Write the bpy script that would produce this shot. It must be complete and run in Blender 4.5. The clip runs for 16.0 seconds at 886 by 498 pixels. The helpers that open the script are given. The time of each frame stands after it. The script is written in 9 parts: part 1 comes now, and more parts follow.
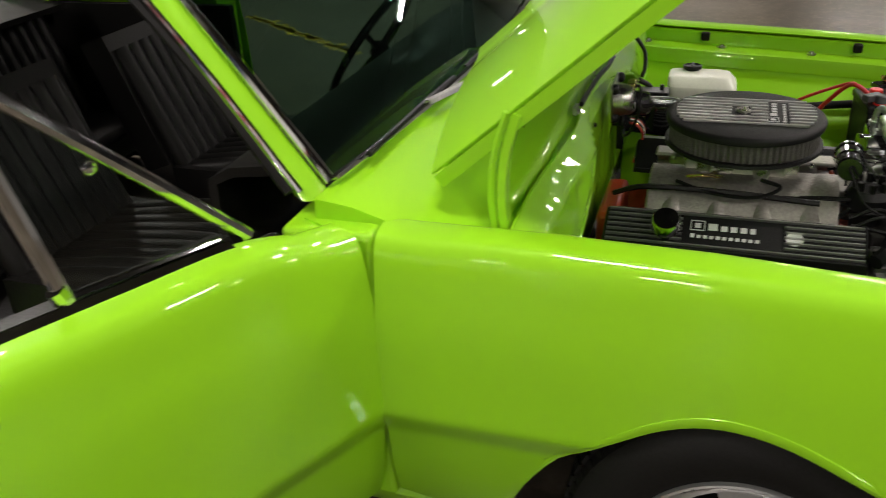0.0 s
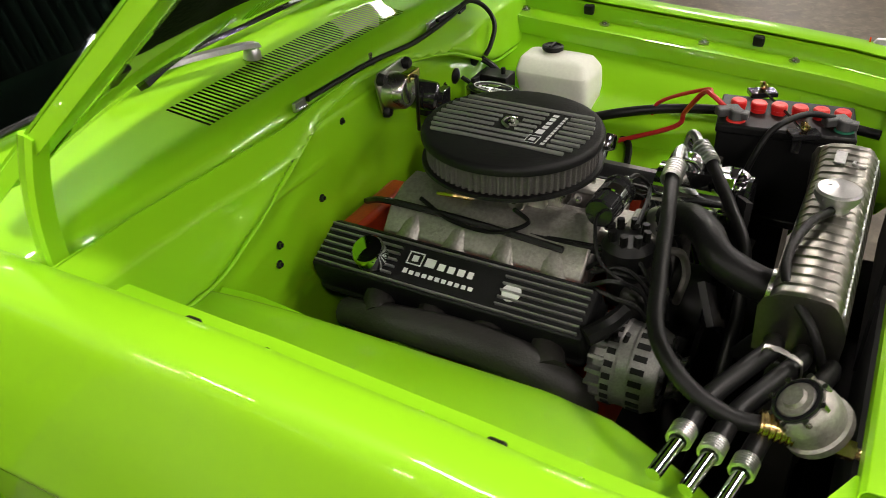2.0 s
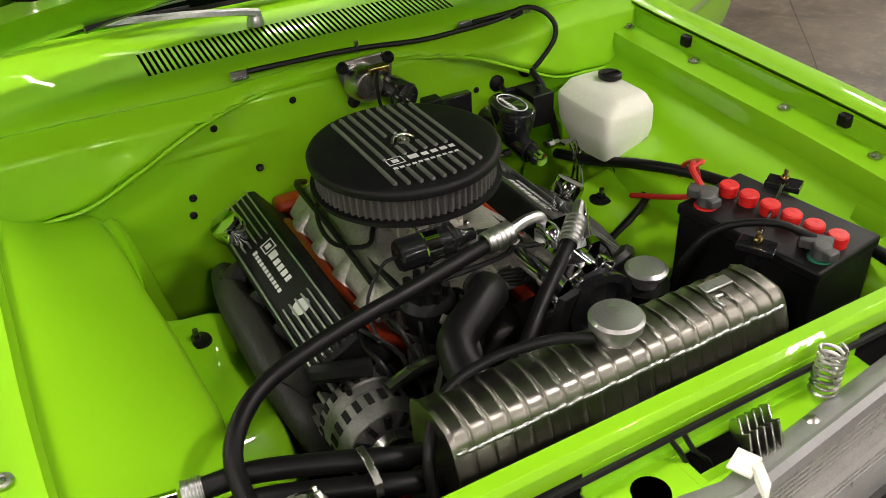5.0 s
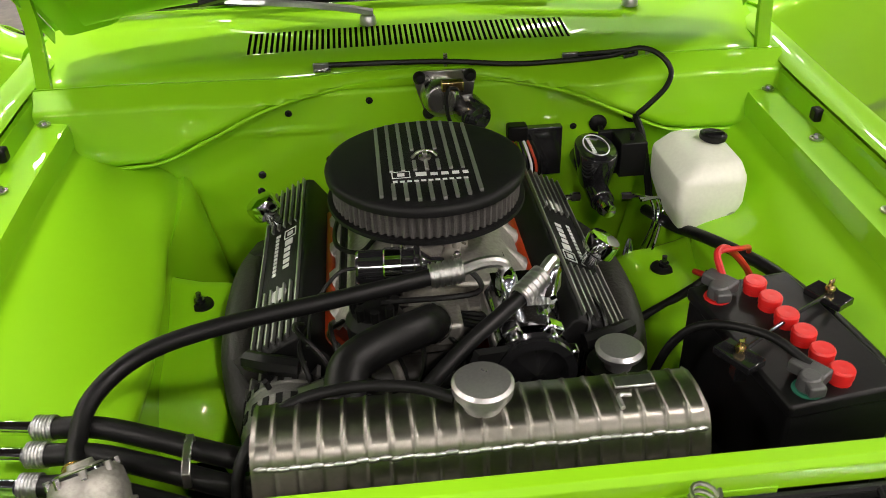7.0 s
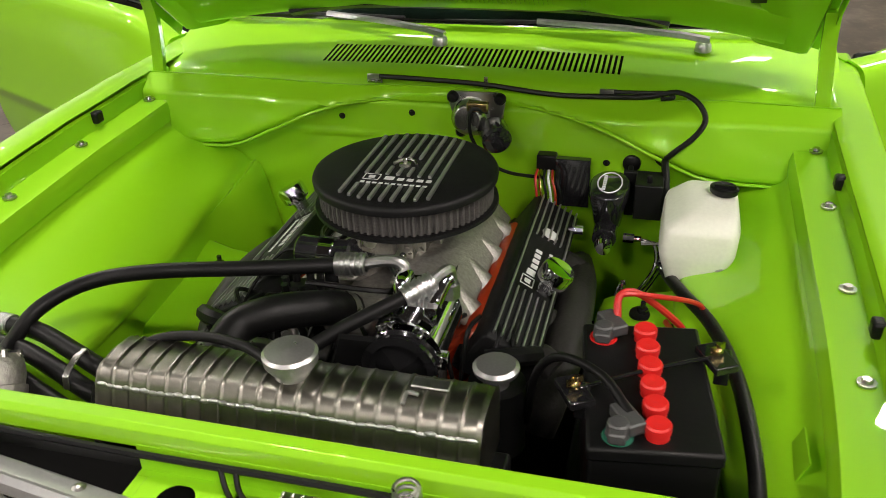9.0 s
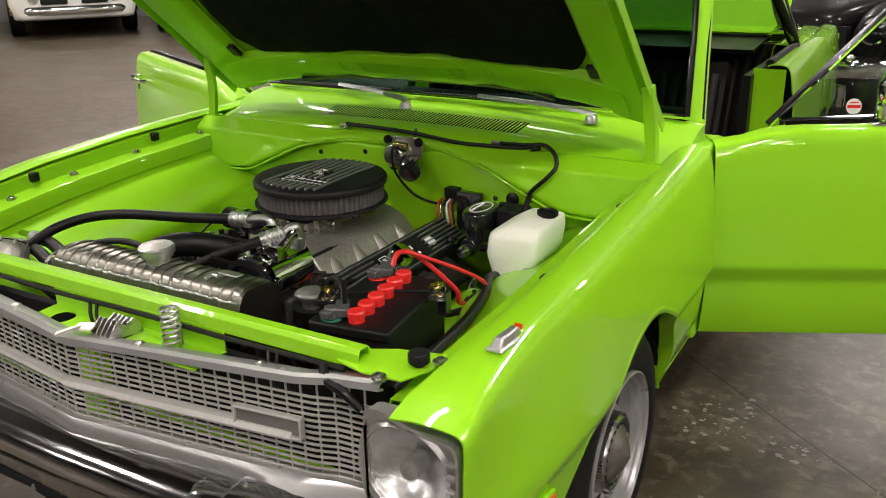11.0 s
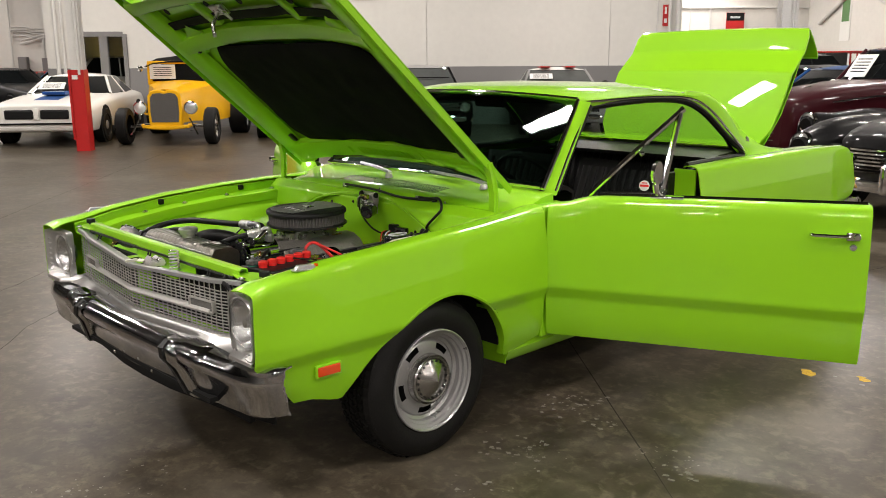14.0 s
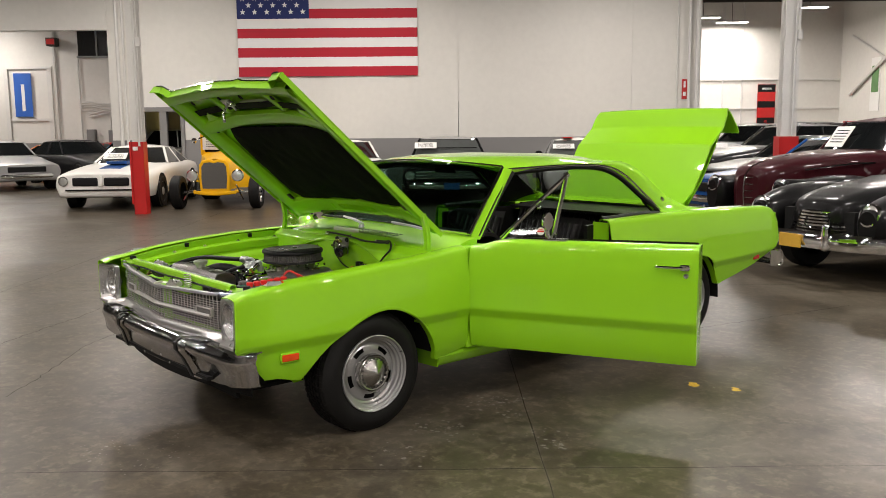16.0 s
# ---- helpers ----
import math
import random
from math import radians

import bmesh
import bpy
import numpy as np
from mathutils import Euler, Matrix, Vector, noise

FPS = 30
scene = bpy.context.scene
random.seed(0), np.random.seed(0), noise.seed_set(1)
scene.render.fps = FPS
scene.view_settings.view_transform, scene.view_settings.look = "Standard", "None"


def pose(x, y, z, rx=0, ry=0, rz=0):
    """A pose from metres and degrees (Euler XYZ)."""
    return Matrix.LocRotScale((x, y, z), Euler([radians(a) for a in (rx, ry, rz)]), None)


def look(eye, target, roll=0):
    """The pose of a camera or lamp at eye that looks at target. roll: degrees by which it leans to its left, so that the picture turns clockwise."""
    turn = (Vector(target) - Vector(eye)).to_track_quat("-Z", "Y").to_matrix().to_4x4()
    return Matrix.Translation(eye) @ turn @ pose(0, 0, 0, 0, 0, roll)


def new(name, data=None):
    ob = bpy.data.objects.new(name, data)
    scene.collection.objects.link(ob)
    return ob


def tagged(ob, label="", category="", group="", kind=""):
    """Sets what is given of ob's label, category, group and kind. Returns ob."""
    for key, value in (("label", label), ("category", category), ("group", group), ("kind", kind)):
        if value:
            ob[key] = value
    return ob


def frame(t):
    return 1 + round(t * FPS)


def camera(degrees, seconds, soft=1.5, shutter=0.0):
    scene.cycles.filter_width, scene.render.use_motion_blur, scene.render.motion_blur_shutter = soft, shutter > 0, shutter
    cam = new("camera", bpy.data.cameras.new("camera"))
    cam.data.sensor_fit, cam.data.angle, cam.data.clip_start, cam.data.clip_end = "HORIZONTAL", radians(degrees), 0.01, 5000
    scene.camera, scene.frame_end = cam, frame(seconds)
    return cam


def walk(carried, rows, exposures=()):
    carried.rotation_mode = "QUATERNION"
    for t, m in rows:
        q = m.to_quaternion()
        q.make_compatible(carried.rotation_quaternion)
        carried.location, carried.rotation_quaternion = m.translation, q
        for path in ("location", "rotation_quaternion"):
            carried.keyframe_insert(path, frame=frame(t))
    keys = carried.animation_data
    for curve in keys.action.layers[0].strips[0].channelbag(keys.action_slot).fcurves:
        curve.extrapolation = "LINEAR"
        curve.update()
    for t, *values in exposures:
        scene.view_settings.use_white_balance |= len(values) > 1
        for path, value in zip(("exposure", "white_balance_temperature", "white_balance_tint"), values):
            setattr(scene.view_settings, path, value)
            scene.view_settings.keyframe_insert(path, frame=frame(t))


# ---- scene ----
cam = camera(54.7, 16.0, soft=0.75, shutter=0.3)
PATH = [
    (0, (-1.978, 0.115, 1.507), (-0.309, 0.704, 0.577), -3.2),
    (0.5, (-1.826, -0.074, 1.513), (-0.163, 0.47, 0.545), -2.5),
    (1, (-1.648, -0.22, 1.526), (-0.022, 0.335, 0.502), -1.2),
    (1.5, (-1.504, -0.372, 1.532), (0.043, 0.306, 0.462), -1.4),
    (2, (-1.361, -0.518, 1.532), (0.105, 0.289, 0.436), -1.8),
    (2.5, (-1.225, -0.642, 1.527), (0.169, 0.256, 0.408), -1.3),
    (3, (-1.103, -0.765, 1.529), (0.185, 0.265, 0.398), -1.8),
    (3.5, (-0.994, -0.902, 1.531), (0.179, 0.26, 0.401), -2.2),
    (4, (-0.868, -1.022, 1.535), (0.168, 0.27, 0.414), -2.8),
    (4.5, (-0.717, -1.1, 1.528), (0.177, 0.294, 0.408), -3.4),
    (4.7, (-0.659, -1.126, 1.533), (0.183, 0.299, 0.41), -3.3),
    (6.8, (-0.17, -1.269, 1.503), (0.044, 0.411, 0.438), -1.8),
    (7, (-0.107, -1.257, 1.496), (0.047, 0.43, 0.433), -1.6),
    (7.5, (0.005, -1.237, 1.502), (0.036, 0.453, 0.432), -1.4),
    (8, (0.133, -1.225, 1.495), (-0.008, 0.459, 0.425), -1.6),
    (8.2, (0.186, -1.227, 1.498), (-0.031, 0.453, 0.435), -1.8),
    (10.3, (0.992, -1.532, 1.437), (0.195, 0.129, 0.658), -1.3),
    (10.5, (1.083, -1.55, 1.429), (0.243, 0.101, 0.675), -1.1),
    (11, (1.341, -1.636, 1.418), (0.396, -0.012, 0.734), -1.1),
    (11.5, (1.586, -1.703, 1.426), (0.549, -0.119, 0.782), -1.2),
    (12, (1.885, -1.768, 1.438), (0.75, -0.232, 0.844), -1.1),
    (12.5, (2.156, -1.833, 1.448), (0.946, -0.337, 0.902), -0.9),
    (13, (2.447, -1.925, 1.452), (1.176, -0.465, 0.948), -0.6),
    (13.5, (2.738, -2.003, 1.458), (1.402, -0.59, 0.991), -0.3),
    (14, (3.038, -2.07, 1.457), (1.636, -0.708, 1.033), -0.3),
    (14.5, (3.324, -2.164, 1.469), (1.878, -0.837, 1.084), -0.6),
    (15, (3.629, -2.24, 1.48), (2.147, -0.942, 1.135), -0.6),
    (15.5, (3.927, -2.312, 1.483), (2.428, -1.023, 1.179), -0.5),
    (16, (4.247, -2.456, 1.494), (2.744, -1.164, 1.226), -0.5),
]
walk(cam, [(t, look(eye, target, roll)) for t, eye, target, roll in PATH], ((0, -0.16), (0.5, -0.03), (1.0, 0.07), (2.0, 0.18), (3.0, 0.13), (7.5, 0.16), (11.0, 0.06), (13.5, 0.02), (14.5, 0.0), (15.0, 0.1), (15.5, 0.06), (16, -0.1)))
# ---------- world and light ----------
HALL_O = Vector((4.212, -2.431, 0))
HALL_U = Vector((0.652, 0.758, 0)).normalized()
HALL_D = Vector((-0.758, 0.652, 0)).normalized()


def hall(u, d, z=0.0):
    """A place in the building's own axes: u along the flag wall, d towards it."""
    return HALL_O + u * HALL_U + d * HALL_D + Vector((0, 0, z))


HALL_TURN = math.degrees(math.atan2(HALL_U.y, HALL_U.x))
world = bpy.data.worlds.new("hall_air")
scene.world = world
world.use_nodes = True
world.node_tree.nodes["Background"].inputs[0].default_value = (0.95, 0.97, 1.0, 1)
world.node_tree.nodes["Background"].inputs[1].default_value = 0.05
LAMP_Z = 5.75
# Last four lamps are added to brighten the next bay and the far wall.
LAMPS = [(u, d) for d in (-11.5, -5.5, 0.6, 6.4, 12.4, 18.6) for u in (-13.5, -7.2, -1.6, 4.0, 9.6)] + [(9.5, 28), (13.0, 31), (12.5, 24.5), (-14, 27), (-21, 27), (-11.5, 24.6), (-17, 31), (10, 33.5), (11.6, 35.0)]
LAMP_POWER = 198


# ---------- geometry helpers ----------
def spline(pts, per=6, closed=False):
    """Catmull-Rom through the given points."""
    P = [Vector(p) for p in pts]
    n = len(P)
    out = []
    for i in range(n if closed else n - 1):
        a = P[(i - 1) % n] if closed or i > 0 else P[0] * 2 - P[1]
        b, c = P[i], P[(i + 1) % n]
        d = P[(i + 2) % n] if closed or i + 2 < n else P[-1] * 2 - P[-2]
        for k in range(per):
            t = k / per
            out.append(0.5 * (2 * b + (c - a) * t + (2 * a - 5 * b + 4 * c - d) * t * t + (3 * b - a - 3 * c + d) * t ** 3))
    if not closed:
        out.append(P[-1])
    return out


def lerp_table(table, x):
    """Straight interpolation in a short table of (x, value)."""
    if x <= table[0][0]:
        return table[0][1]
    for (a, va), (b, vb) in zip(table, table[1:]):
        if x <= b:
            return va + (vb - va) * (x - a) / (b - a)
    return table[-1][1]


def frame_of(axis):
    z = Vector(axis).normalized()
    x = z.cross(Vector((0, 0, 1)) if abs(z.z) < 0.9 else Vector((0, 1, 0))).normalized()
    return x, z.cross(x), z


class Geo:
    """Collects vertices and faces of one mesh."""

    def __init__(self):
        self.v, self.f = [], []

    def add(self, v, f):
        o = len(self.v)
        self.v += [Vector(p) for p in v]
        self.f += [tuple(i + o for i in q) for q in f]
        return self

    def box(self, c, s, m=None, taper=1.0):
        x, y, z = (k / 2 for k in s)
        v = [Vector((sx * x * (taper if sz > 0 else 1), sy * y * (taper if sz > 0 else 1), sz * z)) for sz in (-1, 1) for sy in (-1, 1) for sx in (-1, 1)]
        m = m or Matrix.Identity(3)
        return self.add([Vector(c) + m @ p for p in v], [(0, 2, 3, 1), (4, 5, 7, 6), (0, 1, 5, 4), (2, 6, 7, 3), (0, 4, 6, 2), (1, 3, 7, 5)])

    def grid(self, rows, closed=False, wrap=False):
        n, m = len(rows), len(rows[0])
        f = []
        for i in range(n if wrap else n - 1):
            for j in range(m if closed else m - 1):
                f.append((i * m + j, i * m + (j + 1) % m, ((i + 1) % n) * m + (j + 1) % m, ((i + 1) % n) * m + j))
        return self.add([p for r in rows for p in r], f)

    def lathe(self, prof, c=(0, 0, 0), axis=(0, 0, 1), n=32, a0=0.0, a1=360.0):
        """Turns (radius, height) pairs about an axis."""
        x, y, z = frame_of(axis)
        full = abs(a1 - a0) >= 359.9
        rows = []
        for k in range(n if full else n + 1):
            a = radians(a0 + (a1 - a0) * k / n)
            rows.append([Vector(c) + z * h + (x * math.cos(a) + y * math.sin(a)) * r for r, h in prof])
        return self.grid(rows, wrap=full)

    def cyl(self, a, b, r, n=16, r2=None):
        a, b = Vector(a), Vector(b)
        h = (b - a).length
        r2 = r if r2 is None else r2
        return self.lathe([(0.0001, 0), (r, 0), (r2, h), (0.0001, h)], a, b - a, n)

    def tube(self, pts, r, n=10, per=6, raw=False):
        P = [Vector(p) for p in pts] if raw else spline(pts, per)
        rows, x = [], None
        for i, p in enumerate(P):
            t = (P[min(i + 1, len(P) - 1)] - P[max(i - 1, 0)]).normalized()
            x = frame_of(t)[0] if x is None else (x - t * x.dot(t)).normalized()
            y = t.cross(x)
            rr = r(i / (len(P) - 1)) if callable(r) else r
            rows.append([p + (x * math.cos(2 * math.pi * k / n) + y * math.sin(2 * math.pi * k / n)) * rr for k in range(n)])
        o = len(self.v)
        self.grid(rows, closed=True)
        self.f.append(tuple(o + k for k in range(n))[::-1])
        self.f.append(tuple(o + (len(P) - 1) * n + k for k in range(n)))
        return self

    def prism(self, poly, a, b):
        """A plate: poly in 2D, a and b map (p, q) to the two faces."""
        n = len(poly)
        v = [Vector(a(p, q)) for p, q in poly] + [Vector(b(p, q)) for p, q in poly]
        return self.add(v, [tuple(range(n))[::-1], tuple(range(n, 2 * n))] + [(k, (k + 1) % n, n + (k + 1) % n, n + k) for k in range(n)])

    def ball(self, c, r, n=12, s=(1, 1, 1)):
        rows = []
        for i in range(n + 1):
            a = math.pi * i / n
            rows.append([Vector(c) + Vector((s[0] * math.sin(a) * math.cos(2 * math.pi * k / (2 * n)), s[1] * math.sin(a) * math.sin(2 * math.pi * k / (2 * n)), s[2] * math.cos(a))) * r for k in range(2 * n)])
        return self.grid(rows, closed=True)

    def slab(self, rows, thick, closed=False):
        """A sheet with thickness, from a grid of points."""
        n, m = len(rows), len(rows[0])
        under = []
        for i in range(n):
            line = []
            for j in range(m):
                du = rows[min(i + 1, n - 1)][j] - rows[max(i - 1, 0)][j]
                dv = rows[i][min(j + 1, m - 1)] - rows[i][max(j - 1, 0)]
                nn = du.cross(dv)
                line.append(rows[i][j] - (nn.normalized() if nn.length > 1e-12 else Vector((0, 0, 0))) * thick)
            under.append(line)
        o = len(self.v)
        self.grid(rows)
        self.grid([list(reversed(r)) for r in under])
        k = o + n * m
        top = lambda i, j: o + i * m + j
        low = lambda i, j: k + i * m + (m - 1 - j)
        for i in range(n - 1):
            self.f += [(top(i, 0), top(i + 1, 0), low(i + 1, 0), low(i, 0)), (top(i, m - 1), low(i, m - 1), low(i + 1, m - 1), top(i + 1, m - 1))]
        for j in range(m - 1):
            self.f += [(top(0, j), low(0, j), low(0, j + 1), top(0, j + 1)), (top(n - 1, j), top(n - 1, j + 1), low(n - 1, j + 1), low(n - 1, j))]
        return self

    def mirror(self):
        """Adds the same across x = 0."""
        return self.add([(-p.x, p.y, p.z) for p in self.v], [tuple(reversed(q)) for q in self.f])

    def flipped(self):
        g = Geo()
        return g.add([(-p.x, p.y, p.z) for p in self.v], [tuple(reversed(q)) for q in self.f])

    def moved(self, m):
        g = Geo()
        return g.add([m @ p for p in self.v], self.f)


WORLD_OF = {}


def thing(name, place, label, category, group="", turn=0.0):
    ob = new(name)
    ob.empty_display_size = 0.1
    ob.matrix_basis = Matrix.Translation(place) @ Matrix.Rotation(radians(turn), 4, "Z")
    WORLD_OF[ob] = ob.matrix_basis.copy()
    return tagged(ob, label, category, group)


def part(name, geo, material, parent=None, label="", smooth=35, bevel=0.0, merge=0.0, local=False, segments=2):
    """Links a Geo as one mesh object under a thing or a part. local: its points are in the parent's own axes."""
    me = bpy.data.meshes.new(name)
    me.from_pydata([tuple(p) for p in geo.v], [], geo.f)
    bm = bmesh.new()
    bm.from_mesh(me)
    if merge:
        bmesh.ops.remove_doubles(bm, verts=bm.verts, dist=merge)
        bmesh.ops.dissolve_degenerate(bm, edges=bm.edges, dist=merge / 2)
    bmesh.ops.recalc_face_normals(bm, faces=bm.faces)
    bm.to_mesh(me)
    bm.free()
    if smooth:
        me.shade_smooth()
        me.set_sharp_from_angle(angle=radians(smooth))
    me.materials.append(material)
    ob = new(name, me)
    WORLD_OF[ob] = Matrix.Identity(4)
    if parent is not None:
        ob.parent = parent
        if local:
            WORLD_OF[ob] = WORLD_OF[parent]
        else:
            ob.matrix_parent_inverse = WORLD_OF[parent].inverted()
    if bevel:
        mod = ob.modifiers.new("edge", "BEVEL")
        mod.width, mod.segments, mod.limit_method, mod.angle_limit = bevel, segments, "ANGLE", radians(40)
    if label:
        ob["label"] = label
    return ob


def same(ob, m, parent=None):
    """A further part on the same mesh, moved by m."""
    o = ob.copy()
    scene.collection.objects.link(o)
    o.matrix_basis = m
    if parent is not None:
        o.parent = parent
        o.matrix_parent_inverse = WORLD_OF[parent].inverted() if WORLD_OF[ob] == Matrix.Identity(4) else Matrix.Identity(4)
    WORLD_OF[o] = WORLD_OF[ob] @ m
    return o


def structure(name, geo, material, label="", **kw):
    ob = part(name, geo, material, None, **kw)
    return tagged(ob, label, name.rstrip("_0123456789").replace("_", " "), "", "structure")


# ---------- materials ----------
def material(name, colour, rough=0.5, metal=0.0, coat=0.0, var=0.06, scale=6.0, bump=0.0, bump_scale=80.0, rough_var=0.08, spec=0.5, fine=0.0, random_tint=0.0, coat_rough=0.03, transmission=0.0):
    """A surface with variation in colour, gloss and relief at two sizes."""
    m = bpy.data.materials.new(name)
    m.use_nodes = True
    nt = m.node_tree
    b = nt.nodes["Principled BSDF"]
    b.inputs["Metallic"].default_value = metal
    b.inputs["Coat Weight"].default_value = coat
    b.inputs["Coat Roughness"].default_value = coat_rough
    b.inputs["Specular IOR Level"].default_value = spec
    b.inputs["Transmission Weight"].default_value = transmission
    tc = nt.nodes.new("ShaderNodeTexCoord")
    n1 = nt.nodes.new("ShaderNodeTexNoise")
    n1.inputs["Scale"].default_value, n1.inputs["Detail"].default_value = scale, 6
    nt.links.new(tc.outputs["Object"], n1.inputs["Vector"])
    n2 = nt.nodes.new("ShaderNodeTexNoise")
    n2.inputs["Scale"].default_value, n2.inputs["Detail"].default_value = scale * 14, 4
    nt.links.new(tc.outputs["Object"], n2.inputs["Vector"])
    mix = nt.nodes.new("ShaderNodeMix")
    mix.data_type = "RGBA"
    lo = [max(0, c * (1 - var)) for c in colour]
    hi = [min(1, c * (1 + var)) for c in colour]
    mix.inputs["A"].default_value, mix.inputs["B"].default_value = (*lo, 1), (*hi, 1)
    nt.links.new(n1.outputs["Fac"], mix.inputs["Factor"])
    out = mix.outputs["Result"]
    if fine:
        m2 = nt.nodes.new("ShaderNodeMix")
        m2.data_type, m2.blend_type = "RGBA", "MULTIPLY"
        m2.inputs["Factor"].default_value = 1
        ramp = nt.nodes.new("ShaderNodeMapRange")
        ramp.inputs["From Min"].default_value, ramp.inputs["From Max"].default_value = 0.3, 0.7
        ramp.inputs["To Min"].default_value, ramp.inputs["To Max"].default_value = 1 - fine, 1 + fine * 0.5
        nt.links.new(n2.outputs["Fac"], ramp.inputs["Value"])
        nt.links.new(out, m2.inputs["A"])
        nt.links.new(ramp.outputs["Result"], m2.inputs["B"])
        out = m2.outputs["Result"]
    if random_tint:
        info = nt.nodes.new("ShaderNodeObjectInfo")
        m3 = nt.nodes.new("ShaderNodeHueSaturation")
        r3 = nt.nodes.new("ShaderNodeMapRange")
        r3.inputs["To Min"].default_value, r3.inputs["To Max"].default_value = 1 - random_tint, 1 + random_tint
        nt.links.new(info.outputs["Random"], r3.inputs["Value"])
        nt.links.new(r3.outputs["Result"], m3.inputs["Value"])
        nt.links.new(out, m3.inputs["Color"])
        out = m3.outputs["Color"]
    nt.links.new(out, b.inputs["Base Color"])
    rr = nt.nodes.new("ShaderNodeMapRange")
    rr.inputs["To Min"].default_value, rr.inputs["To Max"].default_value = max(0.01, rough - rough_var), min(1, rough + rough_var)
    nt.links.new(n1.outputs["Fac"], rr.inputs["Value"])
    nt.links.new(rr.outputs["Result"], b.inputs["Roughness"])
    if bump:
        n3 = nt.nodes.new("ShaderNodeTexNoise")
        n3.inputs["Scale"].default_value, n3.inputs["Detail"].default_value = bump_scale, 3
        nt.links.new(tc.outputs["Object"], n3.inputs["Vector"])
        bp = nt.nodes.new("ShaderNodeBump")
        bp.inputs["Strength"].default_value, bp.inputs["Distance"].default_value = bump, 0.004
        nt.links.new(n3.outputs["Fac"], bp.inputs["Height"])
        nt.links.new(bp.outputs["Normal"], b.inputs["Normal"])
        if coat:
            nt.links.new(bp.outputs["Normal"], b.inputs["Coat Normal"])
    return m


def glass(name, tint=(0.9, 0.95, 0.93), clear=0.86):
    """A thin pane: mostly see-through, with the gloss of glass."""
    m = bpy.data.materials.new(name)
    m.use_nodes = True
    nt = m.node_tree
    nt.nodes.clear()
    o = nt.nodes.new("ShaderNodeOutputMaterial")
    t = nt.nodes.new("ShaderNodeBsdfTransparent")
    t.inputs[0].default_value = (*[c * clear for c in tint], 1)
    g = nt.nodes.new("ShaderNodeBsdfGlossy")
    g.inputs["Roughness"].default_value = 0.02
    lw = nt.nodes.new("ShaderNodeLayerWeight")
    lw.inputs["Blend"].default_value = 0.5
    pw = nt.nodes.new("ShaderNodeMath")
    pw.operation = "POWER"
    pw.inputs[1].default_value = 4.0
    nt.links.new(lw.outputs["Facing"], pw.inputs[0])
    fr = nt.nodes.new("ShaderNodeMapRange")
    fr.inputs["To Min"].default_value, fr.inputs["To Max"].default_value = 0.035, 0.9
    nt.links.new(pw.outputs[0], fr.inputs["Value"])
    mx = nt.nodes.new("ShaderNodeMixShader")
    nt.links.new(fr.outputs["Result"], mx.inputs[0])
    nt.links.new(t.outputs[0], mx.inputs[1])
    nt.links.new(g.outputs[0], mx.inputs[2])
    nt.links.new(mx.outputs[0], o.inputs[0])
    return m


def glow(name, colour, strength):
    m = bpy.data.materials.new(name)
    m.use_nodes = True
    b = m.node_tree.nodes["Principled BSDF"]
    b.inputs["Emission Color"].default_value = (*colour, 1)
    b.inputs["Emission Strength"].default_value = strength
    b.inputs["Base Color"].default_value = (0.8, 0.8, 0.8, 1)
    return m


LIME = material("lime_paint", (0.266, 0.60, 0.010), 0.45, coat=1.0, var=0.03, scale=3, rough_var=0.04, spec=0.15, coat_rough=0.015)
LIME_IN = material("lime_paint_inner", (0.266, 0.60, 0.010), 0.42, coat=0.9, var=0.05, scale=5, rough_var=0.06, spec=0.2, bump=0.16, bump_scale=17, coat_rough=0.02)
CHROME = material("chrome", (0.78, 0.79, 0.8), 0.06, metal=1, var=0.03, rough_var=0.03)
ALU = material("brushed_aluminium", (0.62, 0.62, 0.61), 0.32, metal=1, var=0.08, fine=0.12, scale=8, bump=0.05, bump_scale=200)
CAST = material("cast_aluminium", (0.42, 0.40, 0.365), 0.48, metal=0.85, var=0.12, fine=0.2, scale=10, bump=0.3, bump_scale=180)
STEEL = material("zinc_steel", (0.5, 0.49, 0.46), 0.28, metal=1, var=0.15, scale=20)
BRASS = material("brass", (0.6, 0.45, 0.18), 0.25, metal=1, var=0.1, scale=20)
SILVER = material("silver_paint", (0.40, 0.40, 0.40), 0.3, metal=0.6, coat=0.6, var=0.05, fine=0.06, scale=12)
BLACK = material("satin_black_plastic", (0.007, 0.007, 0.0073), 0.42, spec=0.24, var=0.2, scale=14, rough_var=0.12, bump=0.05)
BLACK_WRINKLE = material("black_wrinkle_enamel", (0.006, 0.006, 0.0063), 0.5, spec=0.24, var=0.2, scale=16, bump=0.25, bump_scale=420)
BLACK_GLOSS = material("gloss_black", (0.012, 0.012, 0.013), 0.12, coat=0.6, var=0.2, scale=9)
RUBBER = material("black_rubber", (0.006, 0.006, 0.006), 0.42, spec=0.24, var=0.25, scale=18, bump=0.12, bump_scale=150, fine=0.2)
TYRE = material("tyre_rubber", (0.0085, 0.0083, 0.008), 0.58, spec=0.2, var=0.3, scale=12, bump=0.2, bump_scale=120, fine=0.25)
VINYL = material("black_vinyl", (0.006, 0.0056, 0.0052), 0.42, spec=0.2, var=0.2, scale=10, bump=0.2, bump_scale=160)
PAD = material("black_felt_pad", (0.007, 0.007, 0.0065), 0.95, var=0.35, scale=7, bump=0.6, bump_scale=90, fine=0.3, spec=0.1)
RED_PLASTIC = material("red_plastic", (0.72, 0.02, 0.018), 0.35, var=0.08, scale=25)
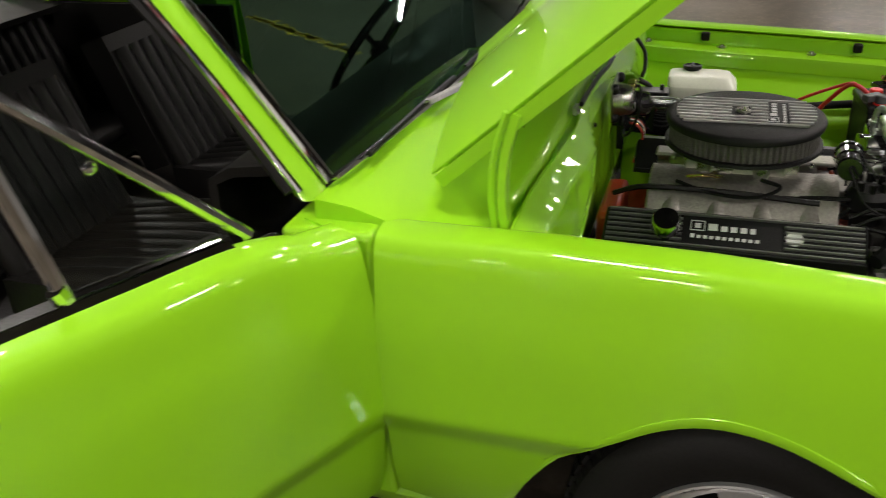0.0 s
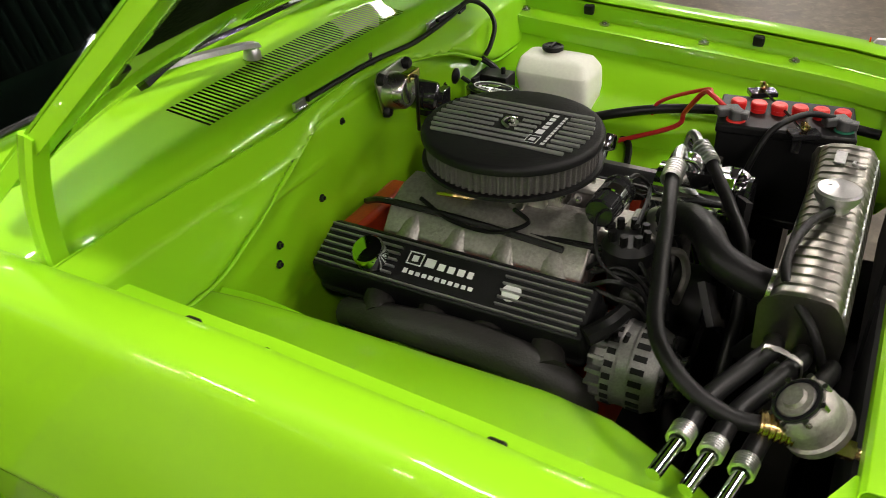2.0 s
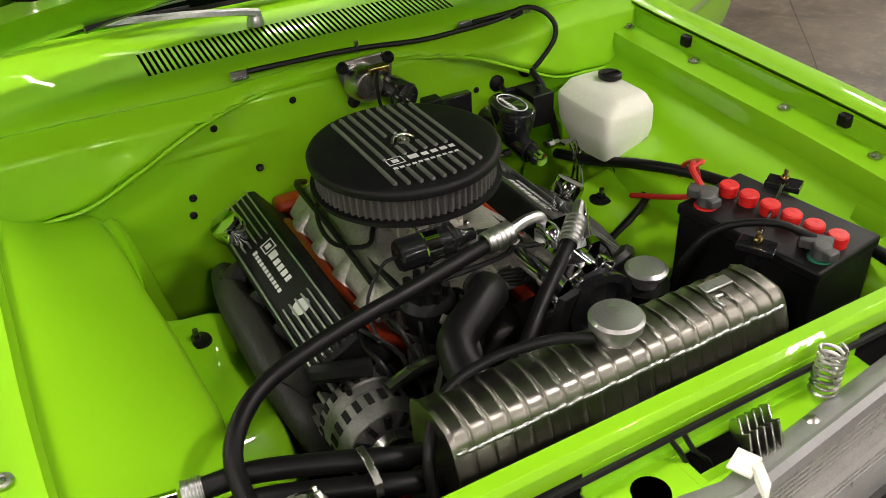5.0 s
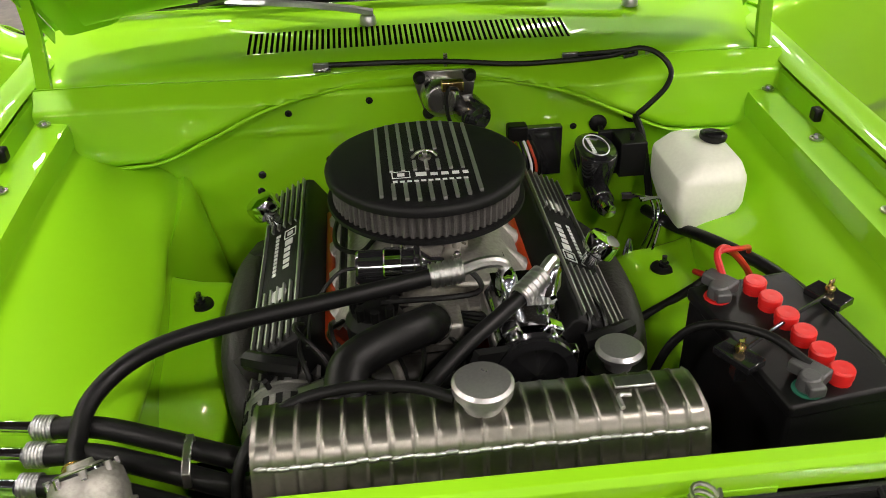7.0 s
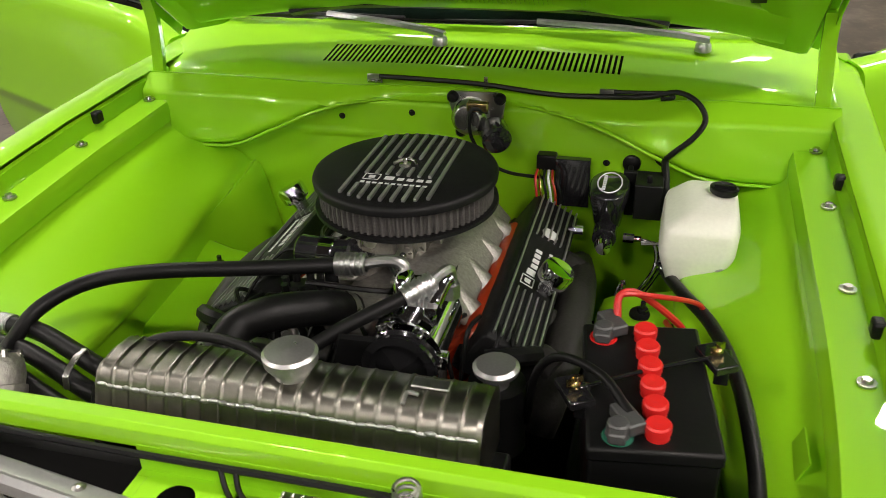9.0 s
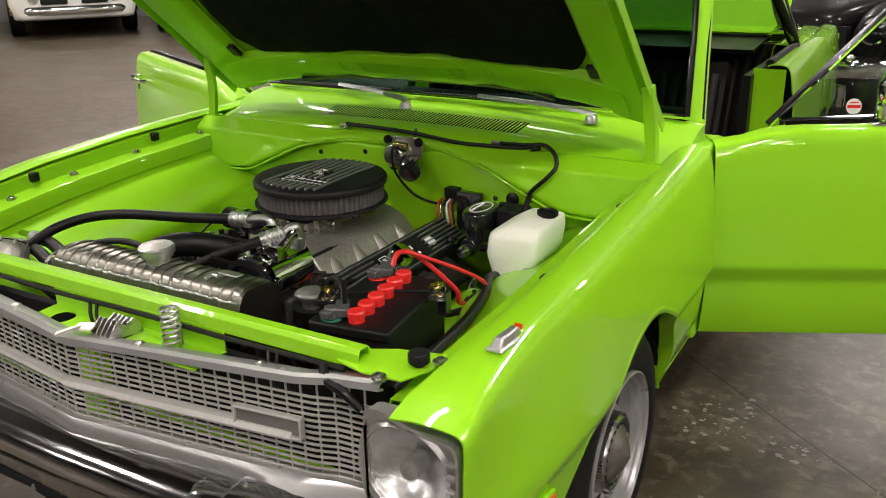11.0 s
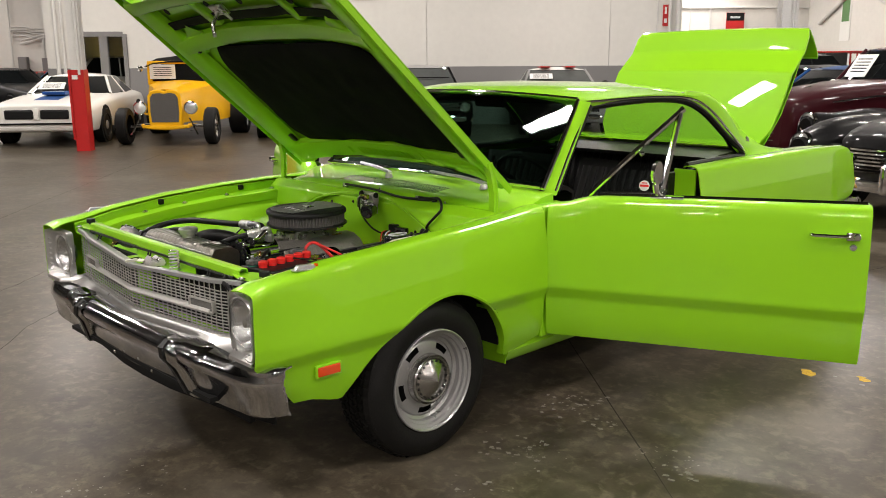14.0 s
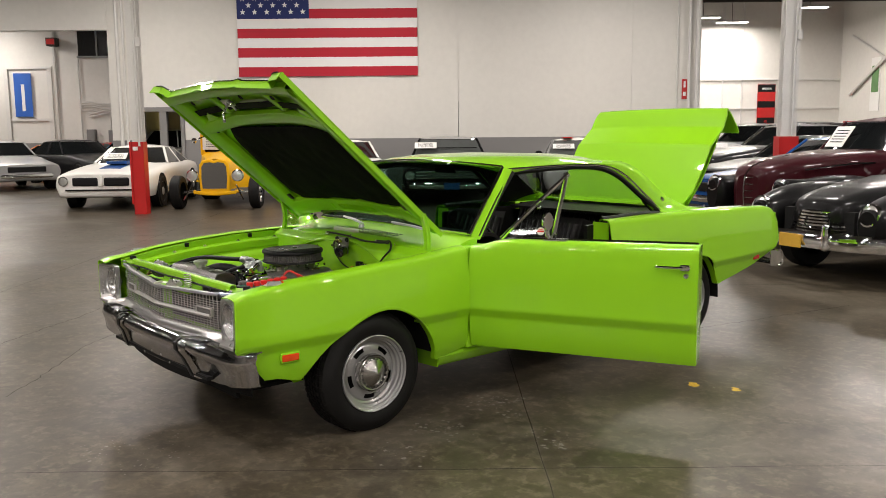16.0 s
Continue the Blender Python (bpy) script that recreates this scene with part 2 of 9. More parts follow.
RED_WIRE = material("red_cable", (0.6, 0.02, 0.02), 0.4, var=0.1, scale=25)
WHITE_POLY = material("milky_polyethylene", (0.8, 0.8, 0.7), 0.38, var=0.05, scale=10, fine=0.04, bump=0.05, transmission=0.0)
ORANGE = material("engine_orange", (0.42, 0.04, 0.010), 0.4, coat=0.2, var=0.15, scale=14, fine=0.15)
HEADER = material("dull_black_iron", (0.024, 0.022, 0.020), 0.55, var=0.25, scale=14, bump=0.3, bump_scale=140, fine=0.2)
WHITE_INK = material("pale_lettering", (0.72, 0.73, 0.72), 0.4, var=0.04)
AMBER = material("amber_lens", (0.72, 0.065, 0.008), 0.12, coat=0.5, var=0.1, scale=40)
RED_LENS = material("red_lens", (0.5, 0.015, 0.012), 0.12, coat=0.7, var=0.1, scale=40)
GLASS = glass("window_glass")
TINTED = glass("tinted_window_glass", (0.50, 0.70, 0.61), 0.70)
LENS = glass("headlamp_glass", (0.96, 0.97, 0.97), 0.9)
# Near-black colour standing in for shade in recesses; also on some black parts.
DARK = material("shade_black", (0.008, 0.008, 0.008), 0.8, var=0.3, scale=9, spec=0.2)
# ---------- the hall ----------
def floor_material():
    """Sealed concrete: blotches, fine mottle, dark drips and worn polish."""
    m = material("sealed_concrete", (0.072, 0.058, 0.040), 0.34, spec=0.28, var=0.5, scale=0.5, fine=0.35, rough_var=0.18, bump=0.03, bump_scale=30)
    nt = m.node_tree
    b = nt.nodes["Principled BSDF"]
    base = b.inputs["Base Color"].links[0].from_socket
    tc = nt.nodes.new("ShaderNodeTexCoord")
    last = base
    for scale, lo, hi, col, amount in ((7.0, 0.50, 0.64, (0.032, 0.026, 0.018), 0.7), (16.0, 0.50, 0.64, (0.15, 0.126, 0.09), 0.6), (45.0, 0.50, 0.66, (0.035, 0.029, 0.02), 0.5), (1.7, 0.55, 0.60, (0.040, 0.033, 0.024), 0.5), (1.1, 0.56, 0.72, (0.03, 0.027, 0.022), 0.75), (2.6, 0.66, 0.70, (0.034, 0.03, 0.025), 0.5), (0.8, 0.54, 0.72, (0.18, 0.158, 0.125), 0.65)):
        n = nt.nodes.new("ShaderNodeTexNoise")
        n.inputs["Scale"].default_value, n.inputs["Detail"].default_value, n.inputs["Roughness"].default_value = scale, 8, 0.62
        n.inputs["Distortion"].default_value = 0.4
        mp = nt.nodes.new("ShaderNodeMapping")
        mp.inputs["Location"].default_value = (scale * 7.3, 2.1 * scale, 0)
        nt.links.new(tc.outputs["Object"], mp.inputs["Vector"])
        nt.links.new(mp.outputs["Vector"], n.inputs["Vector"])
        r = nt.nodes.new("ShaderNodeMapRange")
        r.inputs["From Min"].default_value, r.inputs["From Max"].default_value = lo, hi
        r.inputs["To Max"].default_value = amount
        nt.links.new(n.outputs["Fac"], r.inputs["Value"])
        mx = nt.nodes.new("ShaderNodeMix")
        mx.data_type = "RGBA"
        mx.inputs["B"].default_value = (*col, 1)
        nt.links.new(r.outputs["Result"], mx.inputs["Factor"])
        nt.links.new(last, mx.inputs["A"])
        last = mx.outputs["Result"]
    nt.links.new(last, b.inputs["Base Color"])
    return m


CONCRETE = floor_material()
WALL_WHITE = material("white_wall_paint", (0.66, 0.645, 0.61), 0.7, var=0.06, scale=0.5, fine=0.03, bump=0.1, bump_scale=30)
WALL_GREY = material("grey_dado_paint", (0.20, 0.195, 0.195), 0.6, var=0.08, scale=1.2)
DECK = material("dark_roof_deck", (0.05, 0.047, 0.043), 0.8, var=0.2, scale=2)
POST_RED = material("red_post_paint", (0.48, 0.016, 0.016), 0.32, var=0.12, scale=4, fine=0.1)
STEEL_WHITE = material("white_steel_paint", (0.62, 0.61, 0.59), 0.5, var=0.08, scale=3, fine=0.05)
JOINT = material("dark_joint_filler", (0.04, 0.035, 0.029), 0.8, var=0.3, scale=9)
FLECK = material("old_white_paint", (0.22, 0.21, 0.185), 0.6, var=0.2, scale=14, fine=0.3)
FLECK_Y = material("old_yellow_paint", (0.62, 0.40, 0.03), 0.6, var=0.2, scale=14, fine=0.35)
FLAG_RED = material("flag_red_cloth", (0.42, 0.012, 0.03), 0.8, var=0.08, scale=6, bump=0.2, bump_scale=60)
FLAG_WHITE = material("flag_white_cloth", (0.74, 0.74, 0.74), 0.8, var=0.04, scale=6, bump=0.2, bump_scale=60)
FLAG_BLUE = material("flag_blue_cloth", (0.012, 0.022, 0.12), 0.8, var=0.1, scale=6, bump=0.2, bump_scale=60)
PAPER = material("white_paper", (0.75, 0.75, 0.73), 0.6, var=0.04, scale=12)
DARK_PANE = material("dark_window_pane", (0.012, 0.012, 0.012), 0.15, var=0.3, scale=3)
LAMP_GLOW = glow("lamp_diffuser", (1, 0.97, 0.9), 14)
WARM_GLOW = glow("lit_window", (1.0, 0.78, 0.25), 1.6)
HM = Matrix((HALL_U, HALL_D, Vector((0, 0, 1)))).transposed()


def hbox(g, u0, u1, d0, d1, z0, z1):
    return g.box(hall((u0 + u1) / 2, (d0 + d1) / 2, (z0 + z1) / 2), (abs(u1 - u0), abs(d1 - d0), abs(z1 - z0)), HM)


H_TOP = 7.0
structure("floor", hbox(Geo(), -40, 17, -24, 40, -0.2, 0.0), CONCRETE, "sealed grey concrete floor with stains and joints", smooth=0)
structure("ceiling", hbox(Geo(), -40, 17, -24, 40, H_TOP, H_TOP + 0.2), DECK, "dark steel roof deck over the hall", smooth=0)
# flag wall: long panels with open joints, a door opening and a wide bay opening
DOOR_U0, DOOR_U1, DOOR_H = -7.70, -6.62, 2.16
panels = [(-8.43, DOOR_U0), (DOOR_U1, -4.1), (-4.1, 0.42), (0.42, 4.82), (4.82, 6.57)]
wall_flag = structure("wall_flag", hbox(Geo(), -8.43, 6.57, 22.09, 22.30, 2.3, H_TOP), WALL_WHITE, "white painted tilt-up wall with panel joints", smooth=0)
for u0, u1 in panels:
    part("wall_panel", hbox(Geo(), u0 + 0.006, u1 - 0.006, 22.07, 22.32, 1.38, H_TOP), WALL_WHITE, wall_flag, smooth=0)
part("door_header", hbox(Geo(), DOOR_U0 - 0.006, DOOR_U1 + 0.006, 22.07, 22.32, DOOR_H, H_TOP), WALL_WHITE, wall_flag, smooth=0)
part("bay_header", hbox(Geo(), -40, -8.43, 22.07, 22.32, 4.15, H_TOP), WALL_WHITE, wall_flag, smooth=0)
g = Geo()
for u0, u1 in panels:
    hbox(g, u0, u1, 22.06, 22.32, 0, 1.38)
structure("wall_flag_dado", g, WALL_GREY, "grey painted lower wall", smooth=0)
structure("wall_far", hbox(Geo(), 6.0, 17, 36, 36.2, 0, H_TOP), WALL_WHITE, "white far wall", smooth=0)
structure("wall_bay", hbox(Geo(), -40, -8.4, 33, 33.2, 1.25, H_TOP), WALL_WHITE, "white wall of the next bay", smooth=0)
structure("wall_bay_dado", hbox(Geo(), -40, -8.4, 32.99, 33.2, 0, 1.25), WALL_GREY, "grey lower wall of the next bay", smooth=0)
structure("wall_divider", hbox(Geo(), 6.40, 6.57, 22.32, 36, 0, H_TOP), WALL_WHITE, "white return wall", smooth=0)
structure("wall_bay_side", hbox(Geo(), -8.43, -8.25, 22.32, 33, 0, H_TOP), WALL_WHITE, "white return wall of the next bay", smooth=0)
structure("wall_left", hbox(Geo(), -40, -39.8, -24, 40, 0, H_TOP), WALL_WHITE, "white end wall", smooth=0)
structure("wall_right", hbox(Geo(), 16.5, 16.7, -24, 40, 0, H_TOP), WALL_WHITE, "white end wall", smooth=0)
structure("wall_rear", hbox(Geo(), -40, 17, -24, -23.8, 0, H_TOP), WALL_WHITE, "white rear wall", smooth=0)
# room behind the door
structure("room_wall", hbox(Geo(), -8.2, -5.0, 26.0, 26.1, 0, 3), WALL_WHITE, "white wall of the back room", smooth=0)
g = Geo()
hbox(g, DOOR_U0 - 0.05, DOOR_U0 + 0.04, 22.0, 22.34, 0, DOOR_H)
hbox(g, DOOR_U1 - 0.04, DOOR_U1 + 0.05, 22.0, 22.34, 0, DOOR_H)
hbox(g, DOOR_U0 + 0.04, DOOR_U1 - 0.04, 22.0, 22.34, DOOR_H - 0.06, DOOR_H + 0.05)
hbox(g, -7.2, -7.02, 22.02, 22.12, 0, DOOR_H - 0.06)
structure("door_1", g, WALL_GREY, "grey steel double door frame", smooth=0)
structure("window_1", hbox(Geo(), -7.35, -6.55, 25.95, 25.99, 0.5, 1.95), WARM_GLOW, "lit yellow window of the back room", smooth=0)
g = Geo()
for k in range(3):
    hbox(g, 6.6, 16.5, 35.93, 36.0, 1.75 + 0.62 * k if k < 2 else 3.55, 1.80 + 0.62 * k if k < 2 else 3.60)
for u in (11.6, 12.4):
    hbox(g, u, u + 0.05, 35.93, 36.0, 1.75, H_TOP)
structure("trim_far", g, STEEL_WHITE, "white girts and conduits on the far wall", smooth=0)
g = Geo()
for u, r in ((-8.15, 0.05), (-8.0, 0.035), (6.25, 0.04), (6.45, 0.06), (5.95, 0.02)):
    g.tube([hall(u, 21.98, 0.0 if u < 0 else 1.0), hall(u, 21.98, H_TOP)], r, 8, raw=True)
for z in (3.0, 2.9):
    g.tube([hall(-13.4, 32.9, z - 0.7), hall(-12.6, 32.9, z - 0.5), hall(-11.0, 32.9, z - 0.5)], 0.03, 6, raw=True)
g.tube([hall(-11.4, 32.9, 1.2), hall(-11.4, 32.9, 3.4)], 0.03, 6, raw=True)
g.tube([hall(-12.6, 32.9, 1.4), hall(-12.6, 32.9, 2.5)], 0.03, 6, raw=True)
structure("trim_conduit", g, STEEL_WHITE, "white painted pipes and conduits")
# openings and frames on the bay wall
g = Geo()
hbox(g, -16.55, -14.75, 32.93, 33.0, 4.02, 4.12)
hbox(g, -14.92, -14.75, 32.90, 33.0, 1.25, 4.02)
hbox(g, -16.55, -16.40, 32.90, 33.0, 1.25, 4.02)
hbox(g, -16.40, -14.92, 32.94, 33.0, 2.08, 2.18)
structure("trim_bay_frame", g, STEEL_WHITE, "white steel frame of a closed bay door", smooth=0)
bay_window = structure("window_2", hbox(Geo(), -13.70, -12.25, 32.95, 32.995, 4.50, 5.5), DARK_PANE, "dark high window in the bay wall", smooth=0)
part("window_frame", hbox(Geo(), -13.75, -12.20, 32.92, 33.0, 4.42, 4.50), WALL_GREY, bay_window, smooth=0)
part("window_frame", hbox(Geo(), -13.02, -12.96, 32.92, 32.99, 4.50, 5.5), WALL_GREY, bay_window, smooth=0)
heater = thing("unit_heater", hall(-14.56, 32.8, 4.85), "small dark unit heater hung high on the bay wall", "heater")
part("case", hbox(Geo(), -14.75, -14.38, 32.6, 32.95, 4.85, 5.15), DECK, heater, bevel=0.02)
part("louvre", hbox(Geo(), -14.71, -14.42, 32.585, 32.60, 4.90, 5.10), POST_RED, heater, smooth=0)
g = Geo()
for z in (2.75, 2.66, 2.58, 2.44):
    g.tube([hall(-13.77, 32.93, z), hall(-13.3, 32.93, z + 0.03), hall(-12.9, 32.93, z - 0.04), hall(-12.2, 32.93, z - 0.02)], 0.022, 6)
g.tube([hall(-13.72, 32.93, 1.3), hall(-13.72, 32.93, 4.4)], 0.03, 6, raw=True)
g.tube([hall(-14.6, 32.93, 1.25), hall(-14.6, 32.93, H_TOP)], 0.05, 6, raw=True)
structure("trim_bay_conduit", g, STEEL_WHITE, "bundle of white conduits on the bay wall")
# posts
for u, d, w in ((-5.79, 16.45, 0.23), (6.47, 16.2, 0.34)):
    g = Geo()
    hbox(g, u - w / 2, u + w / 2, d - w / 2, d - w / 2 + 0.02, 0, 1.38)
    hbox(g, u - w / 2, u + w / 2, d + w / 2 - 0.02, d + w / 2, 0, 1.38)
    hbox(g, u - w / 2, u - w / 2 + 0.02, d - w / 2, d + w / 2, 0, 1.38)
    hbox(g, u + w / 2 - 0.02, u + w / 2, d - w / 2, d + w / 2, 0, 1.38)
    hbox(g, u - w / 2 - 0.03, u - w / 2, d - w / 2 - 0.02, d - w / 2 + 0.03, 0.2, 1.38)
    structure("post_guard", g, POST_RED, "red painted steel post guard", smooth=0)
    g = Geo()
    hbox(g, u - w * 0.42, u + w * 0.42, d - 0.11, d - 0.09, 1.30, H_TOP)
    hbox(g, u - w * 0.42, u + w * 0.42, d + 0.09, d + 0.11, 1.30, H_TOP)
    hbox(g, u - 0.012, u + 0.012, d - 0.09, d + 0.09, 1.30, H_TOP)
    g.tube([hall(u + 0.05, d - 0.14, 1.3), hall(u + 0.05, d - 0.14, H_TOP)], 0.022, 8, raw=True)
    hbox(g, u + 0.08, u + 0.17, d - 0.16, d - 0.10, 3.15, 3.32)
    structure("post", g, STEEL_WHITE, "white steel building post", smooth=35)
g = Geo()
hbox(g, -5.87, -5.78, 16.31, 16.335, 1.22, 1.29)
tagged(part("post_label", g, PAPER, None, smooth=0), "small white label stuck on the red post", "label")
# roof trusses
for d in (-16, -8, 0, 8, 15.5, 21.0, 26.5, 31.5):
    g = Geo()
    for z in (6.05, 6.75):
        hbox(g, -39, 16.4, d - 0.05, d + 0.05, z, z + 0.09)
    n = 62
    for k in range(n):
        u = -39 + 55.4 * k / n
        a, b = hall(u, d, 6.1 if k % 2 else 6.78), hall(u + 55.4 / n, d, 6.78 if k % 2 else 6.1)
        g.tube([a, b], 0.018, 4, raw=True)
    structure("roof_truss", g, DECK, "dark open web steel roof truss", smooth=0)
# diagonal brace on the right-hand wall
g = Geo()
g.tube([hall(16.4, 34.9, 2.9), hall(16.4, 29, 5.6)], 0.07, 6, raw=True)
g.tube([hall(16.4, 34.9, 5.2), hall(16.4, 29, 2.8)], 0.05, 6, raw=True)
structure("trim_brace", g, STEEL_WHITE, "white diagonal wall brace")
# lamps
turn = Matrix.Rotation(radians(HALL_TURN), 4, "Z")
for u, d in LAMPS:
    p = hall(u, d, LAMP_Z)
    lamp = thing("high_bay_lamp", p, "white high bay fluorescent fixture hanging under the roof", "ceiling lamp", "high bay lamps")
    part("housing", Geo().box(p + Vector((0, 0, 0.06)), (1.25, 0.36, 0.08), HM, 0.8), STEEL_WHITE, lamp, bevel=0.01)
    part("diffuser", Geo().box(p + Vector((0, 0, 0.01)), (1.2, 0.30, 0.012), HM), LAMP_GLOW, lamp, smooth=0)
    part("hanger", Geo().cyl(p + Vector((0, 0, 0.1)), p + Vector((0, 0, H_TOP - LAMP_Z)), 0.012, 6), DECK, lamp)
    li = bpy.data.lights.new("lamp_light", "AREA")
    li.shape, li.size, li.size_y, li.energy, li.color = "RECTANGLE", 1.2, 0.30, LAMP_POWER, (1.0, 0.915, 0.845)
    lo = new("lamp_light", li)
    lo.matrix_basis = Matrix.Translation(p - Vector((0, 0, 0.02))) @ turn
    lo.parent = lamp
    lo.matrix_parent_inverse = WORLD_OF[lamp].inverted()


# floor joints, cracks and paint flecks
def strip(g, pts, w, z=0.0012):
    P = [Vector((a, b, z)) for a, b in pts]
    rows = []
    for i, p in enumerate(P):
        t = (P[min(i + 1, len(P) - 1)] - P[max(i - 1, 0)]).normalized()
        n = Vector((-t.y, t.x, 0)) * w * random.uniform(0.6, 1.3)
        rows.append([p - n, p + n])
    return g.grid(rows)


g = Geo()
for uj in (-9.1, -4.3, 0.45, 5.2, 10.0):
    strip(g, [tuple(hall(uj + random.uniform(-0.006, 0.006), -20 + 0.35 * k).xy) for k in range(118)], 0.0028)
for dj in (-5.5, -0.9, 3.63, 8.2, 12.8, 17.4):
    strip(g, [tuple(hall(-30 + 0.35 * k, dj + random.uniform(-0.006, 0.006)).xy) for k in range(130)], 0.0028)
tagged(structure("floor_joint", g, JOINT, "sawn joints in the concrete floor", smooth=0), kind="structure")
g = Geo()
for pts in ([(0.62, 3.0), (0.70, 3.4), (0.80, 3.75), (0.84, 4.0), (0.93, 4.35), (1.05, 4.9)], [(-2.5, -0.92), (-2.75, -0.6), (-3.02, -0.24), (-3.4, 0.2)], [(-1.05, -1.25), (-1.4, -0.95), (-1.98, -0.49), (-2.3, -0.1)]):
    strip(g, [(p.x + random.uniform(-0.012, 0.012), p.y + random.uniform(-0.012, 0.012)) for p in spline([(a, b, 0) for a, b in pts], 9)], 0.003)
structure("floor_crack", g, JOINT, "hairline cracks in the floor", smooth=0)


def fleck(g, x, y, size):
    n = random.randint(5, 8)
    a0 = random.uniform(0, 6)
    pts = [(x + size * random.uniform(0.4, 1.1) * math.cos(a0 + 2 * math.pi * k / n), y + size * random.uniform(0.3, 1.0) * math.sin(a0 + 2 * math.pi * k / n), 0.0016) for k in range(n)]
    g.add(pts, [tuple(range(n))])


g = Geo()
for cx, cy, sx, n in ((0.93, 0.80, 0.10, 26), (1.12, 0.72, 0.08, 18), (1.4, 0.62, 0.07, 14), (2.0, 1.6, 0.5, 8), (1.05, 0.28, 0.12, 60), (1.57, 0.59, 0.10, 30), (1.2, -0.08, 0.12, 30), (0.90, 0.78, 0.14, 50), (0.2, -1.15, 0.12, 24), (1.7, 2.3, 0.4, 20)):
    for k in range(n):
        fleck(g, random.gauss(cx, sx * 0.6), random.gauss(cy, sx * 0.6), random.uniform(0.002, 0.006) if random.random() < 0.6 else random.uniform(0.006, 0.017))
for k in range(70):
    fleck(g, 0.05 + 0.55 * random.random() - 0.02, -1.25 + 0.5 * random.random(), random.uniform(0.002, 0.008))
tagged(structure("paint_flecks", g, FLECK, "scattered flecks of old white floor paint", smooth=0), kind="stuff")
g = Geo()
for cx, cy, s in ((1.49, 1.87, 0.028), (1.46, 1.90, 0.02), (1.70, 1.97, 0.026), (1.68, 2.0, 0.016)):
    fleck(g, cx, cy, s * 1.6)
for k in range(170):
    v = random.random()
    fleck(g, 3.3 + 1.0 * v + random.gauss(0, 0.022), 2.5 + 1.42 * v + random.gauss(0, 0.02), random.uniform(0.015, 0.055))
for k in range(120):
    v = random.random()
    fleck(g, 3.6 + 1.6 * v + random.gauss(0, 0.02), -0.55 - 1.3 * v + random.gauss(0, 0.02), random.uniform(0.015, 0.05))
tagged(structure("yellow_line", g, FLECK_Y, "worn yellow painted floor line", smooth=0), kind="stuff")

# ---------- flag ----------
FU0, FU1, FZ0, FZ1 = -5.12, -0.60, 2.95, 6.03
flag = thing("flag", hall(-2.86, 22.0, FZ0), "large red, white and blue striped flag hung flat on the wall", "flag")


def cloth(u0, u1, z0, z1, off=0.0):
    rows = []
    for i in range(19):
        u = u0 + (u1 - u0) * i / 18
        rows.append([hall(u, 22.02 - off + 0.012 * math.sin(u * 3.1 + 0.4 * (z0 + (z1 - z0) * j / 2)) + 0.008 * math.sin(u * 7), z0 + (z1 - z0) * j / 2) for j in range(3)])
    return Geo().slab(rows, 0.004)


sh = (FZ1 - FZ0) / 13
canton = FU0 + (FU1 - FU0) * 0.4
for k in range(13):
    u0 = canton if k >= 6 else FU0
    part("stripe", cloth(u0, FU1, FZ0 + sh * k, FZ0 + sh * (k + 1)), FLAG_WHITE if k % 2 else FLAG_RED, flag)
field = part("canton", cloth(FU0, canton, FZ0 + sh * 6, FZ1), FLAG_BLUE, flag)
for r in range(9):
    for c in range(6 if r % 2 == 0 else 5):
        uu = FU0 + (canton - FU0) * ((c * 2 + (1 if r % 2 == 0 else 2)) / 12)
        zz = FZ0 + sh * 6 + (FZ1 - FZ0 - sh * 6) * (r + 1) / 10
        pts = []
        for k in range(10):
            a = math.pi / 2 + math.pi * k / 5
            q = 0.075 if k % 2 == 0 else 0.03
            pts.append((uu + q * math.cos(a), zz + q * math.sin(a)))
        wob = 22.02 + 0.012 * math.sin(uu * 3.1 + 0.4 * zz) + 0.008 * math.sin(uu * 7) - 0.012
        part("star", Geo().prism(pts, lambda p, q: hall(p, wob, q), lambda p, q: hall(p, wob - 0.004, q)), FLAG_WHITE, field, smooth=0)


def sign(name, u, d, z, w, h, mat, label, category, bars=(), along="u"):
    """A flat board on a wall with plain bars for its writing."""
    ob = thing(name, hall(u, d, z - h / 2), label, category)
    g = Geo()
    hbox(g, u - w / 2, u + w / 2, d - 0.012, d, z - h / 2, z + h / 2)
    part("board", g, mat, ob, smooth=0)
    for bz, bh, bw, bm in bars:
        g = Geo()
        hbox(g, u - bw / 2, u + bw / 2, d - 0.018, d - 0.012, z + bz - bh / 2, z + bz + bh / 2)
        part("printed_band", g, bm, ob, smooth=0)
    return ob


sign("safety_sign", 6.16, 22.05, 2.55, 0.13, 0.50, POST_RED, "narrow red sign with white bars on the white wall", "sign", [(0.12, 0.16, 0.05, PAPER), (-0.12, 0.1, 0.07, PAPER)])
sign("banner", 13.42, 35.9, 2.46, 0.74, 1.84, POST_RED, "tall red and black banner on the far wall", "banner", [(0.76, 0.30, 0.72, BLACK), (0.10, 0.26, 0.72, BLACK), (-0.58, 0.28, 0.72, BLACK), (0.74, 0.08, 0.4, PAPER), (-0.6, 0.10, 0.12, POST_RED)])
sign("blue_banner", -15.85, 32.9, 3.06, 0.66, 1.62, material("blue_banner_cloth", (0.02, 0.10, 0.42), 0.7, var=0.15, scale=2), "tall blue banner hanging on the bay wall", "banner", [(-0.1, 1.0, 0.12, PAPER)])
ps = thing("poster", hall(16.45, 33.1, 2.2), "tall green and white poster on the side wall", "poster")
part("board", hbox(Geo(), 16.47, 16.49, 32.7, 33.4, 2.2, 4.2), PAPER, ps, smooth=0)
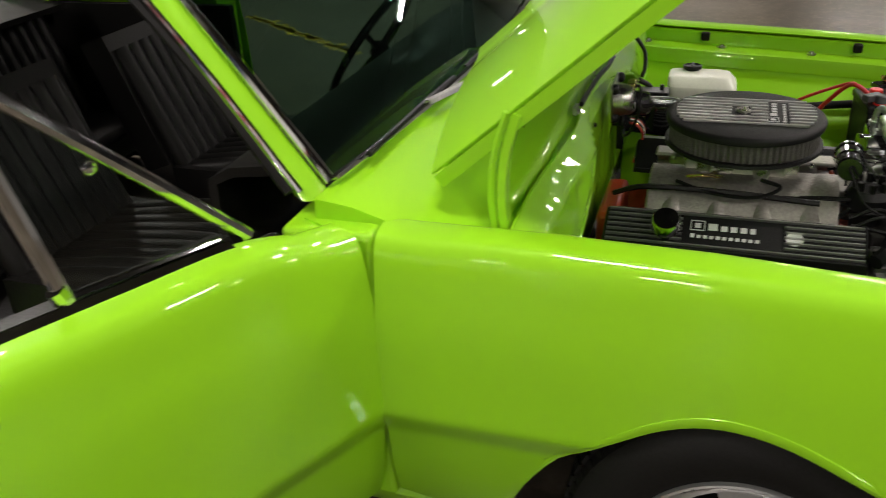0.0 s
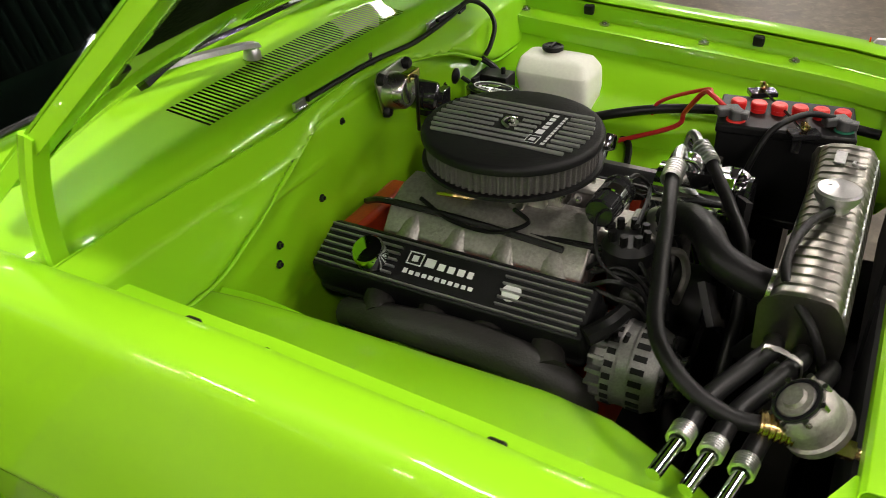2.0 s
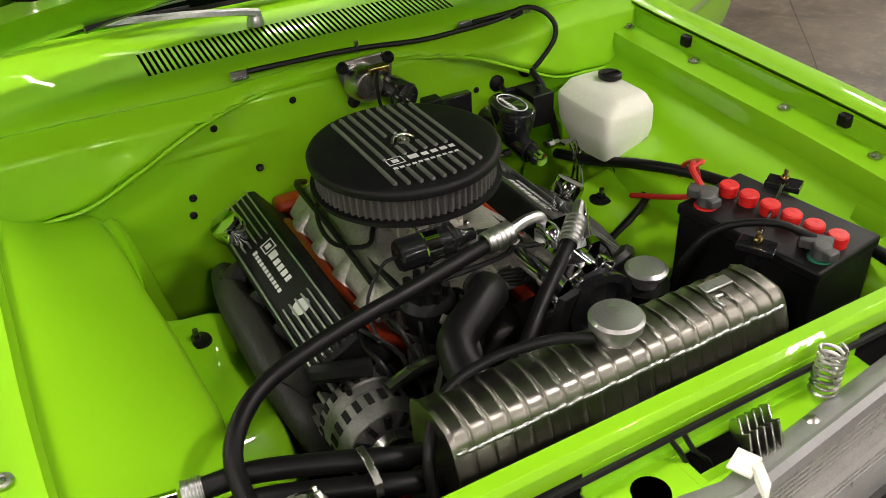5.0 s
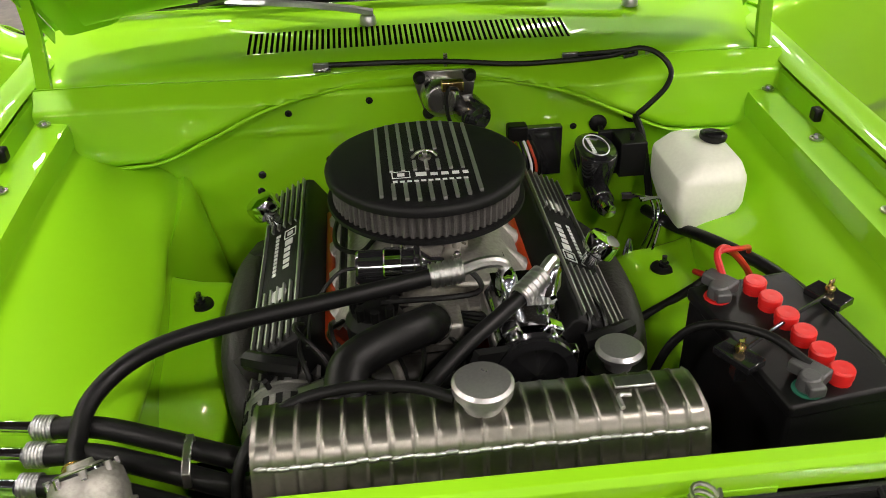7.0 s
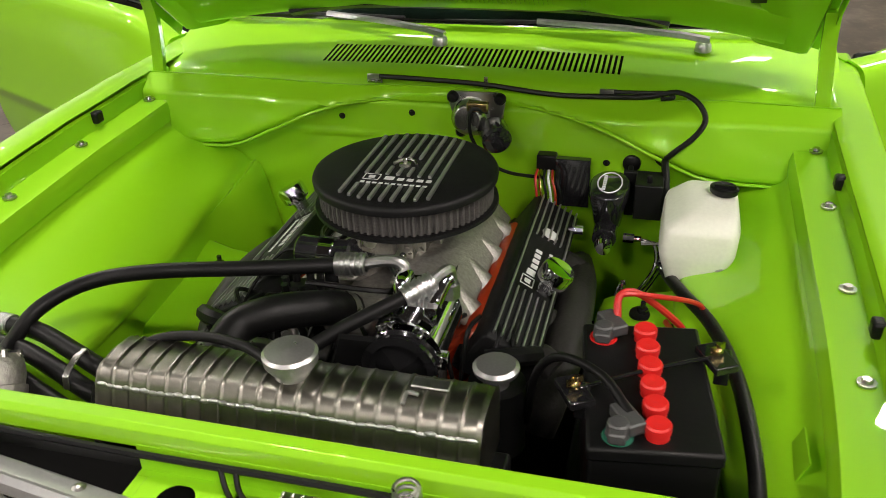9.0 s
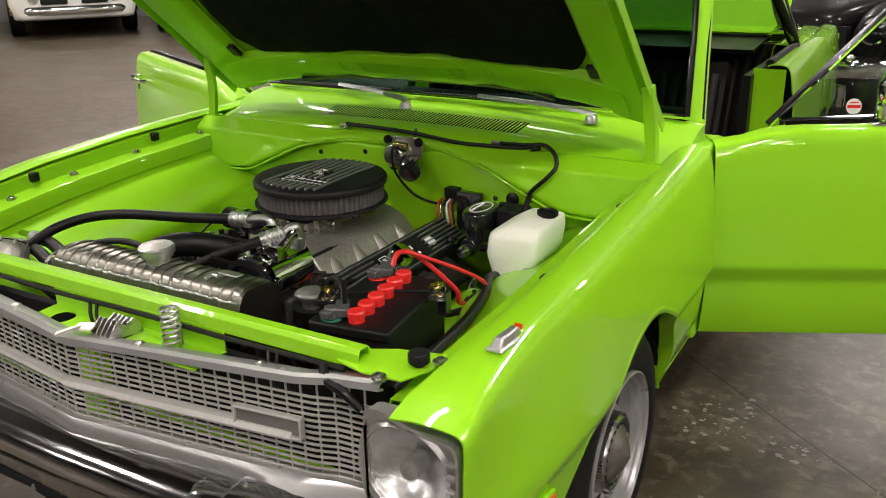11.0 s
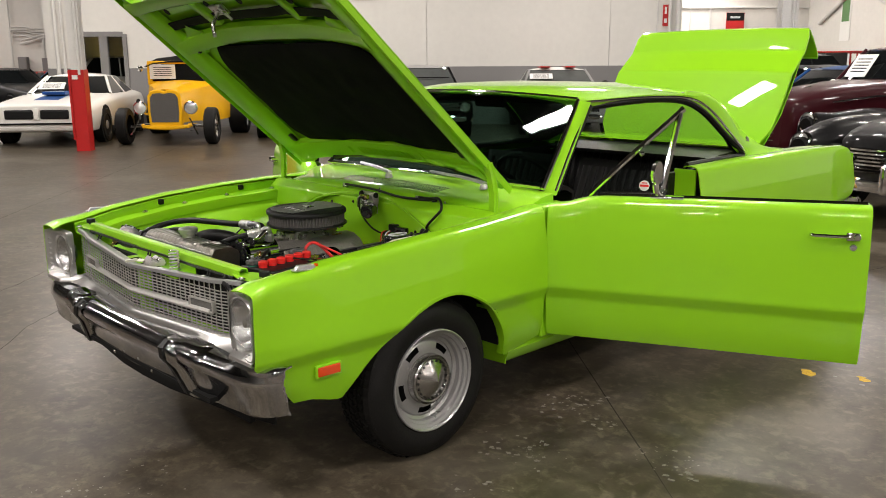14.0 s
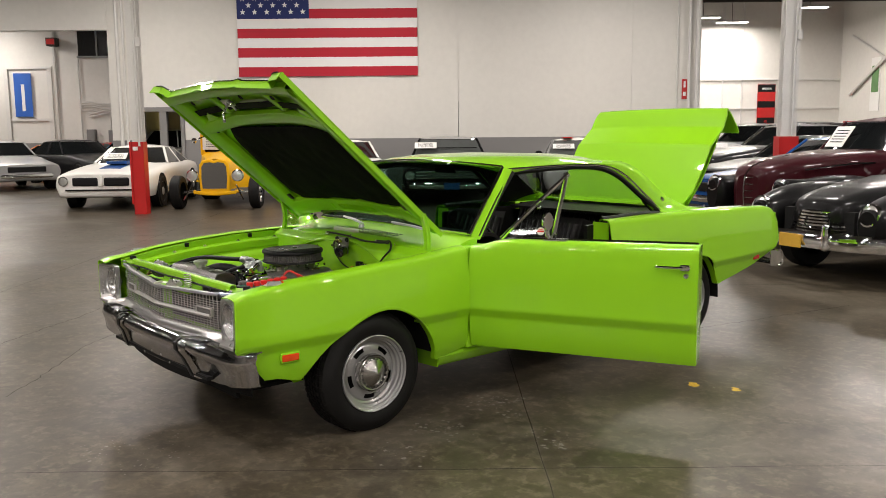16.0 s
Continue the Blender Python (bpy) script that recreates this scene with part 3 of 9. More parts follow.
part("picture", hbox(Geo(), 16.455, 16.47, 32.8, 33.3, 2.9, 3.9), material("green_print", (0.10, 0.22, 0.08), 0.6, var=0.4, scale=3), ps, smooth=0)
for u, z, w, h in ((-13.33, 1.43, 0.30, 0.64), (-12.47, 1.45, 0.38, 0.52)):
    cab = thing("electric_cabinet", hall(u, 32.9, z - h / 2), "grey steel electric cabinet on the bay wall", "cabinet", "electric cabinets")
    part("box", hbox(Geo(), u - w / 2, u + w / 2, 32.75, 32.98, z - h / 2, z + h / 2), WALL_GREY, cab, bevel=0.01)
    part("cabinet_door", hbox(Geo(), u - w / 2 + 0.03, u + w / 2 - 0.03, 32.735, 32.75, z - h / 2 + 0.03, z + h / 2 - 0.03), WALL_GREY, cab, bevel=0.005)
# ---------- the lime coupe: body ----------
car = thing("coupe", (0, 1.4, 0), "lime green two-door muscle coupe with hood, doors and trunk open", "car")

ZTOP = [(-0.76, 0.768), (-0.70, 0.79), (-0.45, 0.818), (-0.17, 0.834), (0.3, 0.858), (0.64, 0.886), (0.72, 0.895), (0.79, 0.918), (0.86, 0.926), (1.2, 0.930), (1.85, 0.936), (2.4, 0.94), (2.9, 0.934), (3.5, 0.916), (3.9, 0.90), (4.02, 0.88), (4.08, 0.85), (4.12, 0.81)]


def side_profile(y):
    """Outer skin of the car's left side at a station: (x, z) from the inner top edge down to the sill."""
    t = lerp_table(ZTOP, y)
    p = [(0.762, t - 0.008), (0.780, t - 0.001), (0.818, t - 0.003), (0.836, t - 0.012), (0.8475, t - 0.038), (0.858, t - 0.098), (0.868, t - 0.165),
         (0.8765, 0.590), (0.8785, 0.560), (0.8755, 0.545), (0.862, 0.517), (0.857, 0.502), (0.8545, 0.482), (0.846, 0.41), (0.83, 0.345), (0.812, 0.30), (0.795, 0.265), (0.775, 0.235)]
    # the top corner squares off towards the headlamp
    k = max(0.0, min(1.0, (-0.42 - y) / 0.3)) ** 1.5
    square = [0, 0.03, 0.046, 0.045, 0.036, 0.024, 0.014, 0.006]
    p = [(x + (square[i] * k if i < 8 else 0), z) for i, (x, z) in enumerate(p)]
    tuck = 0.034 * max(0, (-0.15 - y) / 0.6) ** 2 + 0.075 * max(0, (y - 2.6) / 1.4) ** 2
    return [(x - tuck, min(z, t)) for x, z in p]


def curve2(p, per=3):
    return [(q.x, q.y) for q in spline([(a, b, 0) for a, b in p], per)]


def arch_z(y, yc, half, low, rise):
    d = abs(y - yc) / half
    return low + rise * (1 - d ** 3.0) if d < 1 else -1


def skin(y0, y1, step, bottom, end=None, inner=True, per=3):
    """Rows of points on the left side from y0 to y1, cut off below bottom(y)."""
    rows = []
    n = max(2, round((y1 - y0) / step))
    for i in range(n + 1):
        y = y0 + (y1 - y0) * i / n
        zb = bottom(y)
        row, last = [], None
        for x, z in curve2(side_profile(y), per):
            if z < zb and last is not None:
                if last[1] > zb:
                    k = (last[1] - zb) / (last[1] - z)
                    cut = (last[0] + (x - last[0]) * k, zb)
                    last = cut
                else:
                    cut = last
                row.append(Vector((cut[0], end(y, cut[1]) if end else y, cut[1])))
            else:
                last = (x, z)
                row.append(Vector((x, end(y, z) if end else y, z)))
        rows.append(row)
    return rows


# the wheel opening: sloping in front, round above, steep behind
OPENING = [(p.x, p.y) for p in spline([(-0.43, 0.335, 0), (-0.405, 0.352, 0), (-0.32, 0.443, 0), (-0.24, 0.508, 0), (-0.154, 0.560, 0), (-0.06, 0.601, 0), (0.03, 0.622, 0), (0.113, 0.620, 0), (0.20, 0.590, 0), (0.306, 0.522, 0), (0.37, 0.445, 0), (0.41, 0.368, 0), (0.43, 0.286, 0)], 5)]
FENDER_FOOT = [(-0.62, 0.374), (-0.40, 0.346), (0.42, 0.286), (0.46, 0.288), (0.64, 0.334)]


def fender_bottom(y):
    inside = OPENING[0][0] < y < OPENING[-1][0]
    return max(lerp_table(FENDER_FOOT, y), lerp_table(OPENING, y) if inside else 0)


def fender_end(y, z):
    """The lower front corner sweeps back round the bumper."""
    fade = max(0.0, min(1.0, (-0.45 - y) / 0.3))
    back = 0.13 * max(0.0, min(1.0, (0.535 - z) / 0.12)) + 0.06 * max(0.0, min(1.0, (0.41 - z) / 0.07))
    return y + back * fade


FENDER_ROWS = skin(-0.747, 0.634, 0.018, fender_bottom, fender_end)


def fender_geo():
    g = Geo()
    g.slab(FENDER_ROWS, 0.004)
    # top turned down into the hood gutter, and the gutter ledge
    rows = []
    for i in range(24):
        y = -0.655 + (0.50 + 0.655) * i / 23
        t = lerp_table(ZTOP, y)
        w = 0.755 - 0.034 * max(0, (-0.15 - y) / 0.6) ** 2
        rows.append([Vector((x, y, z)) for x, z in ((w + 0.008, t - 0.013), (w + 0.002, t - 0.018), (w, t - 0.045), (w - 0.003, t - 0.052), (w - 0.05, t - 0.056), (w - 0.062, t - 0.058), (w - 0.068, t - 0.075), (w - 0.069, t - 0.10))])
    g.slab(rows, 0.003)
    # wheel arch lip
    lip = []
    for k in range(41):
        y = -0.428 + 0.856 * k / 40
        zb = fender_bottom(y)
        x = 0.83
        for (xa, za), (xb, zb2) in zip(side_profile(y), side_profile(y)[1:]):
            if zb2 <= zb <= za:
                x = xa + (xb - xa) * (za - zb) / max(1e-6, za - zb2)
        ye = fender_end(y, zb)
        lip.append([Vector((x + dx, ye, zb + dz)) for dx, dz in ((-0.004, 0.016), (0.004, 0.012), (0.0055, 0.004), (0.003, -0.004), (-0.01, -0.006), (-0.035, -0.004))])
    g.grid(lip)
    return g


# the right fender sits a little prouder than the left one
LIFT = [(-0.62, 0.0), (-0.45, 0.013), (-0.20, 0.026), (0.10, 0.029), (0.34, 0.022), (0.60, 0.0)]


def lift(y, z=1.0):
    return lerp_table(LIFT, y) * max(0.0, min(1.0, (z - 0.58) / 0.14))


def lifted(g):
    for p in g.v:
        p.z += lift(p.y, p.z)
    return g


fg = fender_geo()
part("front_fender", fg, LIME, car, merge=0.0006, smooth=30)
part("front_fender", lifted(fg.flipped()), LIME, car, merge=0.0006, smooth=30)


def wheel_house(yc, half, zt, xo, xi, base):
    """The dark well behind a wheel arch."""
    g = Geo()
    rows = []
    for k in range(25):
        a = math.pi * k / 24
        y, z = yc - half * math.cos(a), base + (zt - base) * math.sin(a) ** 0.8
        inner = xi + 0.14 * max(0.0, (z - 0.40) / 0.26)
        rows.append([Vector((x, y, z)) for x in (xo, (xo + inner) / 2, inner)])
    g.slab(rows, 0.006)
    o = [r[2] for r in rows]
    g.add([(xi, yc, base)] + o, [(0, k, k + 1) for k in range(1, len(o))])
    return g


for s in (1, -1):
    # Well sheets are near-black: the shade behind the wheel is in their colour.
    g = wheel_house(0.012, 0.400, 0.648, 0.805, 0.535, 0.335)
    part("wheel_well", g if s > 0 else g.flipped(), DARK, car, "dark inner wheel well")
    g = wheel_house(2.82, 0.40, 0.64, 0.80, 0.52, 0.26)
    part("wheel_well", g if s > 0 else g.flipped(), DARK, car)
    # painted splash panel at the back of the front arch
    g = Geo()
    g.box((s * 0.735, 0.436, 0.475), (0.13, 0.012, 0.35))
    g.box((s * 0.76, 0.40, 0.50), (0.05, 0.09, 0.012))
    g.cyl((s * 0.77, 0.405, 0.51), (s * 0.77, 0.405, 0.52), 0.009)
    part("splash_panel", g, LIME_IN, car)

# ---------- quarter panels ----------
REAR_ARCH = (2.82, 0.37, 0.25, 0.365)


def quarter_bottom(y):
    base = 0.335 if y < 2.6 else lerp_table([(3.0, 0.34), (3.2, 0.38), (3.95, 0.505), (4.12, 0.56)], y)
    return max(base, arch_z(y, *REAR_ARCH))


def quarter_end(y, z):
    fade = max(0.0, min(1.0, (y - 3.7) / 0.42))
    return y - fade * 0.12 * max(0.0, (0.62 - z) / 0.12)


def quarter_geo():
    g = Geo()
    g.slab(skin(1.86, 4.12, 0.03, quarter_bottom, quarter_end), 0.005)
    lip = []
    for k in range(31):
        y = 2.82 - 0.368 + 0.736 * k / 30
        zb = quarter_bottom(y)
        x = 0.84 - 0.075 * max(0, (y - 2.6) / 1.4) ** 2
        lip.append([Vector((x + 0.008, y, zb + 0.01)), Vector((x + 0.012, y, zb)), Vector((x - 0.03, y, zb - 0.004))])
    g.grid(lip)
    # shelf from the quarter top in to the trunk opening
    rows = []
    for i in range(12):
        y = 2.55 + 1.52 * i / 11
        t = lerp_table(ZTOP, y)
        tk = 0.075 * max(0, (y - 2.6) / 1.4) ** 2
        rows.append([Vector((0.765 - tk, y, t - 0.012)), Vector((0.73 - tk, y, t - 0.004)), Vector((0.67 - tk, y, t - 0.002)), Vector((0.66 - tk, y, t - 0.02)), Vector((0.655 - tk, y, t - 0.06))])
    g.slab(rows, 0.004)
    # door jamb
    g.box((0.77, 1.868, 0.62), (0.12, 0.012, 0.60))
    return g


qg = quarter_geo()
for s in (1, -1):
    part("quarter_panel", qg if s > 0 else qg.flipped(), LIME, car, merge=0.0006, smooth=30)
    g = Geo()
    g.slab([[Vector((s * x, y, z)) for x, z in ((0.80, 0.315), (0.812, 0.295), (0.80, 0.262), (0.775, 0.24), (0.60, 0.235))] for y in (0.46, 1.0, 1.5, 1.88)], 0.004)
    g.slab([[Vector((s * x, y, 0.318)) for x in (0.80, 0.70, 0.60)] for y in (0.46, 1.88)], 0.004)
    g.box((s * 0.70, 0.462, 0.278), (0.20, 0.006, 0.08))
    part("rocker_panel", g, LIME_IN, car)
# fuel cap outline, marker and rear bumper end on the driver's quarter
g = Geo().lathe([(0.0, 0.004), (0.036, 0.004), (0.041, 0.002), (0.042, -0.004)], (0.838, 3.30, 0.80), (1, 0, 0.12), 28)
part("fuel_cap", g, LIME, car)
for s in (1, -1):
    g = Geo().box((s * 0.818, 3.715, 0.515), (0.014, 0.085, 0.035))
    part("rear_marker_lamp", g, RED_LENS, car, "small red side marker lens", bevel=0.004)
g = Geo()
rows = []
for k in range(33):
    a = -1 + 2 * k / 32
    x = 0.86 * a
    y = 4.14 - 0.12 * abs(a) ** 5
    rows.append([Vector((x, y + dy, z)) for dy, z in ((-0.03, 0.545), (0.03, 0.535), (0.05, 0.50), (0.045, 0.44), (0.0, 0.41))])
g.slab(rows, 0.006)
for s in (1, -1):
    g.slab([[Vector((s * x, y, z)) for z in (0.545, 0.52, 0.46, 0.42)] for x, y in ((0.85, 4.05), (0.85, 3.99), (0.83, 3.92))], 0.006)
part("rear_bumper", g, CHROME, car, "chrome rear bumper wrapping round the tail")
g = Geo()
g.slab([[Vector((x, 4.08 - 0.02 * abs(x), z)) for z in (0.84, 0.70, 0.54)] for x in (-0.78, -0.4, 0, 0.4, 0.78)], 0.01)
part("tail_panel", g, LIME, car)

# ---------- doors ----------
DOOR_Y0, DOOR_Y1 = 0.648, 1.845


def door_parts(s, angle):
    turn = Matrix.Translation((s * 0.855, 0.645, 0)) @ Matrix.Rotation(radians(-angle * s), 4, "Z") @ Matrix.Translation((s * -0.855, -0.645, 0))
    place = lambda g: (g if s > 0 else g.flipped()).moved(turn)
    g = Geo()
    rows = skin(DOOR_Y0, DOOR_Y1, 0.04, lambda y: 0.336)
    g.slab(rows, 0.004)
    # edges, and inner shell
    for y in (DOOR_Y0 + 0.004, DOOR_Y1 - 0.004):
        pr = [q for q in curve2(side_profile(y), 2) if q[1] > 0.336]
        ring = [Vector((x, y, z)) for x, z in pr]
        inn = [Vector((0.715, y, z)) for x, z in pr]
        g.slab([ring, inn], 0.006)
    g.slab([[Vector((0.83, y, 0.338)), Vector((0.715, y, 0.338))] for y in (DOOR_Y0, DOOR_Y1)], 0.004)
    g.slab([[Vector((0.715, y, z)) for z in (0.338, 0.6, lerp_table(ZTOP, y) - 0.03)] for y in (DOOR_Y0, 0.72, 0.80, 1.0, 1.4, DOOR_Y1)], 0.004)
    door = part("door", place(g), LIME, car, "open lime green door with chrome vent window frame", merge=0.0004, smooth=30)
    g = Geo()
    g.box((0.708, 1.25, 0.63), (0.02, 1.08, 0.50))
    g.box((0.685, 1.35, 0.66), (0.06, 0.45, 0.06))
    part("door_trim", place(g), VINYL, door, "black vinyl inner trim", bevel=0.012)
    # belt moulding and window slot
    g = Geo()
    g.slab([[Vector((0.79, y, lerp_table(ZTOP, y) + 0.003)), Vector((0.778, y, lerp_table(ZTOP, y) + 0.012)), Vector((0.766, y, lerp_table(ZTOP, y) + 0.003))] for y in (0.84, 1.0, 1.2, 1.4, 1.6, 1.835)], 0.003)
    part("belt_moulding", place(g), CHROME, door)
    g = Geo().box((0.745, 1.33, lerp_table(ZTOP, 1.33) - 0.006), (0.03, 0.98, 0.02), Matrix.Rotation(radians(0.5), 3, "X"))
    part("window_seal", place(g), RUBBER, door)
    # vent window: sloping front bar, division bar, base bar and glass
    a, b, c = Vector((0.765, 0.80, 0.925)), Vector((0.705, 1.145, 1.268)), Vector((0.765, 1.085, 0.932))
    g = Geo()
    g.tube([a, a.lerp(b, 0.5) + Vector((0.004, 0, 0.004)), b], 0.011, 8)
    g.tube([b, b + (b - a) * 0.03], 0.013, 8, raw=True)
    part("vent_front_bar", place(g), CHROME, door, "bright vent window bar")
    g = Geo().tube([c, b + Vector((0, -0.005, -0.01))], 0.0125, 8, raw=True)
    g.tube([c + Vector((0, 0, 0.0)), c + Vector((0, 0.012, 0.03))], 0.014, 8, raw=True)
    part("vent_division_bar", place(g), CHROME, door)
    g = Geo().tube([a + Vector((0, 0.05, 0.012)), c + Vector((0, 0, 0.012))], 0.006, 8, raw=True)
    part("vent_base_bar", place(g), CHROME, door)
    g = Geo().slab([[a + Vector((0, 0.02, 0.01)), a.lerp(c, 0.99)], [a.lerp(b, 0.98), b]], 0.004)
    pane = part("vent_glass", place(g), GLASS, door, smooth=0)
    g = Geo().ball(a.lerp(b, 0.5) + Vector((0.004, 0.03, 0.0)), 0.011, 8, (0.6, 1, 1))
    part("vent_latch", place(g), CHROME, door)
    if s > 0:
        g = Geo().lathe([(0.0, 0.0015), (0.020, 0.0015), (0.021, 0)], Vector((0.7635, 1.02, 0.972)), (1, 0, 0.17), 24)
        st = part("round_sticker", place(g), WHITE_INK, door, "round white sticker with a red band")
        g = Geo().box((0.7655, 1.02, 0.972), (0.0015, 0.035, 0.009))
        g.box((0.764, 1.02, 0.983), (0.0015, 0.022, 0.004))
        part("sticker_band", place(g), RED_PLASTIC, st)
        # mirror
        g = Geo()
        g.box((0.80, 1.115, 0.934), (0.05, 0.13, 0.014))
        g.tube([(0.80, 1.09, 0.934), (0.815, 1.075, 0.955), (0.822, 1.07, 0.99)], 0.013, 10)
        mirror = part("door_mirror", place(g), CHROME, door, "chrome door mirror", bevel=0.004)
        g = Geo().lathe([(0.0, -0.018), (0.02, -0.016), (0.042, -0.006), (0.048, 0.006), (0.046, 0.012), (0.0, 0.012)], (0.824, 1.07, 1.032), (0.25, 1, 0.0), 24)
        part("mirror_head", place(g), CHROME, mirror)
    # handle and lock
    g = Geo()
    x0 = 0.872
    g.tube([(x0 - 0.012, 1.645, 0.832), (x0 + 0.016, 1.65, 0.833), (x0 + 0.021, 1.715, 0.833), (x0 + 0.018, 1.775, 0.833)], 0.0075, 8)
    g.box((x0 - 0.002, 1.785, 0.833), (0.04, 0.045, 0.03))
    g.cyl((x0 + 0.014, 1.798, 0.833), (x0 + 0.028, 1.798, 0.833), 0.013, 14)
    part("door_handle", place(g), CHROME, door, "chrome pull handle with push button", bevel=0.004)
    g = Geo().lathe([(0, 0.008), (0.011, 0.007), (0.015, 0.002), (0.016, -0.01)], (x0 - 0.004, 1.79, 0.79), (1, 0, 0.05), 18)
    part("door_lock", place(g), CHROME, door)
    return door


door_parts(1, 64)
door_parts(-1, 64)

# ---------- cowl, firewall and inner panels ----------
COWL = [(0.392, 0.856), (0.43, 0.872), (0.435, 0.886), (0.45, 0.896), (0.50, 0.905), (0.60, 0.916), (0.68, 0.929), (0.74, 0.938)]


def cowl_geo():
    g = Geo()
    rows = []
    xs = [-0.798, -0.795, -0.775, -0.74, -0.70, -0.60, -0.45] + [-0.345 + 0.69 * k / 116 for k in range(117)] + [0.45, 0.60, 0.70, 0.74, 0.775, 0.795, 0.798]
    for x in xs:
        v = x / 0.77
        bow = -0.02 * v ** 2 - 0.012 * v ** 8 - (0.035 if abs(x) > 0.797 else 0)
        rear = 0.55 if abs(x) < 0.797 else 1.0
        back = 0.70 + 0.055 * v ** 2
        rows.append([Vector((x, (0.6 + (y - 0.6) / 0.14 * (back - 0.6) if y > 0.6 else y) + (0.07 * v ** 8 if 0.41 < y < 0.52 else 0), z + bow * (rear if y > 0.65 else 1))) for y, z in COWL])
    full = Geo()
    full.grid(rows)
    # leave every other strip of the vent field open
    m = len(COWL)
    keep = []
    for k, q in enumerate(full.f):
        i, j = k // (m - 1), k % (m - 1)
        if 7 <= i < 122 and j == 4 and i % 2 == 1:
            continue
        keep.append(q)
    full.f = keep
    return full


g = cowl_geo()
part("cowl_panel", g, LIME, car, "lime cowl with a row of vent slots", smooth=40)
# Near-black plenum sheet; the shade seen through the vent slots is its colour.
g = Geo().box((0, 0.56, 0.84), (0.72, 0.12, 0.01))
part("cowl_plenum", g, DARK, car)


def firewall_y(x, z):
    """The bulkhead: a raised box under the cowl whose lower edge rises to the middle."""
    edge = lerp_table([(0, 0.855), (0.17, 0.85), (0.30, 0.83), (0.52, 0.735), (0.60, 0.728), (0.78, 0.728)], abs(x))
    k = max(0.0, min(1.0, (z - edge) / 0.014))
    k = k * k * (3 - 2 * k)
    y = 0.398 - 0.048 * k * (0.35 + 0.65 * min(1, abs(x) / 0.4))
    y += 0.24 * k * max(0.0, min(z, 0.845) - edge)
    if z > 0.845:
        y += 0.05 * min(1, (z - 0.845) / 0.03)
    # dents and pressed ribs
    y += 0.008 * math.exp(-((abs(x) - 0.45) / 0.03) ** 2 - ((z - 0.82) / 0.02) ** 2)
    y -= 0.006 * math.exp(-((x + 0.28) / 0.10) ** 2 - ((z - 0.77) / 0.006) ** 2)
    y -= 0.010 * math.exp(-((x - 0.19) / 0.014) ** 2 - ((z - 0.73) / 0.03) ** 2)
    y += 0.06 * max(0, (0.55 - z) / 0.3)
    y += 0.006 * noise.noise(Vector((x * 6, z * 9, 3.0))) + 0.0022 * noise.noise(Vector((x * 17, z * 22, 1.0)))
    return y


g = Geo()
g.slab([[Vector((-0.775 + 1.55 * i / 120, firewall_y(-0.775 + 1.55 * i / 120, 0.30 + 0.58 * j / 116), 0.30 + 0.58 * j / 116)) for j in range(117)] for i in range(121)], -0.004)
for s in (1, -1):
    g.tube([Vector((s * x, firewall_y(s * x, z + 0.012) - 0.001, z + 0.003)) for x, z in ((0.03, 0.855), (0.17, 0.85), (0.30, 0.83), (0.42, 0.779), (0.52, 0.735), (0.60, 0.728), (0.74, 0.728))], 0.0042, 6)
    for x, z, r in ((0.24, 0.80, 0.012), (0.30, 0.75, 0.010), (0.26, 0.72, 0.009)):
        g.ball((s * x, firewall_y(s * x, z) + 0.004, z), r, 8, (1, 0.6, 1))
part("firewall", g, LIME_IN, car, "lime painted bulkhead with pressed ribs", smooth=60)


def apron_x(y, z):
    """Inner fender: steep under the ledge, then sloping in to the shock tower."""
    top = lerp_table(ZTOP, y) - 0.10
    x = lerp_table([(0.30, 0.40), (0.45, 0.46), (0.56, 0.565), (0.62, 0.605), (0.68, 0.645), (0.73, 0.672), (0.76, 0.685)], z + 0.76 - top)
    x += 0.006 * noise.noise(Vector((y * 5, z * 6, 1.0)))
    if y < -0.35:
        x += 0.06 * ((-0.35 - y) / 0.35) ** 2
    return min(x, 0.70)


HUMP_R = [(-0.62, 0.60, 0.58), (-0.55, 0.58, 0.60), (-0.42, 0.52, 0.63), (-0.30, 0.482, 0.644), (-0.2, 0.476, 0.650), (0.0, 0.488, 0.657), (0.22, 0.512, 0.675), (0.38, 0.54, 0.69)]
HUMP_L = [(-0.62, 0.62, 0.60), (-0.45, 0.585, 0.65), (-0.22, 0.55, 0.65), (-0.1, 0.505, 0.65), (0.05, 0.50, 0.655), (0.22, 0.53, 0.655), (0.38, 0.55, 0.68)]


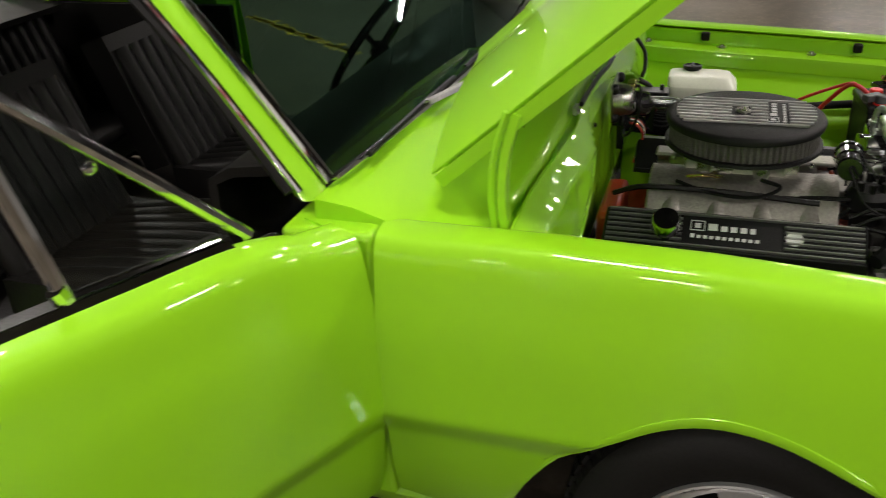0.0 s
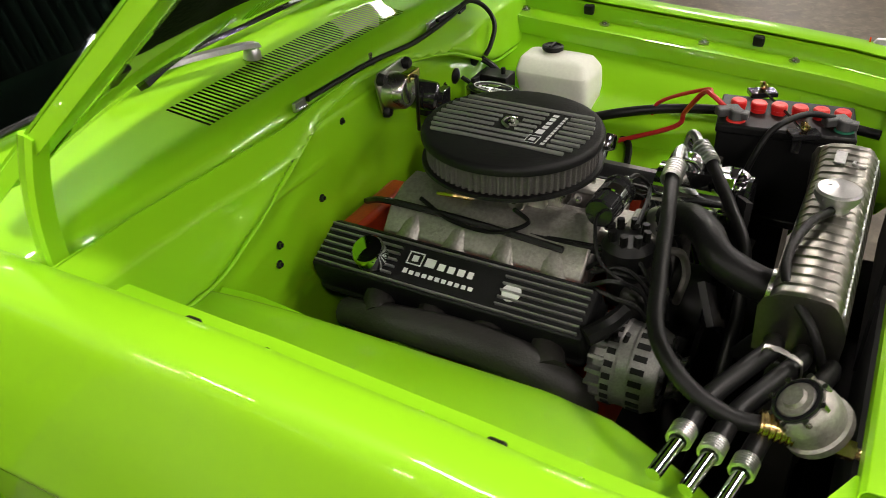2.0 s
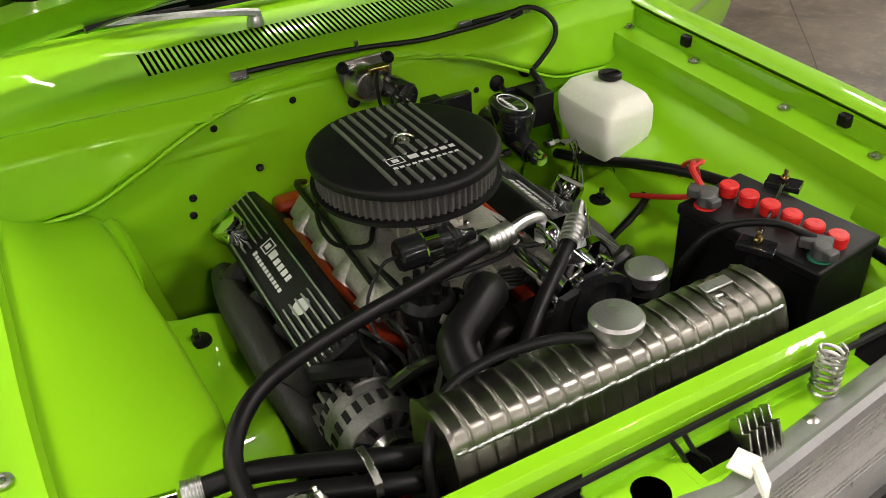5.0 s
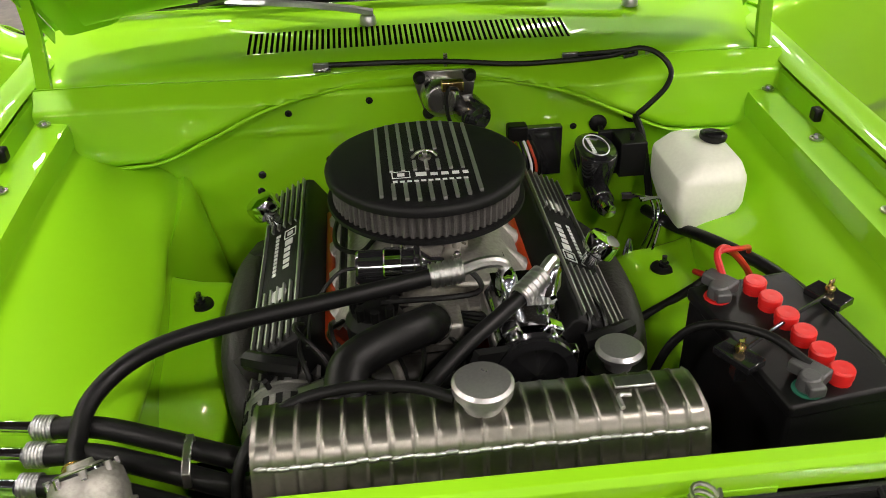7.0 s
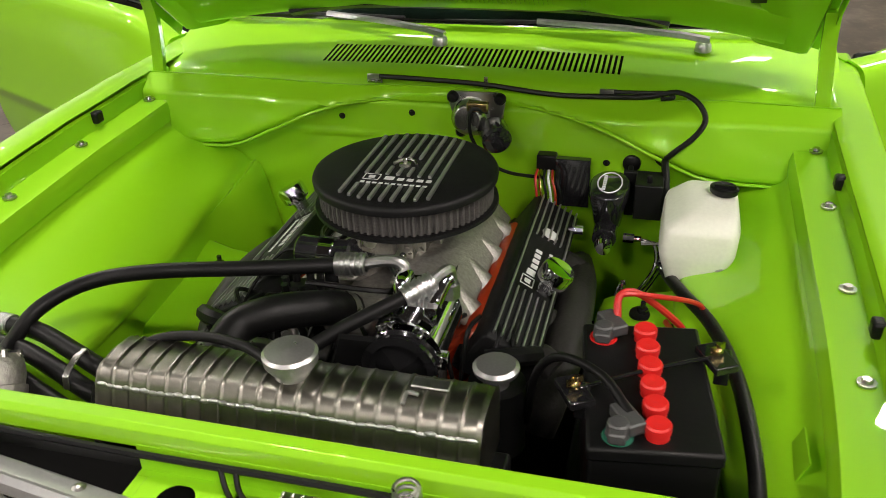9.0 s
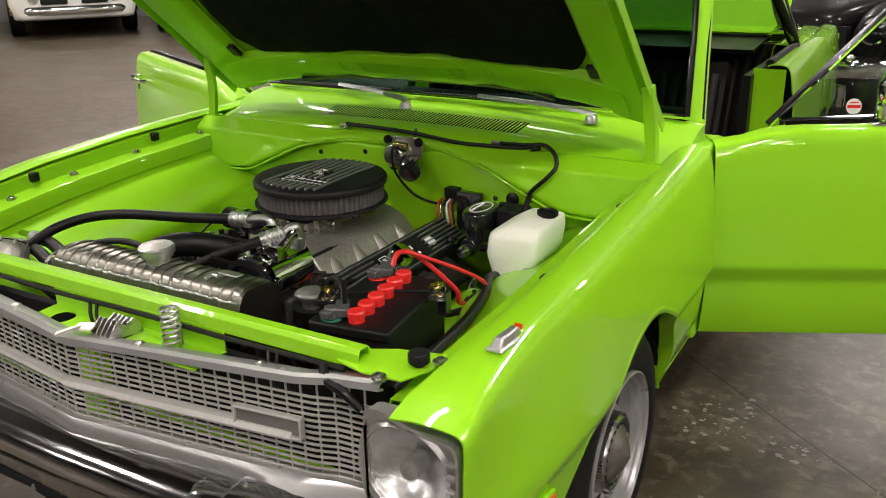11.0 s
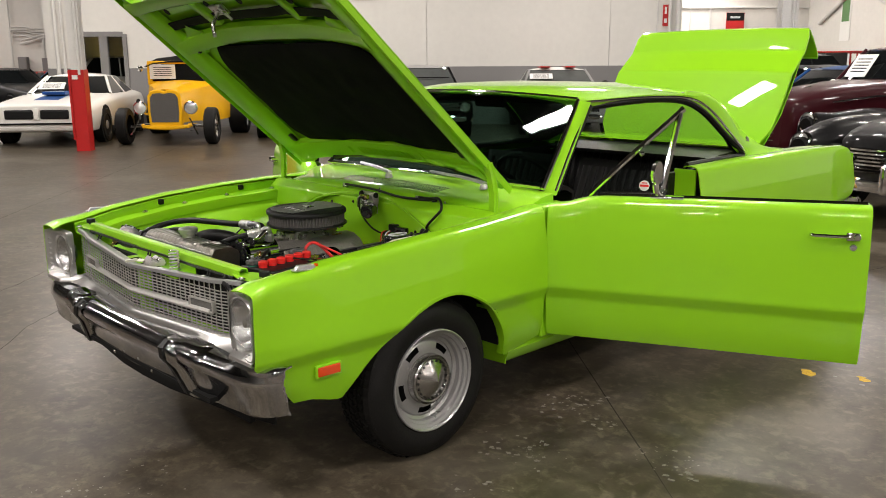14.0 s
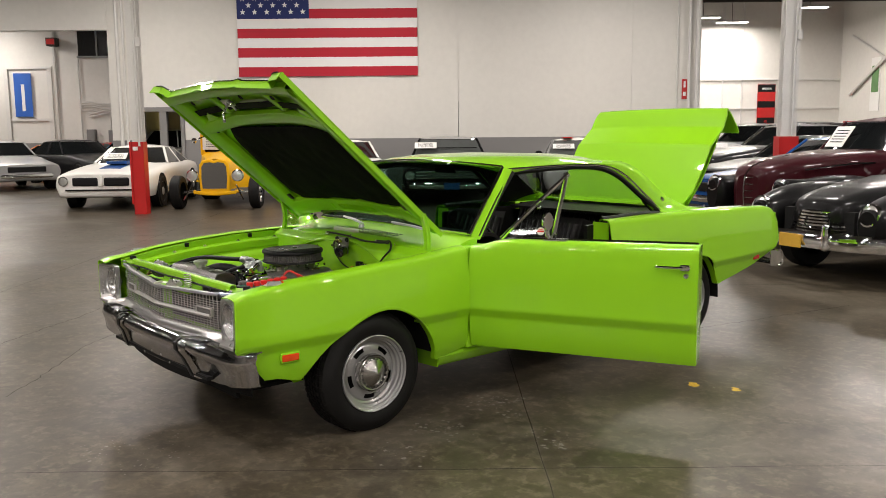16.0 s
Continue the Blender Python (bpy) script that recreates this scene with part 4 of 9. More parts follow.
def apron_geo(hump):
    """Inner fender: a wheelhouse sloping in from the ledge to a rounded edge, then dropping."""
    g = Geo()
    rows = []
    for i in range(40):
        y = -0.635 + 1.025 * i / 39
        top = lerp_table(ZTOP, y) - 0.098
        ex = lerp_table([(a, b) for a, b, c in hump], y)
        ez = lerp_table([(a, c) for a, b, c in hump], y)
        low = 0.25 + 0.26 * min(1, max(0, (-0.30 - y) / 0.2))
        a, b = Vector((0.698, y, top + 0.002)), Vector((0.674, y, top - 0.026))
        e = Vector((ex, y, ez))
        mid = b.lerp(e, 0.55) + Vector((0, 0, -0.004 + 0.004 * noise.noise(Vector((y * 5, 2.0, 1.0)))))
        k = max(0.0, min(1.0, (y - 0.12) / 0.2))
        rows.append(spline([a, b, mid, e, e + Vector((-0.008 - 0.02 * k, 0, -0.022)), e + Vector((-0.004 - 0.06 * k, 0, -0.06)), Vector((ex + 0.005 - 0.14 * k, y, min(low, ez - 0.08)))], 4))
    g.slab(rows, -0.003)
    # shock tower: a broad hump standing out of the apron
    rows = []
    for i in range(25):
        v = i / 24
        y = -0.24 + 0.42 * v
        h = 0.580 + 0.02 * max(0, v - 0.55)
        drop = 0.35 * max(0, 0.16 - v) + 0.5 * max(0, 0.06 - v) + 0.6 * max(0, v - 0.90)
        back = 0.05 * max(0, v - 0.6)
        rows.append([Vector((x - back, y, h + dz - drop)) for x, dz in ((0.70, 0.135), (0.66, 0.105), (0.60, 0.062), (0.55, 0.03), (0.50, 0.010), (0.46, 0.0), (0.41, -0.006), (0.378, -0.022), (0.362, -0.07), (0.355, -0.30))])
    g.slab(rows, -0.003)
    return g


for s in (1, -1):
    part("inner_fender", apron_geo(HUMP_L) if s > 0 else lifted(apron_geo(HUMP_R).flipped()), LIME_IN, car, "lime inner fender with shock tower", smooth=50)
    g = Geo()
    c = Vector((s * 0.437, 0.065, 0.575))
    g.lathe([(0.0, 0.012), (0.012, 0.012), (0.024, 0.01), (0.026, 0.004), (0.030, 0.004), (0.030, 0.0)], c, (s * 0.05, 0, 1), 24)
    tower = part("shock_top", g, RUBBER, car, "black rubber shock absorber mount")
    g = Geo().cyl(c, c + Vector((0, 0, 0.034)), 0.005, 10)
    g.cyl(c + Vector((0, 0, 0.01)), c + Vector((0, 0, 0.02)), 0.010, 6)
    part("shock_stud", g, BLACK_GLOSS, tower)

# hinge box openings, hinges
for s in (1, -1):
    g = Geo().box((s * 0.742, 0.415, 0.792), (0.055, 0.07, 0.11))
    part("hinge_pocket", g, DARK, car, bevel=0.01)
    g = Geo().box((s * 0.767, 0.722, 0.60), (0.15, 0.168, 0.565))
    part("hinge_pillar", g, LIME_IN, car, bevel=0.012, segments=3)
    g = Geo()
    pts = spline([(s * 0.742, 0.455, 0.80), (s * 0.742, 0.445, 0.86), (s * 0.738, 0.45, 0.93), (s * 0.732, 0.445, 1.0), (s * 0.728, 0.425, 1.07)], 6)
    g.slab([[p + Vector((-0.014, 0, 0)), p + Vector((0.014, 0, 0))] for p in pts], 0.014)
    g.tube([p + Vector((s * 0.008, 0.01, 0)) for p in pts], 0.007, 6, raw=True)
    part("hood_hinge", g, LIME, car, "lime hood hinge arm")
# ---------- hood ----------
HOOD_O, HOOD_D, HOOD_N = Vector((0, 0.562, 0.952)), Vector((0, -0.7605, 0.6493)), Vector((0, 0.6493, 0.7605))


def on_hood(x, s, h=0.0):
    """x across, s up the hood from its rear edge, h out of its painted face."""
    return HOOD_O + HOOD_D * s + HOOD_N * h + Vector((x, 0, 0))


def hood_len(x):
    return lerp_table([(0.0, 1.235), (0.56, 1.208), (0.60, 1.208), (0.635, 1.258), (0.735, 1.270)], abs(x))


def hood_crown(x, s):
    return 0.088 * (1 - abs(x / 0.74) ** 2.6) * (1 - 0.75 * max(0, (s - 0.9) / 0.33) ** 2) + 0.012 * math.exp(-((abs(x) - 0.22) / 0.03) ** 2)


g = Geo()
rows = []
HOOD_X = sorted([-0.735 + 1.47 * i / 40 for i in range(41)] + [-0.635, -0.60, 0.60, 0.635])
for x in HOOD_X:
    rows.append([on_hood(x, hood_len(x) * j / 24, hood_crown(x, hood_len(x) * j / 24)) for j in range(25)])
g.slab(rows, 0.004)
for s in (1, -1):
    g.slab([[on_hood(s * 0.735, 1.269 * j / 20, -0.001 - d) for j in range(21)] for d in (0, 0.014, 0.024)], 0.003 * s)
g.slab([[on_hood(x * 0.995, hood_len(x) - 0.001, hood_crown(x, 1.23) - d) for d in (0, 0.025, 0.045)] for x in HOOD_X], 0.003)
hood = part("hood", g, LIME, car, "raised lime hood with a black underside pad", smooth=40)
# inner frame: rails round the pad
g = Geo()


def hood_rail(path, w, depth=0.03, base=-0.004):
    """A pressed hat-section rail along (x, s) points."""
    P = [Vector((a, b, 0)) for a, b in path]
    rows = []
    for i, p in enumerate(P):
        t = (P[min(i + 1, len(P) - 1)] - P[max(i - 1, 0)]).normalized()
        n = Vector((-t.y, t.x, 0))
        row = []
        for k, h in ((-0.5, base), (-0.42, base - depth * 0.8), (-0.3, base - depth), (0.3, base - depth), (0.42, base - depth * 0.8), (0.5, base)):
            q = p + n * w * k
            row.append(on_hood(q.x, q.y, h + hood_crown(q.x, q.y) * 0.9))
        rows.append(row)
    g.slab(rows, 0.002)


for s in (1, -1):
    hood_rail([(s * 0.655, 0.02 + 1.16 * k / 16) for k in range(17)], 0.13, 0.026)
    hood_rail([(s * (0.60 - 0.03 * k), 0.86 + 0.03 * k) for k in range(5)], 0.10, 0.02)
hood_rail([(-0.66 + 1.32 * k / 16, 0.10) for k in range(17)], 0.15)
hood_rail([(-0.66 + 1.32 * k / 16, 0.89 + 0.02 * (1 - (abs(-0.66 + 1.32 * k / 16) / 0.66) ** 2)) for k in range(17)], 0.10)
hood_rail([(-0.70 + 1.40 * k / 16, 1.165) for k in range(17)], 0.09, 0.035)
for s in (1, -1):
    hood_rail([(s * 0.30, 0.97 + 0.17 * k / 4) for k in range(5)], 0.07, 0.02)
part("hood_frame", g, LIME_IN, hood, smooth=40)
# pad with quilted sag and rounded corners
g = Geo()
rows = []
for i in range(49):
    u = -1 + 2 * i / 48
    row = []
    for j in range(33):
        v = -1 + 2 * j / 32
        s0 = 0.505 + 0.325 * v
        half = 0.575 - 0.30 * max(0, abs(v) - 0.72) ** 1.3 - 0.05 * max(0, v)
        x = half * u
        sag = 0.010 * noise.noise(Vector((x * 5, s0 * 5, 0))) + 0.006 * noise.noise(Vector((x * 14, s0 * 11, 4)))
        edge = max(abs(u), abs(v)) ** 10
        row.append(on_hood(x, s0 + 0.02 * u * u * (1 if v > 0 else -1), 0.045 + 0.022 * edge + sag - 0.02 * u * u))
    rows.append(row)
g.slab(rows, -0.01)
part("insulation_pad", g, PAD, hood, "black felt insulation pad", smooth=60)
g = Geo()
for s in (1, -1):
    for q in (0.21, 0.87):
        m = Matrix.Rotation(radians(-40.5), 3, "X")
        g = Geo().box(on_hood(s * 0.595, q, 0.012), (0.035, 0.05, 0.014), m)
        part("hood_bumper", g, RUBBER, hood, "black rubber pad", bevel=0.004)
g = Geo()
g.slab([[on_hood(-0.43 + 0.86 * k / 20, 0.03, 0.052 - 0.06 * (k / 10 - 1) ** 4 * 0.5), on_hood(-0.43 + 0.86 * k / 20, 0.055, 0.046 - 0.03 * (k / 10 - 1) ** 4)] for k in range(21)], 0.014)
part("cowl_seal", g, RUBBER, hood, "black rubber cowl seal strip")
g = Geo()
for k in range(52):
    x = -0.255 + 0.01 * k
    g.box(on_hood(x, 0.105, 0.90 * hood_crown(x, 0.1) - 0.0355), (0.004, 0.05, 0.003), Matrix.Rotation(radians(-40.5), 3, "X"))
part("hood_vent_ribs", g, LIME_IN, hood)
g = Geo()
g.tube([on_hood(-0.08, 1.09, 0.0), on_hood(-0.07, 1.08, -0.06), on_hood(-0.06, 1.05, -0.095)], 0.008, 8)
g.box(on_hood(-0.06, 1.10, 0.0), (0.10, 0.05, 0.012), Matrix.Rotation(radians(-40.5), 3, "X"))
g.tube([on_hood(-0.03, 1.12, -0.01), on_hood(0.03, 1.07, -0.03)], 0.006, 8, raw=True)
part("hood_striker", g, STEEL, hood, "steel hood striker and safety catch", bevel=0.002)
# Solid near-black strip laid on as the shaded slot; nothing is cut open.
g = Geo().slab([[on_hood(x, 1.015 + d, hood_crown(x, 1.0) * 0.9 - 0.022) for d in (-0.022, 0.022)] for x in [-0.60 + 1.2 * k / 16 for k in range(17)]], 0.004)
part("brace_shade_band", g, DARK, hood, "dark band painted as the shaded slot behind the hood's front rail")
# Near-black discs on the rail draw its shaded holes.
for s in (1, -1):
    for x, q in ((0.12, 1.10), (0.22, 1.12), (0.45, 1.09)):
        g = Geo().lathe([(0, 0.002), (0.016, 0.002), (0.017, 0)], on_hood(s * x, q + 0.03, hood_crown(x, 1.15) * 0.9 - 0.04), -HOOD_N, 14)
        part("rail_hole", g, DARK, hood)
g = Geo()
g.slab([[on_hood(x, hood_len(x) + 0.003, hood_crown(x, 1.23) + d) for d in (0.002, -0.006)] for x in HOOD_X[1:-1]], 0.006)
part("hood_lip", g, CHROME, hood, "bright trim on the hood's front edge")

# ---------- roof, pillars and glass ----------
WS_B = [(x, 0.690 + 0.057 * (x / 0.745) ** 2, 0.946 - 0.012 * (x / 0.745) ** 2) for x in [-0.742 + 1.484 * k / 12 for k in range(13)]]
WS_T = [(x * 0.888, 1.030 + 0.062 * (x / 0.745) ** 2, 1.318 - 0.026 * (x / 0.745) ** 2) for x in [-0.742 + 1.484 * k / 12 for k in range(13)]]
g = Geo().slab([[Vector(b).lerp(Vector(t), k / 6) + Vector((0, -0.012, 0.012)) * math.sin(math.pi * k / 6) for k in range(7)] for b, t in zip(WS_B, WS_T)], 0.004)
part("windshield", g, TINTED, car, "green tinted windshield glass", smooth=60).visible_shadow = False
g = Geo()
for s in (1, -1):
    g.tube([Vector((s * 0.748, 0.747, 0.932)), Vector((s * 0.708, 0.918, 1.118)), Vector((s * 0.662, 1.092, 1.290))], 0.010, 8)
g.tube([Vector(p) + Vector((0, 0, 0.004)) for p in WS_T], 0.008, 8)
g.tube([Vector(p) + Vector((0, -0.008, 0.004)) for p in WS_B], 0.008, 8)
part("windshield_trim", g, CHROME, car, "bright windshield surround")
# roof skin
ROOF = [(1.028, 1.326), (1.09, 1.340), (1.30, 1.356), (1.65, 1.360), (1.95, 1.352), (2.18, 1.328), (2.31, 1.300)]
g = Geo()
rows = []
for i in range(33):
    u = -1 + 2 * i / 32
    half = 0.694
    row = []
    for y, z in ROOF:
        edge = abs(u) ** 3.6
        row.append(Vector((u * half, y + 0.066 * u * u * (1 if y < 1.2 else 0), z - 0.060 * edge)))
    rows.append(row)
g.slab(rows, 0.02)
part("roof", g, LIME, car, smooth=60)
for s in (1, -1):
    g = Geo()
    # A pillars
    rows = []
    for k in range(7):
        v = k / 6
        b = Vector((s * 0.752, 0.757, 0.905)).lerp(Vector((s * 0.666, 1.100, 1.283)), v)
        rows.append([b + Vector((s * d, e, 0)) for d, e in ((0.0, -0.012), (0.024, 0.0), (0.032, 0.03), (0.012, 0.055), (-0.02, 0.05))])
    g.slab(rows, 0.006)
    part("roof_pillar", g, LIME, car, smooth=50)
# C pillars sweeping to the deck
for s in (1, -1):
    rows = []
    n = 20
    for k in range(n + 1):
        v = k / n
        top = spline([(s * 0.655, 2.02, 1.312), (s * 0.652, 2.27, 1.286), (s * 0.650, 2.48, 1.200), (s * 0.655, 2.74, 1.035), (s * 0.665, 3.06, 0.928)], 5)[k]
        bot = spline([(s * 0.692, 1.97, 1.277), (s * 0.702, 2.14, 1.215), (s * 0.735, 2.32, 1.085), (s * 0.768, 2.50, 0.948), (s * 0.765, 3.04, 0.922)], 5)[k]
        mid = top.lerp(bot, 0.5) + Vector((s * 0.030 * math.sin(math.pi * min(1, v * 1.3)), 0, 0.012))
        rows.append(spline([top, mid, bot], 4))
    g = Geo().slab(rows, 0.012 * (-s))
    part("sail_panel", g, LIME, car, smooth=60)
    inner = [[q + Vector((-s * 0.026, -0.004, -0.012)) for q in row] for row in rows[:17]]
    part("pillar_lining", Geo().slab(inner, 0.004), VINYL, car, "black pillar lining", smooth=60)
    # side edge of the windshield pillar
    g = Geo().tube([(s * 0.780, 0.790, 0.922), (s * 0.737, 0.957, 1.105), (s * 0.696, 1.130, 1.276)], 0.0065, 8)
    part("pillar_trim", g, CHROME, car)
    g = Geo().tube([(s * 0.768, 0.815, 0.915), (s * 0.723, 0.985, 1.105), (s * 0.682, 1.150, 1.262)], 0.015, 8)
    part("pillar_seal", g, RUBBER, car)
    # quarter window trim
    g = Geo().tube([(s * 0.668, 1.14, 1.258), (s * 0.680, 1.45, 1.274), (s * 0.682, 1.72, 1.277), (s * 0.686, 1.96, 1.258), (s * 0.706, 2.13, 1.195), (s * 0.738, 2.31, 1.07), (s * 0.766, 2.48, 0.950), (s * 0.766, 2.30, 0.945), (s * 0.766, 1.88, 0.938)], 0.017, 8)
    part("window_weatherstrip", g, RUBBER, car)
    g = Geo().tube([(s * 0.692, 1.11, 1.284), (s * 0.699, 1.6, 1.290), (s * 0.704, 1.97, 1.274), (s * 0.724, 2.155, 1.215), (s * 0.752, 2.335, 1.085), (s * 0.776, 2.50, 0.956)], 0.006, 6)
    part("drip_trim", g, CHROME, car)
    g2 = Geo().lathe([(0, 0.006), (0.016, 0.005), (0.018, 0)], (s * 0.752, 2.55, 1.028), (s, 0.1, 0.35), 16)
    part("pillar_badge", g2, CHROME, car)
# rear window and deck in front of the trunk lid
g = Geo().slab([[Vector((u * w, y, z)) for w, y, z in ((0.61, 2.28, 1.295), (0.64, 2.54, 1.13), (0.64, 2.80, 0.965))] for u in (-1, -0.6, -0.2, 0.2, 0.6, 1)], 0.004)
part("rear_window", g, GLASS, car, smooth=60).visible_shadow = False
g = Geo().slab([[Vector((u * 0.66, y, z)) for y, z in ((2.77, 0.965), (2.86, 0.945), (2.98, 0.93), (3.01, 0.90))] for u in (-1, -0.5, 0, 0.5, 1)], 0.006)
part("deck_panel", g, LIME, car, smooth=60)
# Trunk interior; its shade is put in as a near-black colour.
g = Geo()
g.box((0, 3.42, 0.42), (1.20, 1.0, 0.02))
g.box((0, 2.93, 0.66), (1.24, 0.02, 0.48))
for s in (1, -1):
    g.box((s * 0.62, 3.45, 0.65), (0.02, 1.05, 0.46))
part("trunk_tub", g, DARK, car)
# trunk lid, standing open
TR_O, TR_D, TR_N = Vector((0, 3.05, 0.93)), Vector((0, 0.542, 0.8404)), Vector((0, -0.8404, 0.542))
on_trunk = lambda x, s, h=0.0: TR_O + TR_D * s * 1.025 + TR_N * h + Vector((x, 0, 0))
TRUNK_LINE = [(0.0, 0.0), (0.12, 0.014), (0.32, 0.026), (0.50, 0.030), (0.515, 0.029), (0.525, 0.024), (0.70, -0.034), (0.712, -0.036), (0.725, -0.035), (0.82, -0.030), (0.868, -0.034), (0.888, -0.052), (0.890, -0.075)]
lid_half = lambda q: lerp_table([(0.0, 0.56), (0.04, 0.60), (0.12, 0.628), (0.30, 0.645), (0.60, 0.645), (0.95, 0.634)], q)
g = Geo()
rows = []
for i in range(21):
    u = -1 + 2 * i / 20
    rows.append([on_trunk(u * (lid_half(q) - 0.03 * max(0.0, (q - 0.80) / 0.09) ** 2), q, h + 0.02 * (1 - u * u)) for q, h in TRUNK_LINE])
g.slab(rows, 0.014)
lid = part("trunk_lid", g, LIME, car, "open lime trunk lid standing up", smooth=20)
# the lid's rear face, turned down behind it, with a lipped edge
g = Geo()
rows = []
for i in range(17):
    u = -1 + 2 * i / 16
    rows.append([on_trunk(u * (lid_half(0.88) - 0.025), q, h + 0.018 * (1 - u * u)) for q, h in ((0.886, -0.070), (0.875, -0.15), (0.850, -0.25), (0.828, -0.292), (0.812, -0.290))])
g.slab(rows, 0.010)
part("lid_rear_face", g, LIME, lid, smooth=30)
# inner frame and hinge arms
for s in (1, -1):
    g = Geo().slab([[on_trunk(s * (lid_half(q) - d), q, h) for d, h in ((0.01, -0.03), (0.03, -0.065), (0.11, -0.065), (0.13, -0.03))] for q in (0.05, 0.25, 0.45, 0.62, 0.80)], 0.006)
    part("trunk_flange", g, LIME_IN, lid, bevel=0.003)
    g = Geo().tube([(s * 0.55, 3.06, 0.80), (s * 0.55, 3.11, 0.92), (s * 0.55, 3.14, 1.05)], 0.012, 8)
    part("trunk_hinge", g, LIME_IN, lid)

# ---------- front end ----------
GRILLE_LENS = material("clear_ribbed_lens", (0.20, 0.20, 0.195), 0.12, metal=0.4, coat=0.8, var=0.15, scale=60, fine=0.2)
REFLECTOR = material("lamp_reflector", (0.72, 0.72, 0.71), 0.24, metal=0.85, var=0.15, scale=40, fine=0.15, bump=0.3, bump_scale=120)
GRID = material("worn_silver_plastic", (0.46, 0.45, 0.43), 0.36, metal=0.3, coat=0.3, var=0.15, scale=30, fine=0.15)
BEZEL = material("polished_silver_trim", (0.56, 0.56, 0.55), 0.3, metal=0.85, coat=0.25, var=0.08, scale=20, fine=0.08)


def grille_y(x):
    a = abs(x)
    return lerp_table([(0, -0.745), (0.53, -0.685), (0.56, -0.672), (0.66, -0.664)], a)


def lip_z(x):
    return lerp_table([(0, 0.730), (0.50, 0.748), (0.62, 0.758), (0.70, 0.765)], abs(x))


g = Geo()
# top panel, bottom panel and centre bars of the grille
xs = [-0.66 + 1.32 * k / 44 for k in range(45)]
g.slab([[Vector((x, grille_y(x) + dy, lip_z(x) + dz)) for dy, dz in ((0.008, 0.003), (0.003, 0.006), (-0.005, 0.004), (-0.008, -0.003), (0.004, -0.006))] for x in xs], 0.003)
surround = part("grille_surround", g, SILVER, car, "silver grille surround with a pointed middle", smooth=40)
g = Geo()
g.slab([[Vector((x, grille_y(x) + dy, z)) for dy, z in ((0.012, 0.568), (-0.008, 0.564), (-0.014, 0.556), (-0.017 - 0.03 * max(0, abs(x) - 0.4) / 0.2, 0.540), (-0.012, 0.520))] for x in xs], 0.003)
part("grille_valance", g, BEZEL, surround, smooth=40)
g = Geo().slab([[Vector((x, grille_y(x) + dy, lip_z(x) + dz)) for dy, dz in ((0.036, -0.004), (0.030, 0.001), (0.006, 0.003))] for x in xs], 0.002)
part("grille_top_plate", g, SILVER, surround, smooth=40)
for x in (-0.45, -0.20, 0.16, 0.42):
    part("plate_bolt", Geo().lathe([(0.0, 0.006), (0.006, 0.005), (0.010, 0.002), (0.010, 0.0)], (x, grille_y(x) + 0.024, lip_z(x) + 0.001), (0, 0, 1), 10), STEEL, surround)
g = Geo()
for s in (1, -1):
    g.slab([[Vector((s * x, grille_y(x) - 0.012 + dy, 0.642 + dz)) for dy, dz in ((0.012, 0.007), (0, 0.0055), (-0.004, 0), (0, -0.0055), (0.012, -0.007))] for x in [0.50 * k / 14 for k in range(15)]], 0.003)
part("grille_bar", g, GRID, surround, "bright horizontal bar across the grille")
g = Geo()
for s in (1, -1):
    m = Matrix.Rotation(radians(6.5 * s), 3, "Z")
    c = Vector((s * 0.452, grille_y(0.452) - 0.009, 0.660))
    g = Geo()
    for dx, dz, w, h in ((0, 0.0185, 0.135, 0.005), (0, -0.0185, 0.135, 0.005), (0.066, 0, 0.005, 0.040), (-0.066, 0, 0.005, 0.040)):
        g.box(c + m @ Vector((dx, 0, dz)), (w, 0.014, h), m)
    pk = part("parking_lamp", g, GRID, surround, "clear parking lamp in the grille", bevel=0.002)
    part("parking_lens", Geo().box(c + Vector((0, 0.003, 0)), (0.128, 0.008, 0.034), m), GRILLE_LENS, pk, bevel=0.003)
for k in range(14):
    z = 0.571 + 0.0113 * k
    g = Geo()
    for s in (1, -1):
        g.slab([[Vector((s * x, grille_y(x) + dy, z + dz)) for dy, dz in ((0.004, 0.0005), (0, 0.0009), (0, -0.0009), (0.004, -0.0005))] for x in [0.655 * q / 16 for q in range(17)]], 0.0008)
    part("grille_slat", g, GRID, surround, smooth=0)
for k in range(-22, 23):
    x = 0.0285 * k
    z0, z1 = 0.558, lip_z(x) - 0.008
    g = Geo().box((x, grille_y(x) + 0.002, (z0 + z1) / 2), (0.0017, 0.004, z1 - z0))
    part("grille_rod", g, GRID, surround, smooth=0)
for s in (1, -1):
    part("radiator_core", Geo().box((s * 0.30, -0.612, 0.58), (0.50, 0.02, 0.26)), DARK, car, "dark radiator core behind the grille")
# Added near-black sheet low behind the grille, in place of the shade there.
part("lower_shade_sheet", Geo().box((0, -0.62, 0.35), (1.2, 0.02, 0.2)), DARK, car)

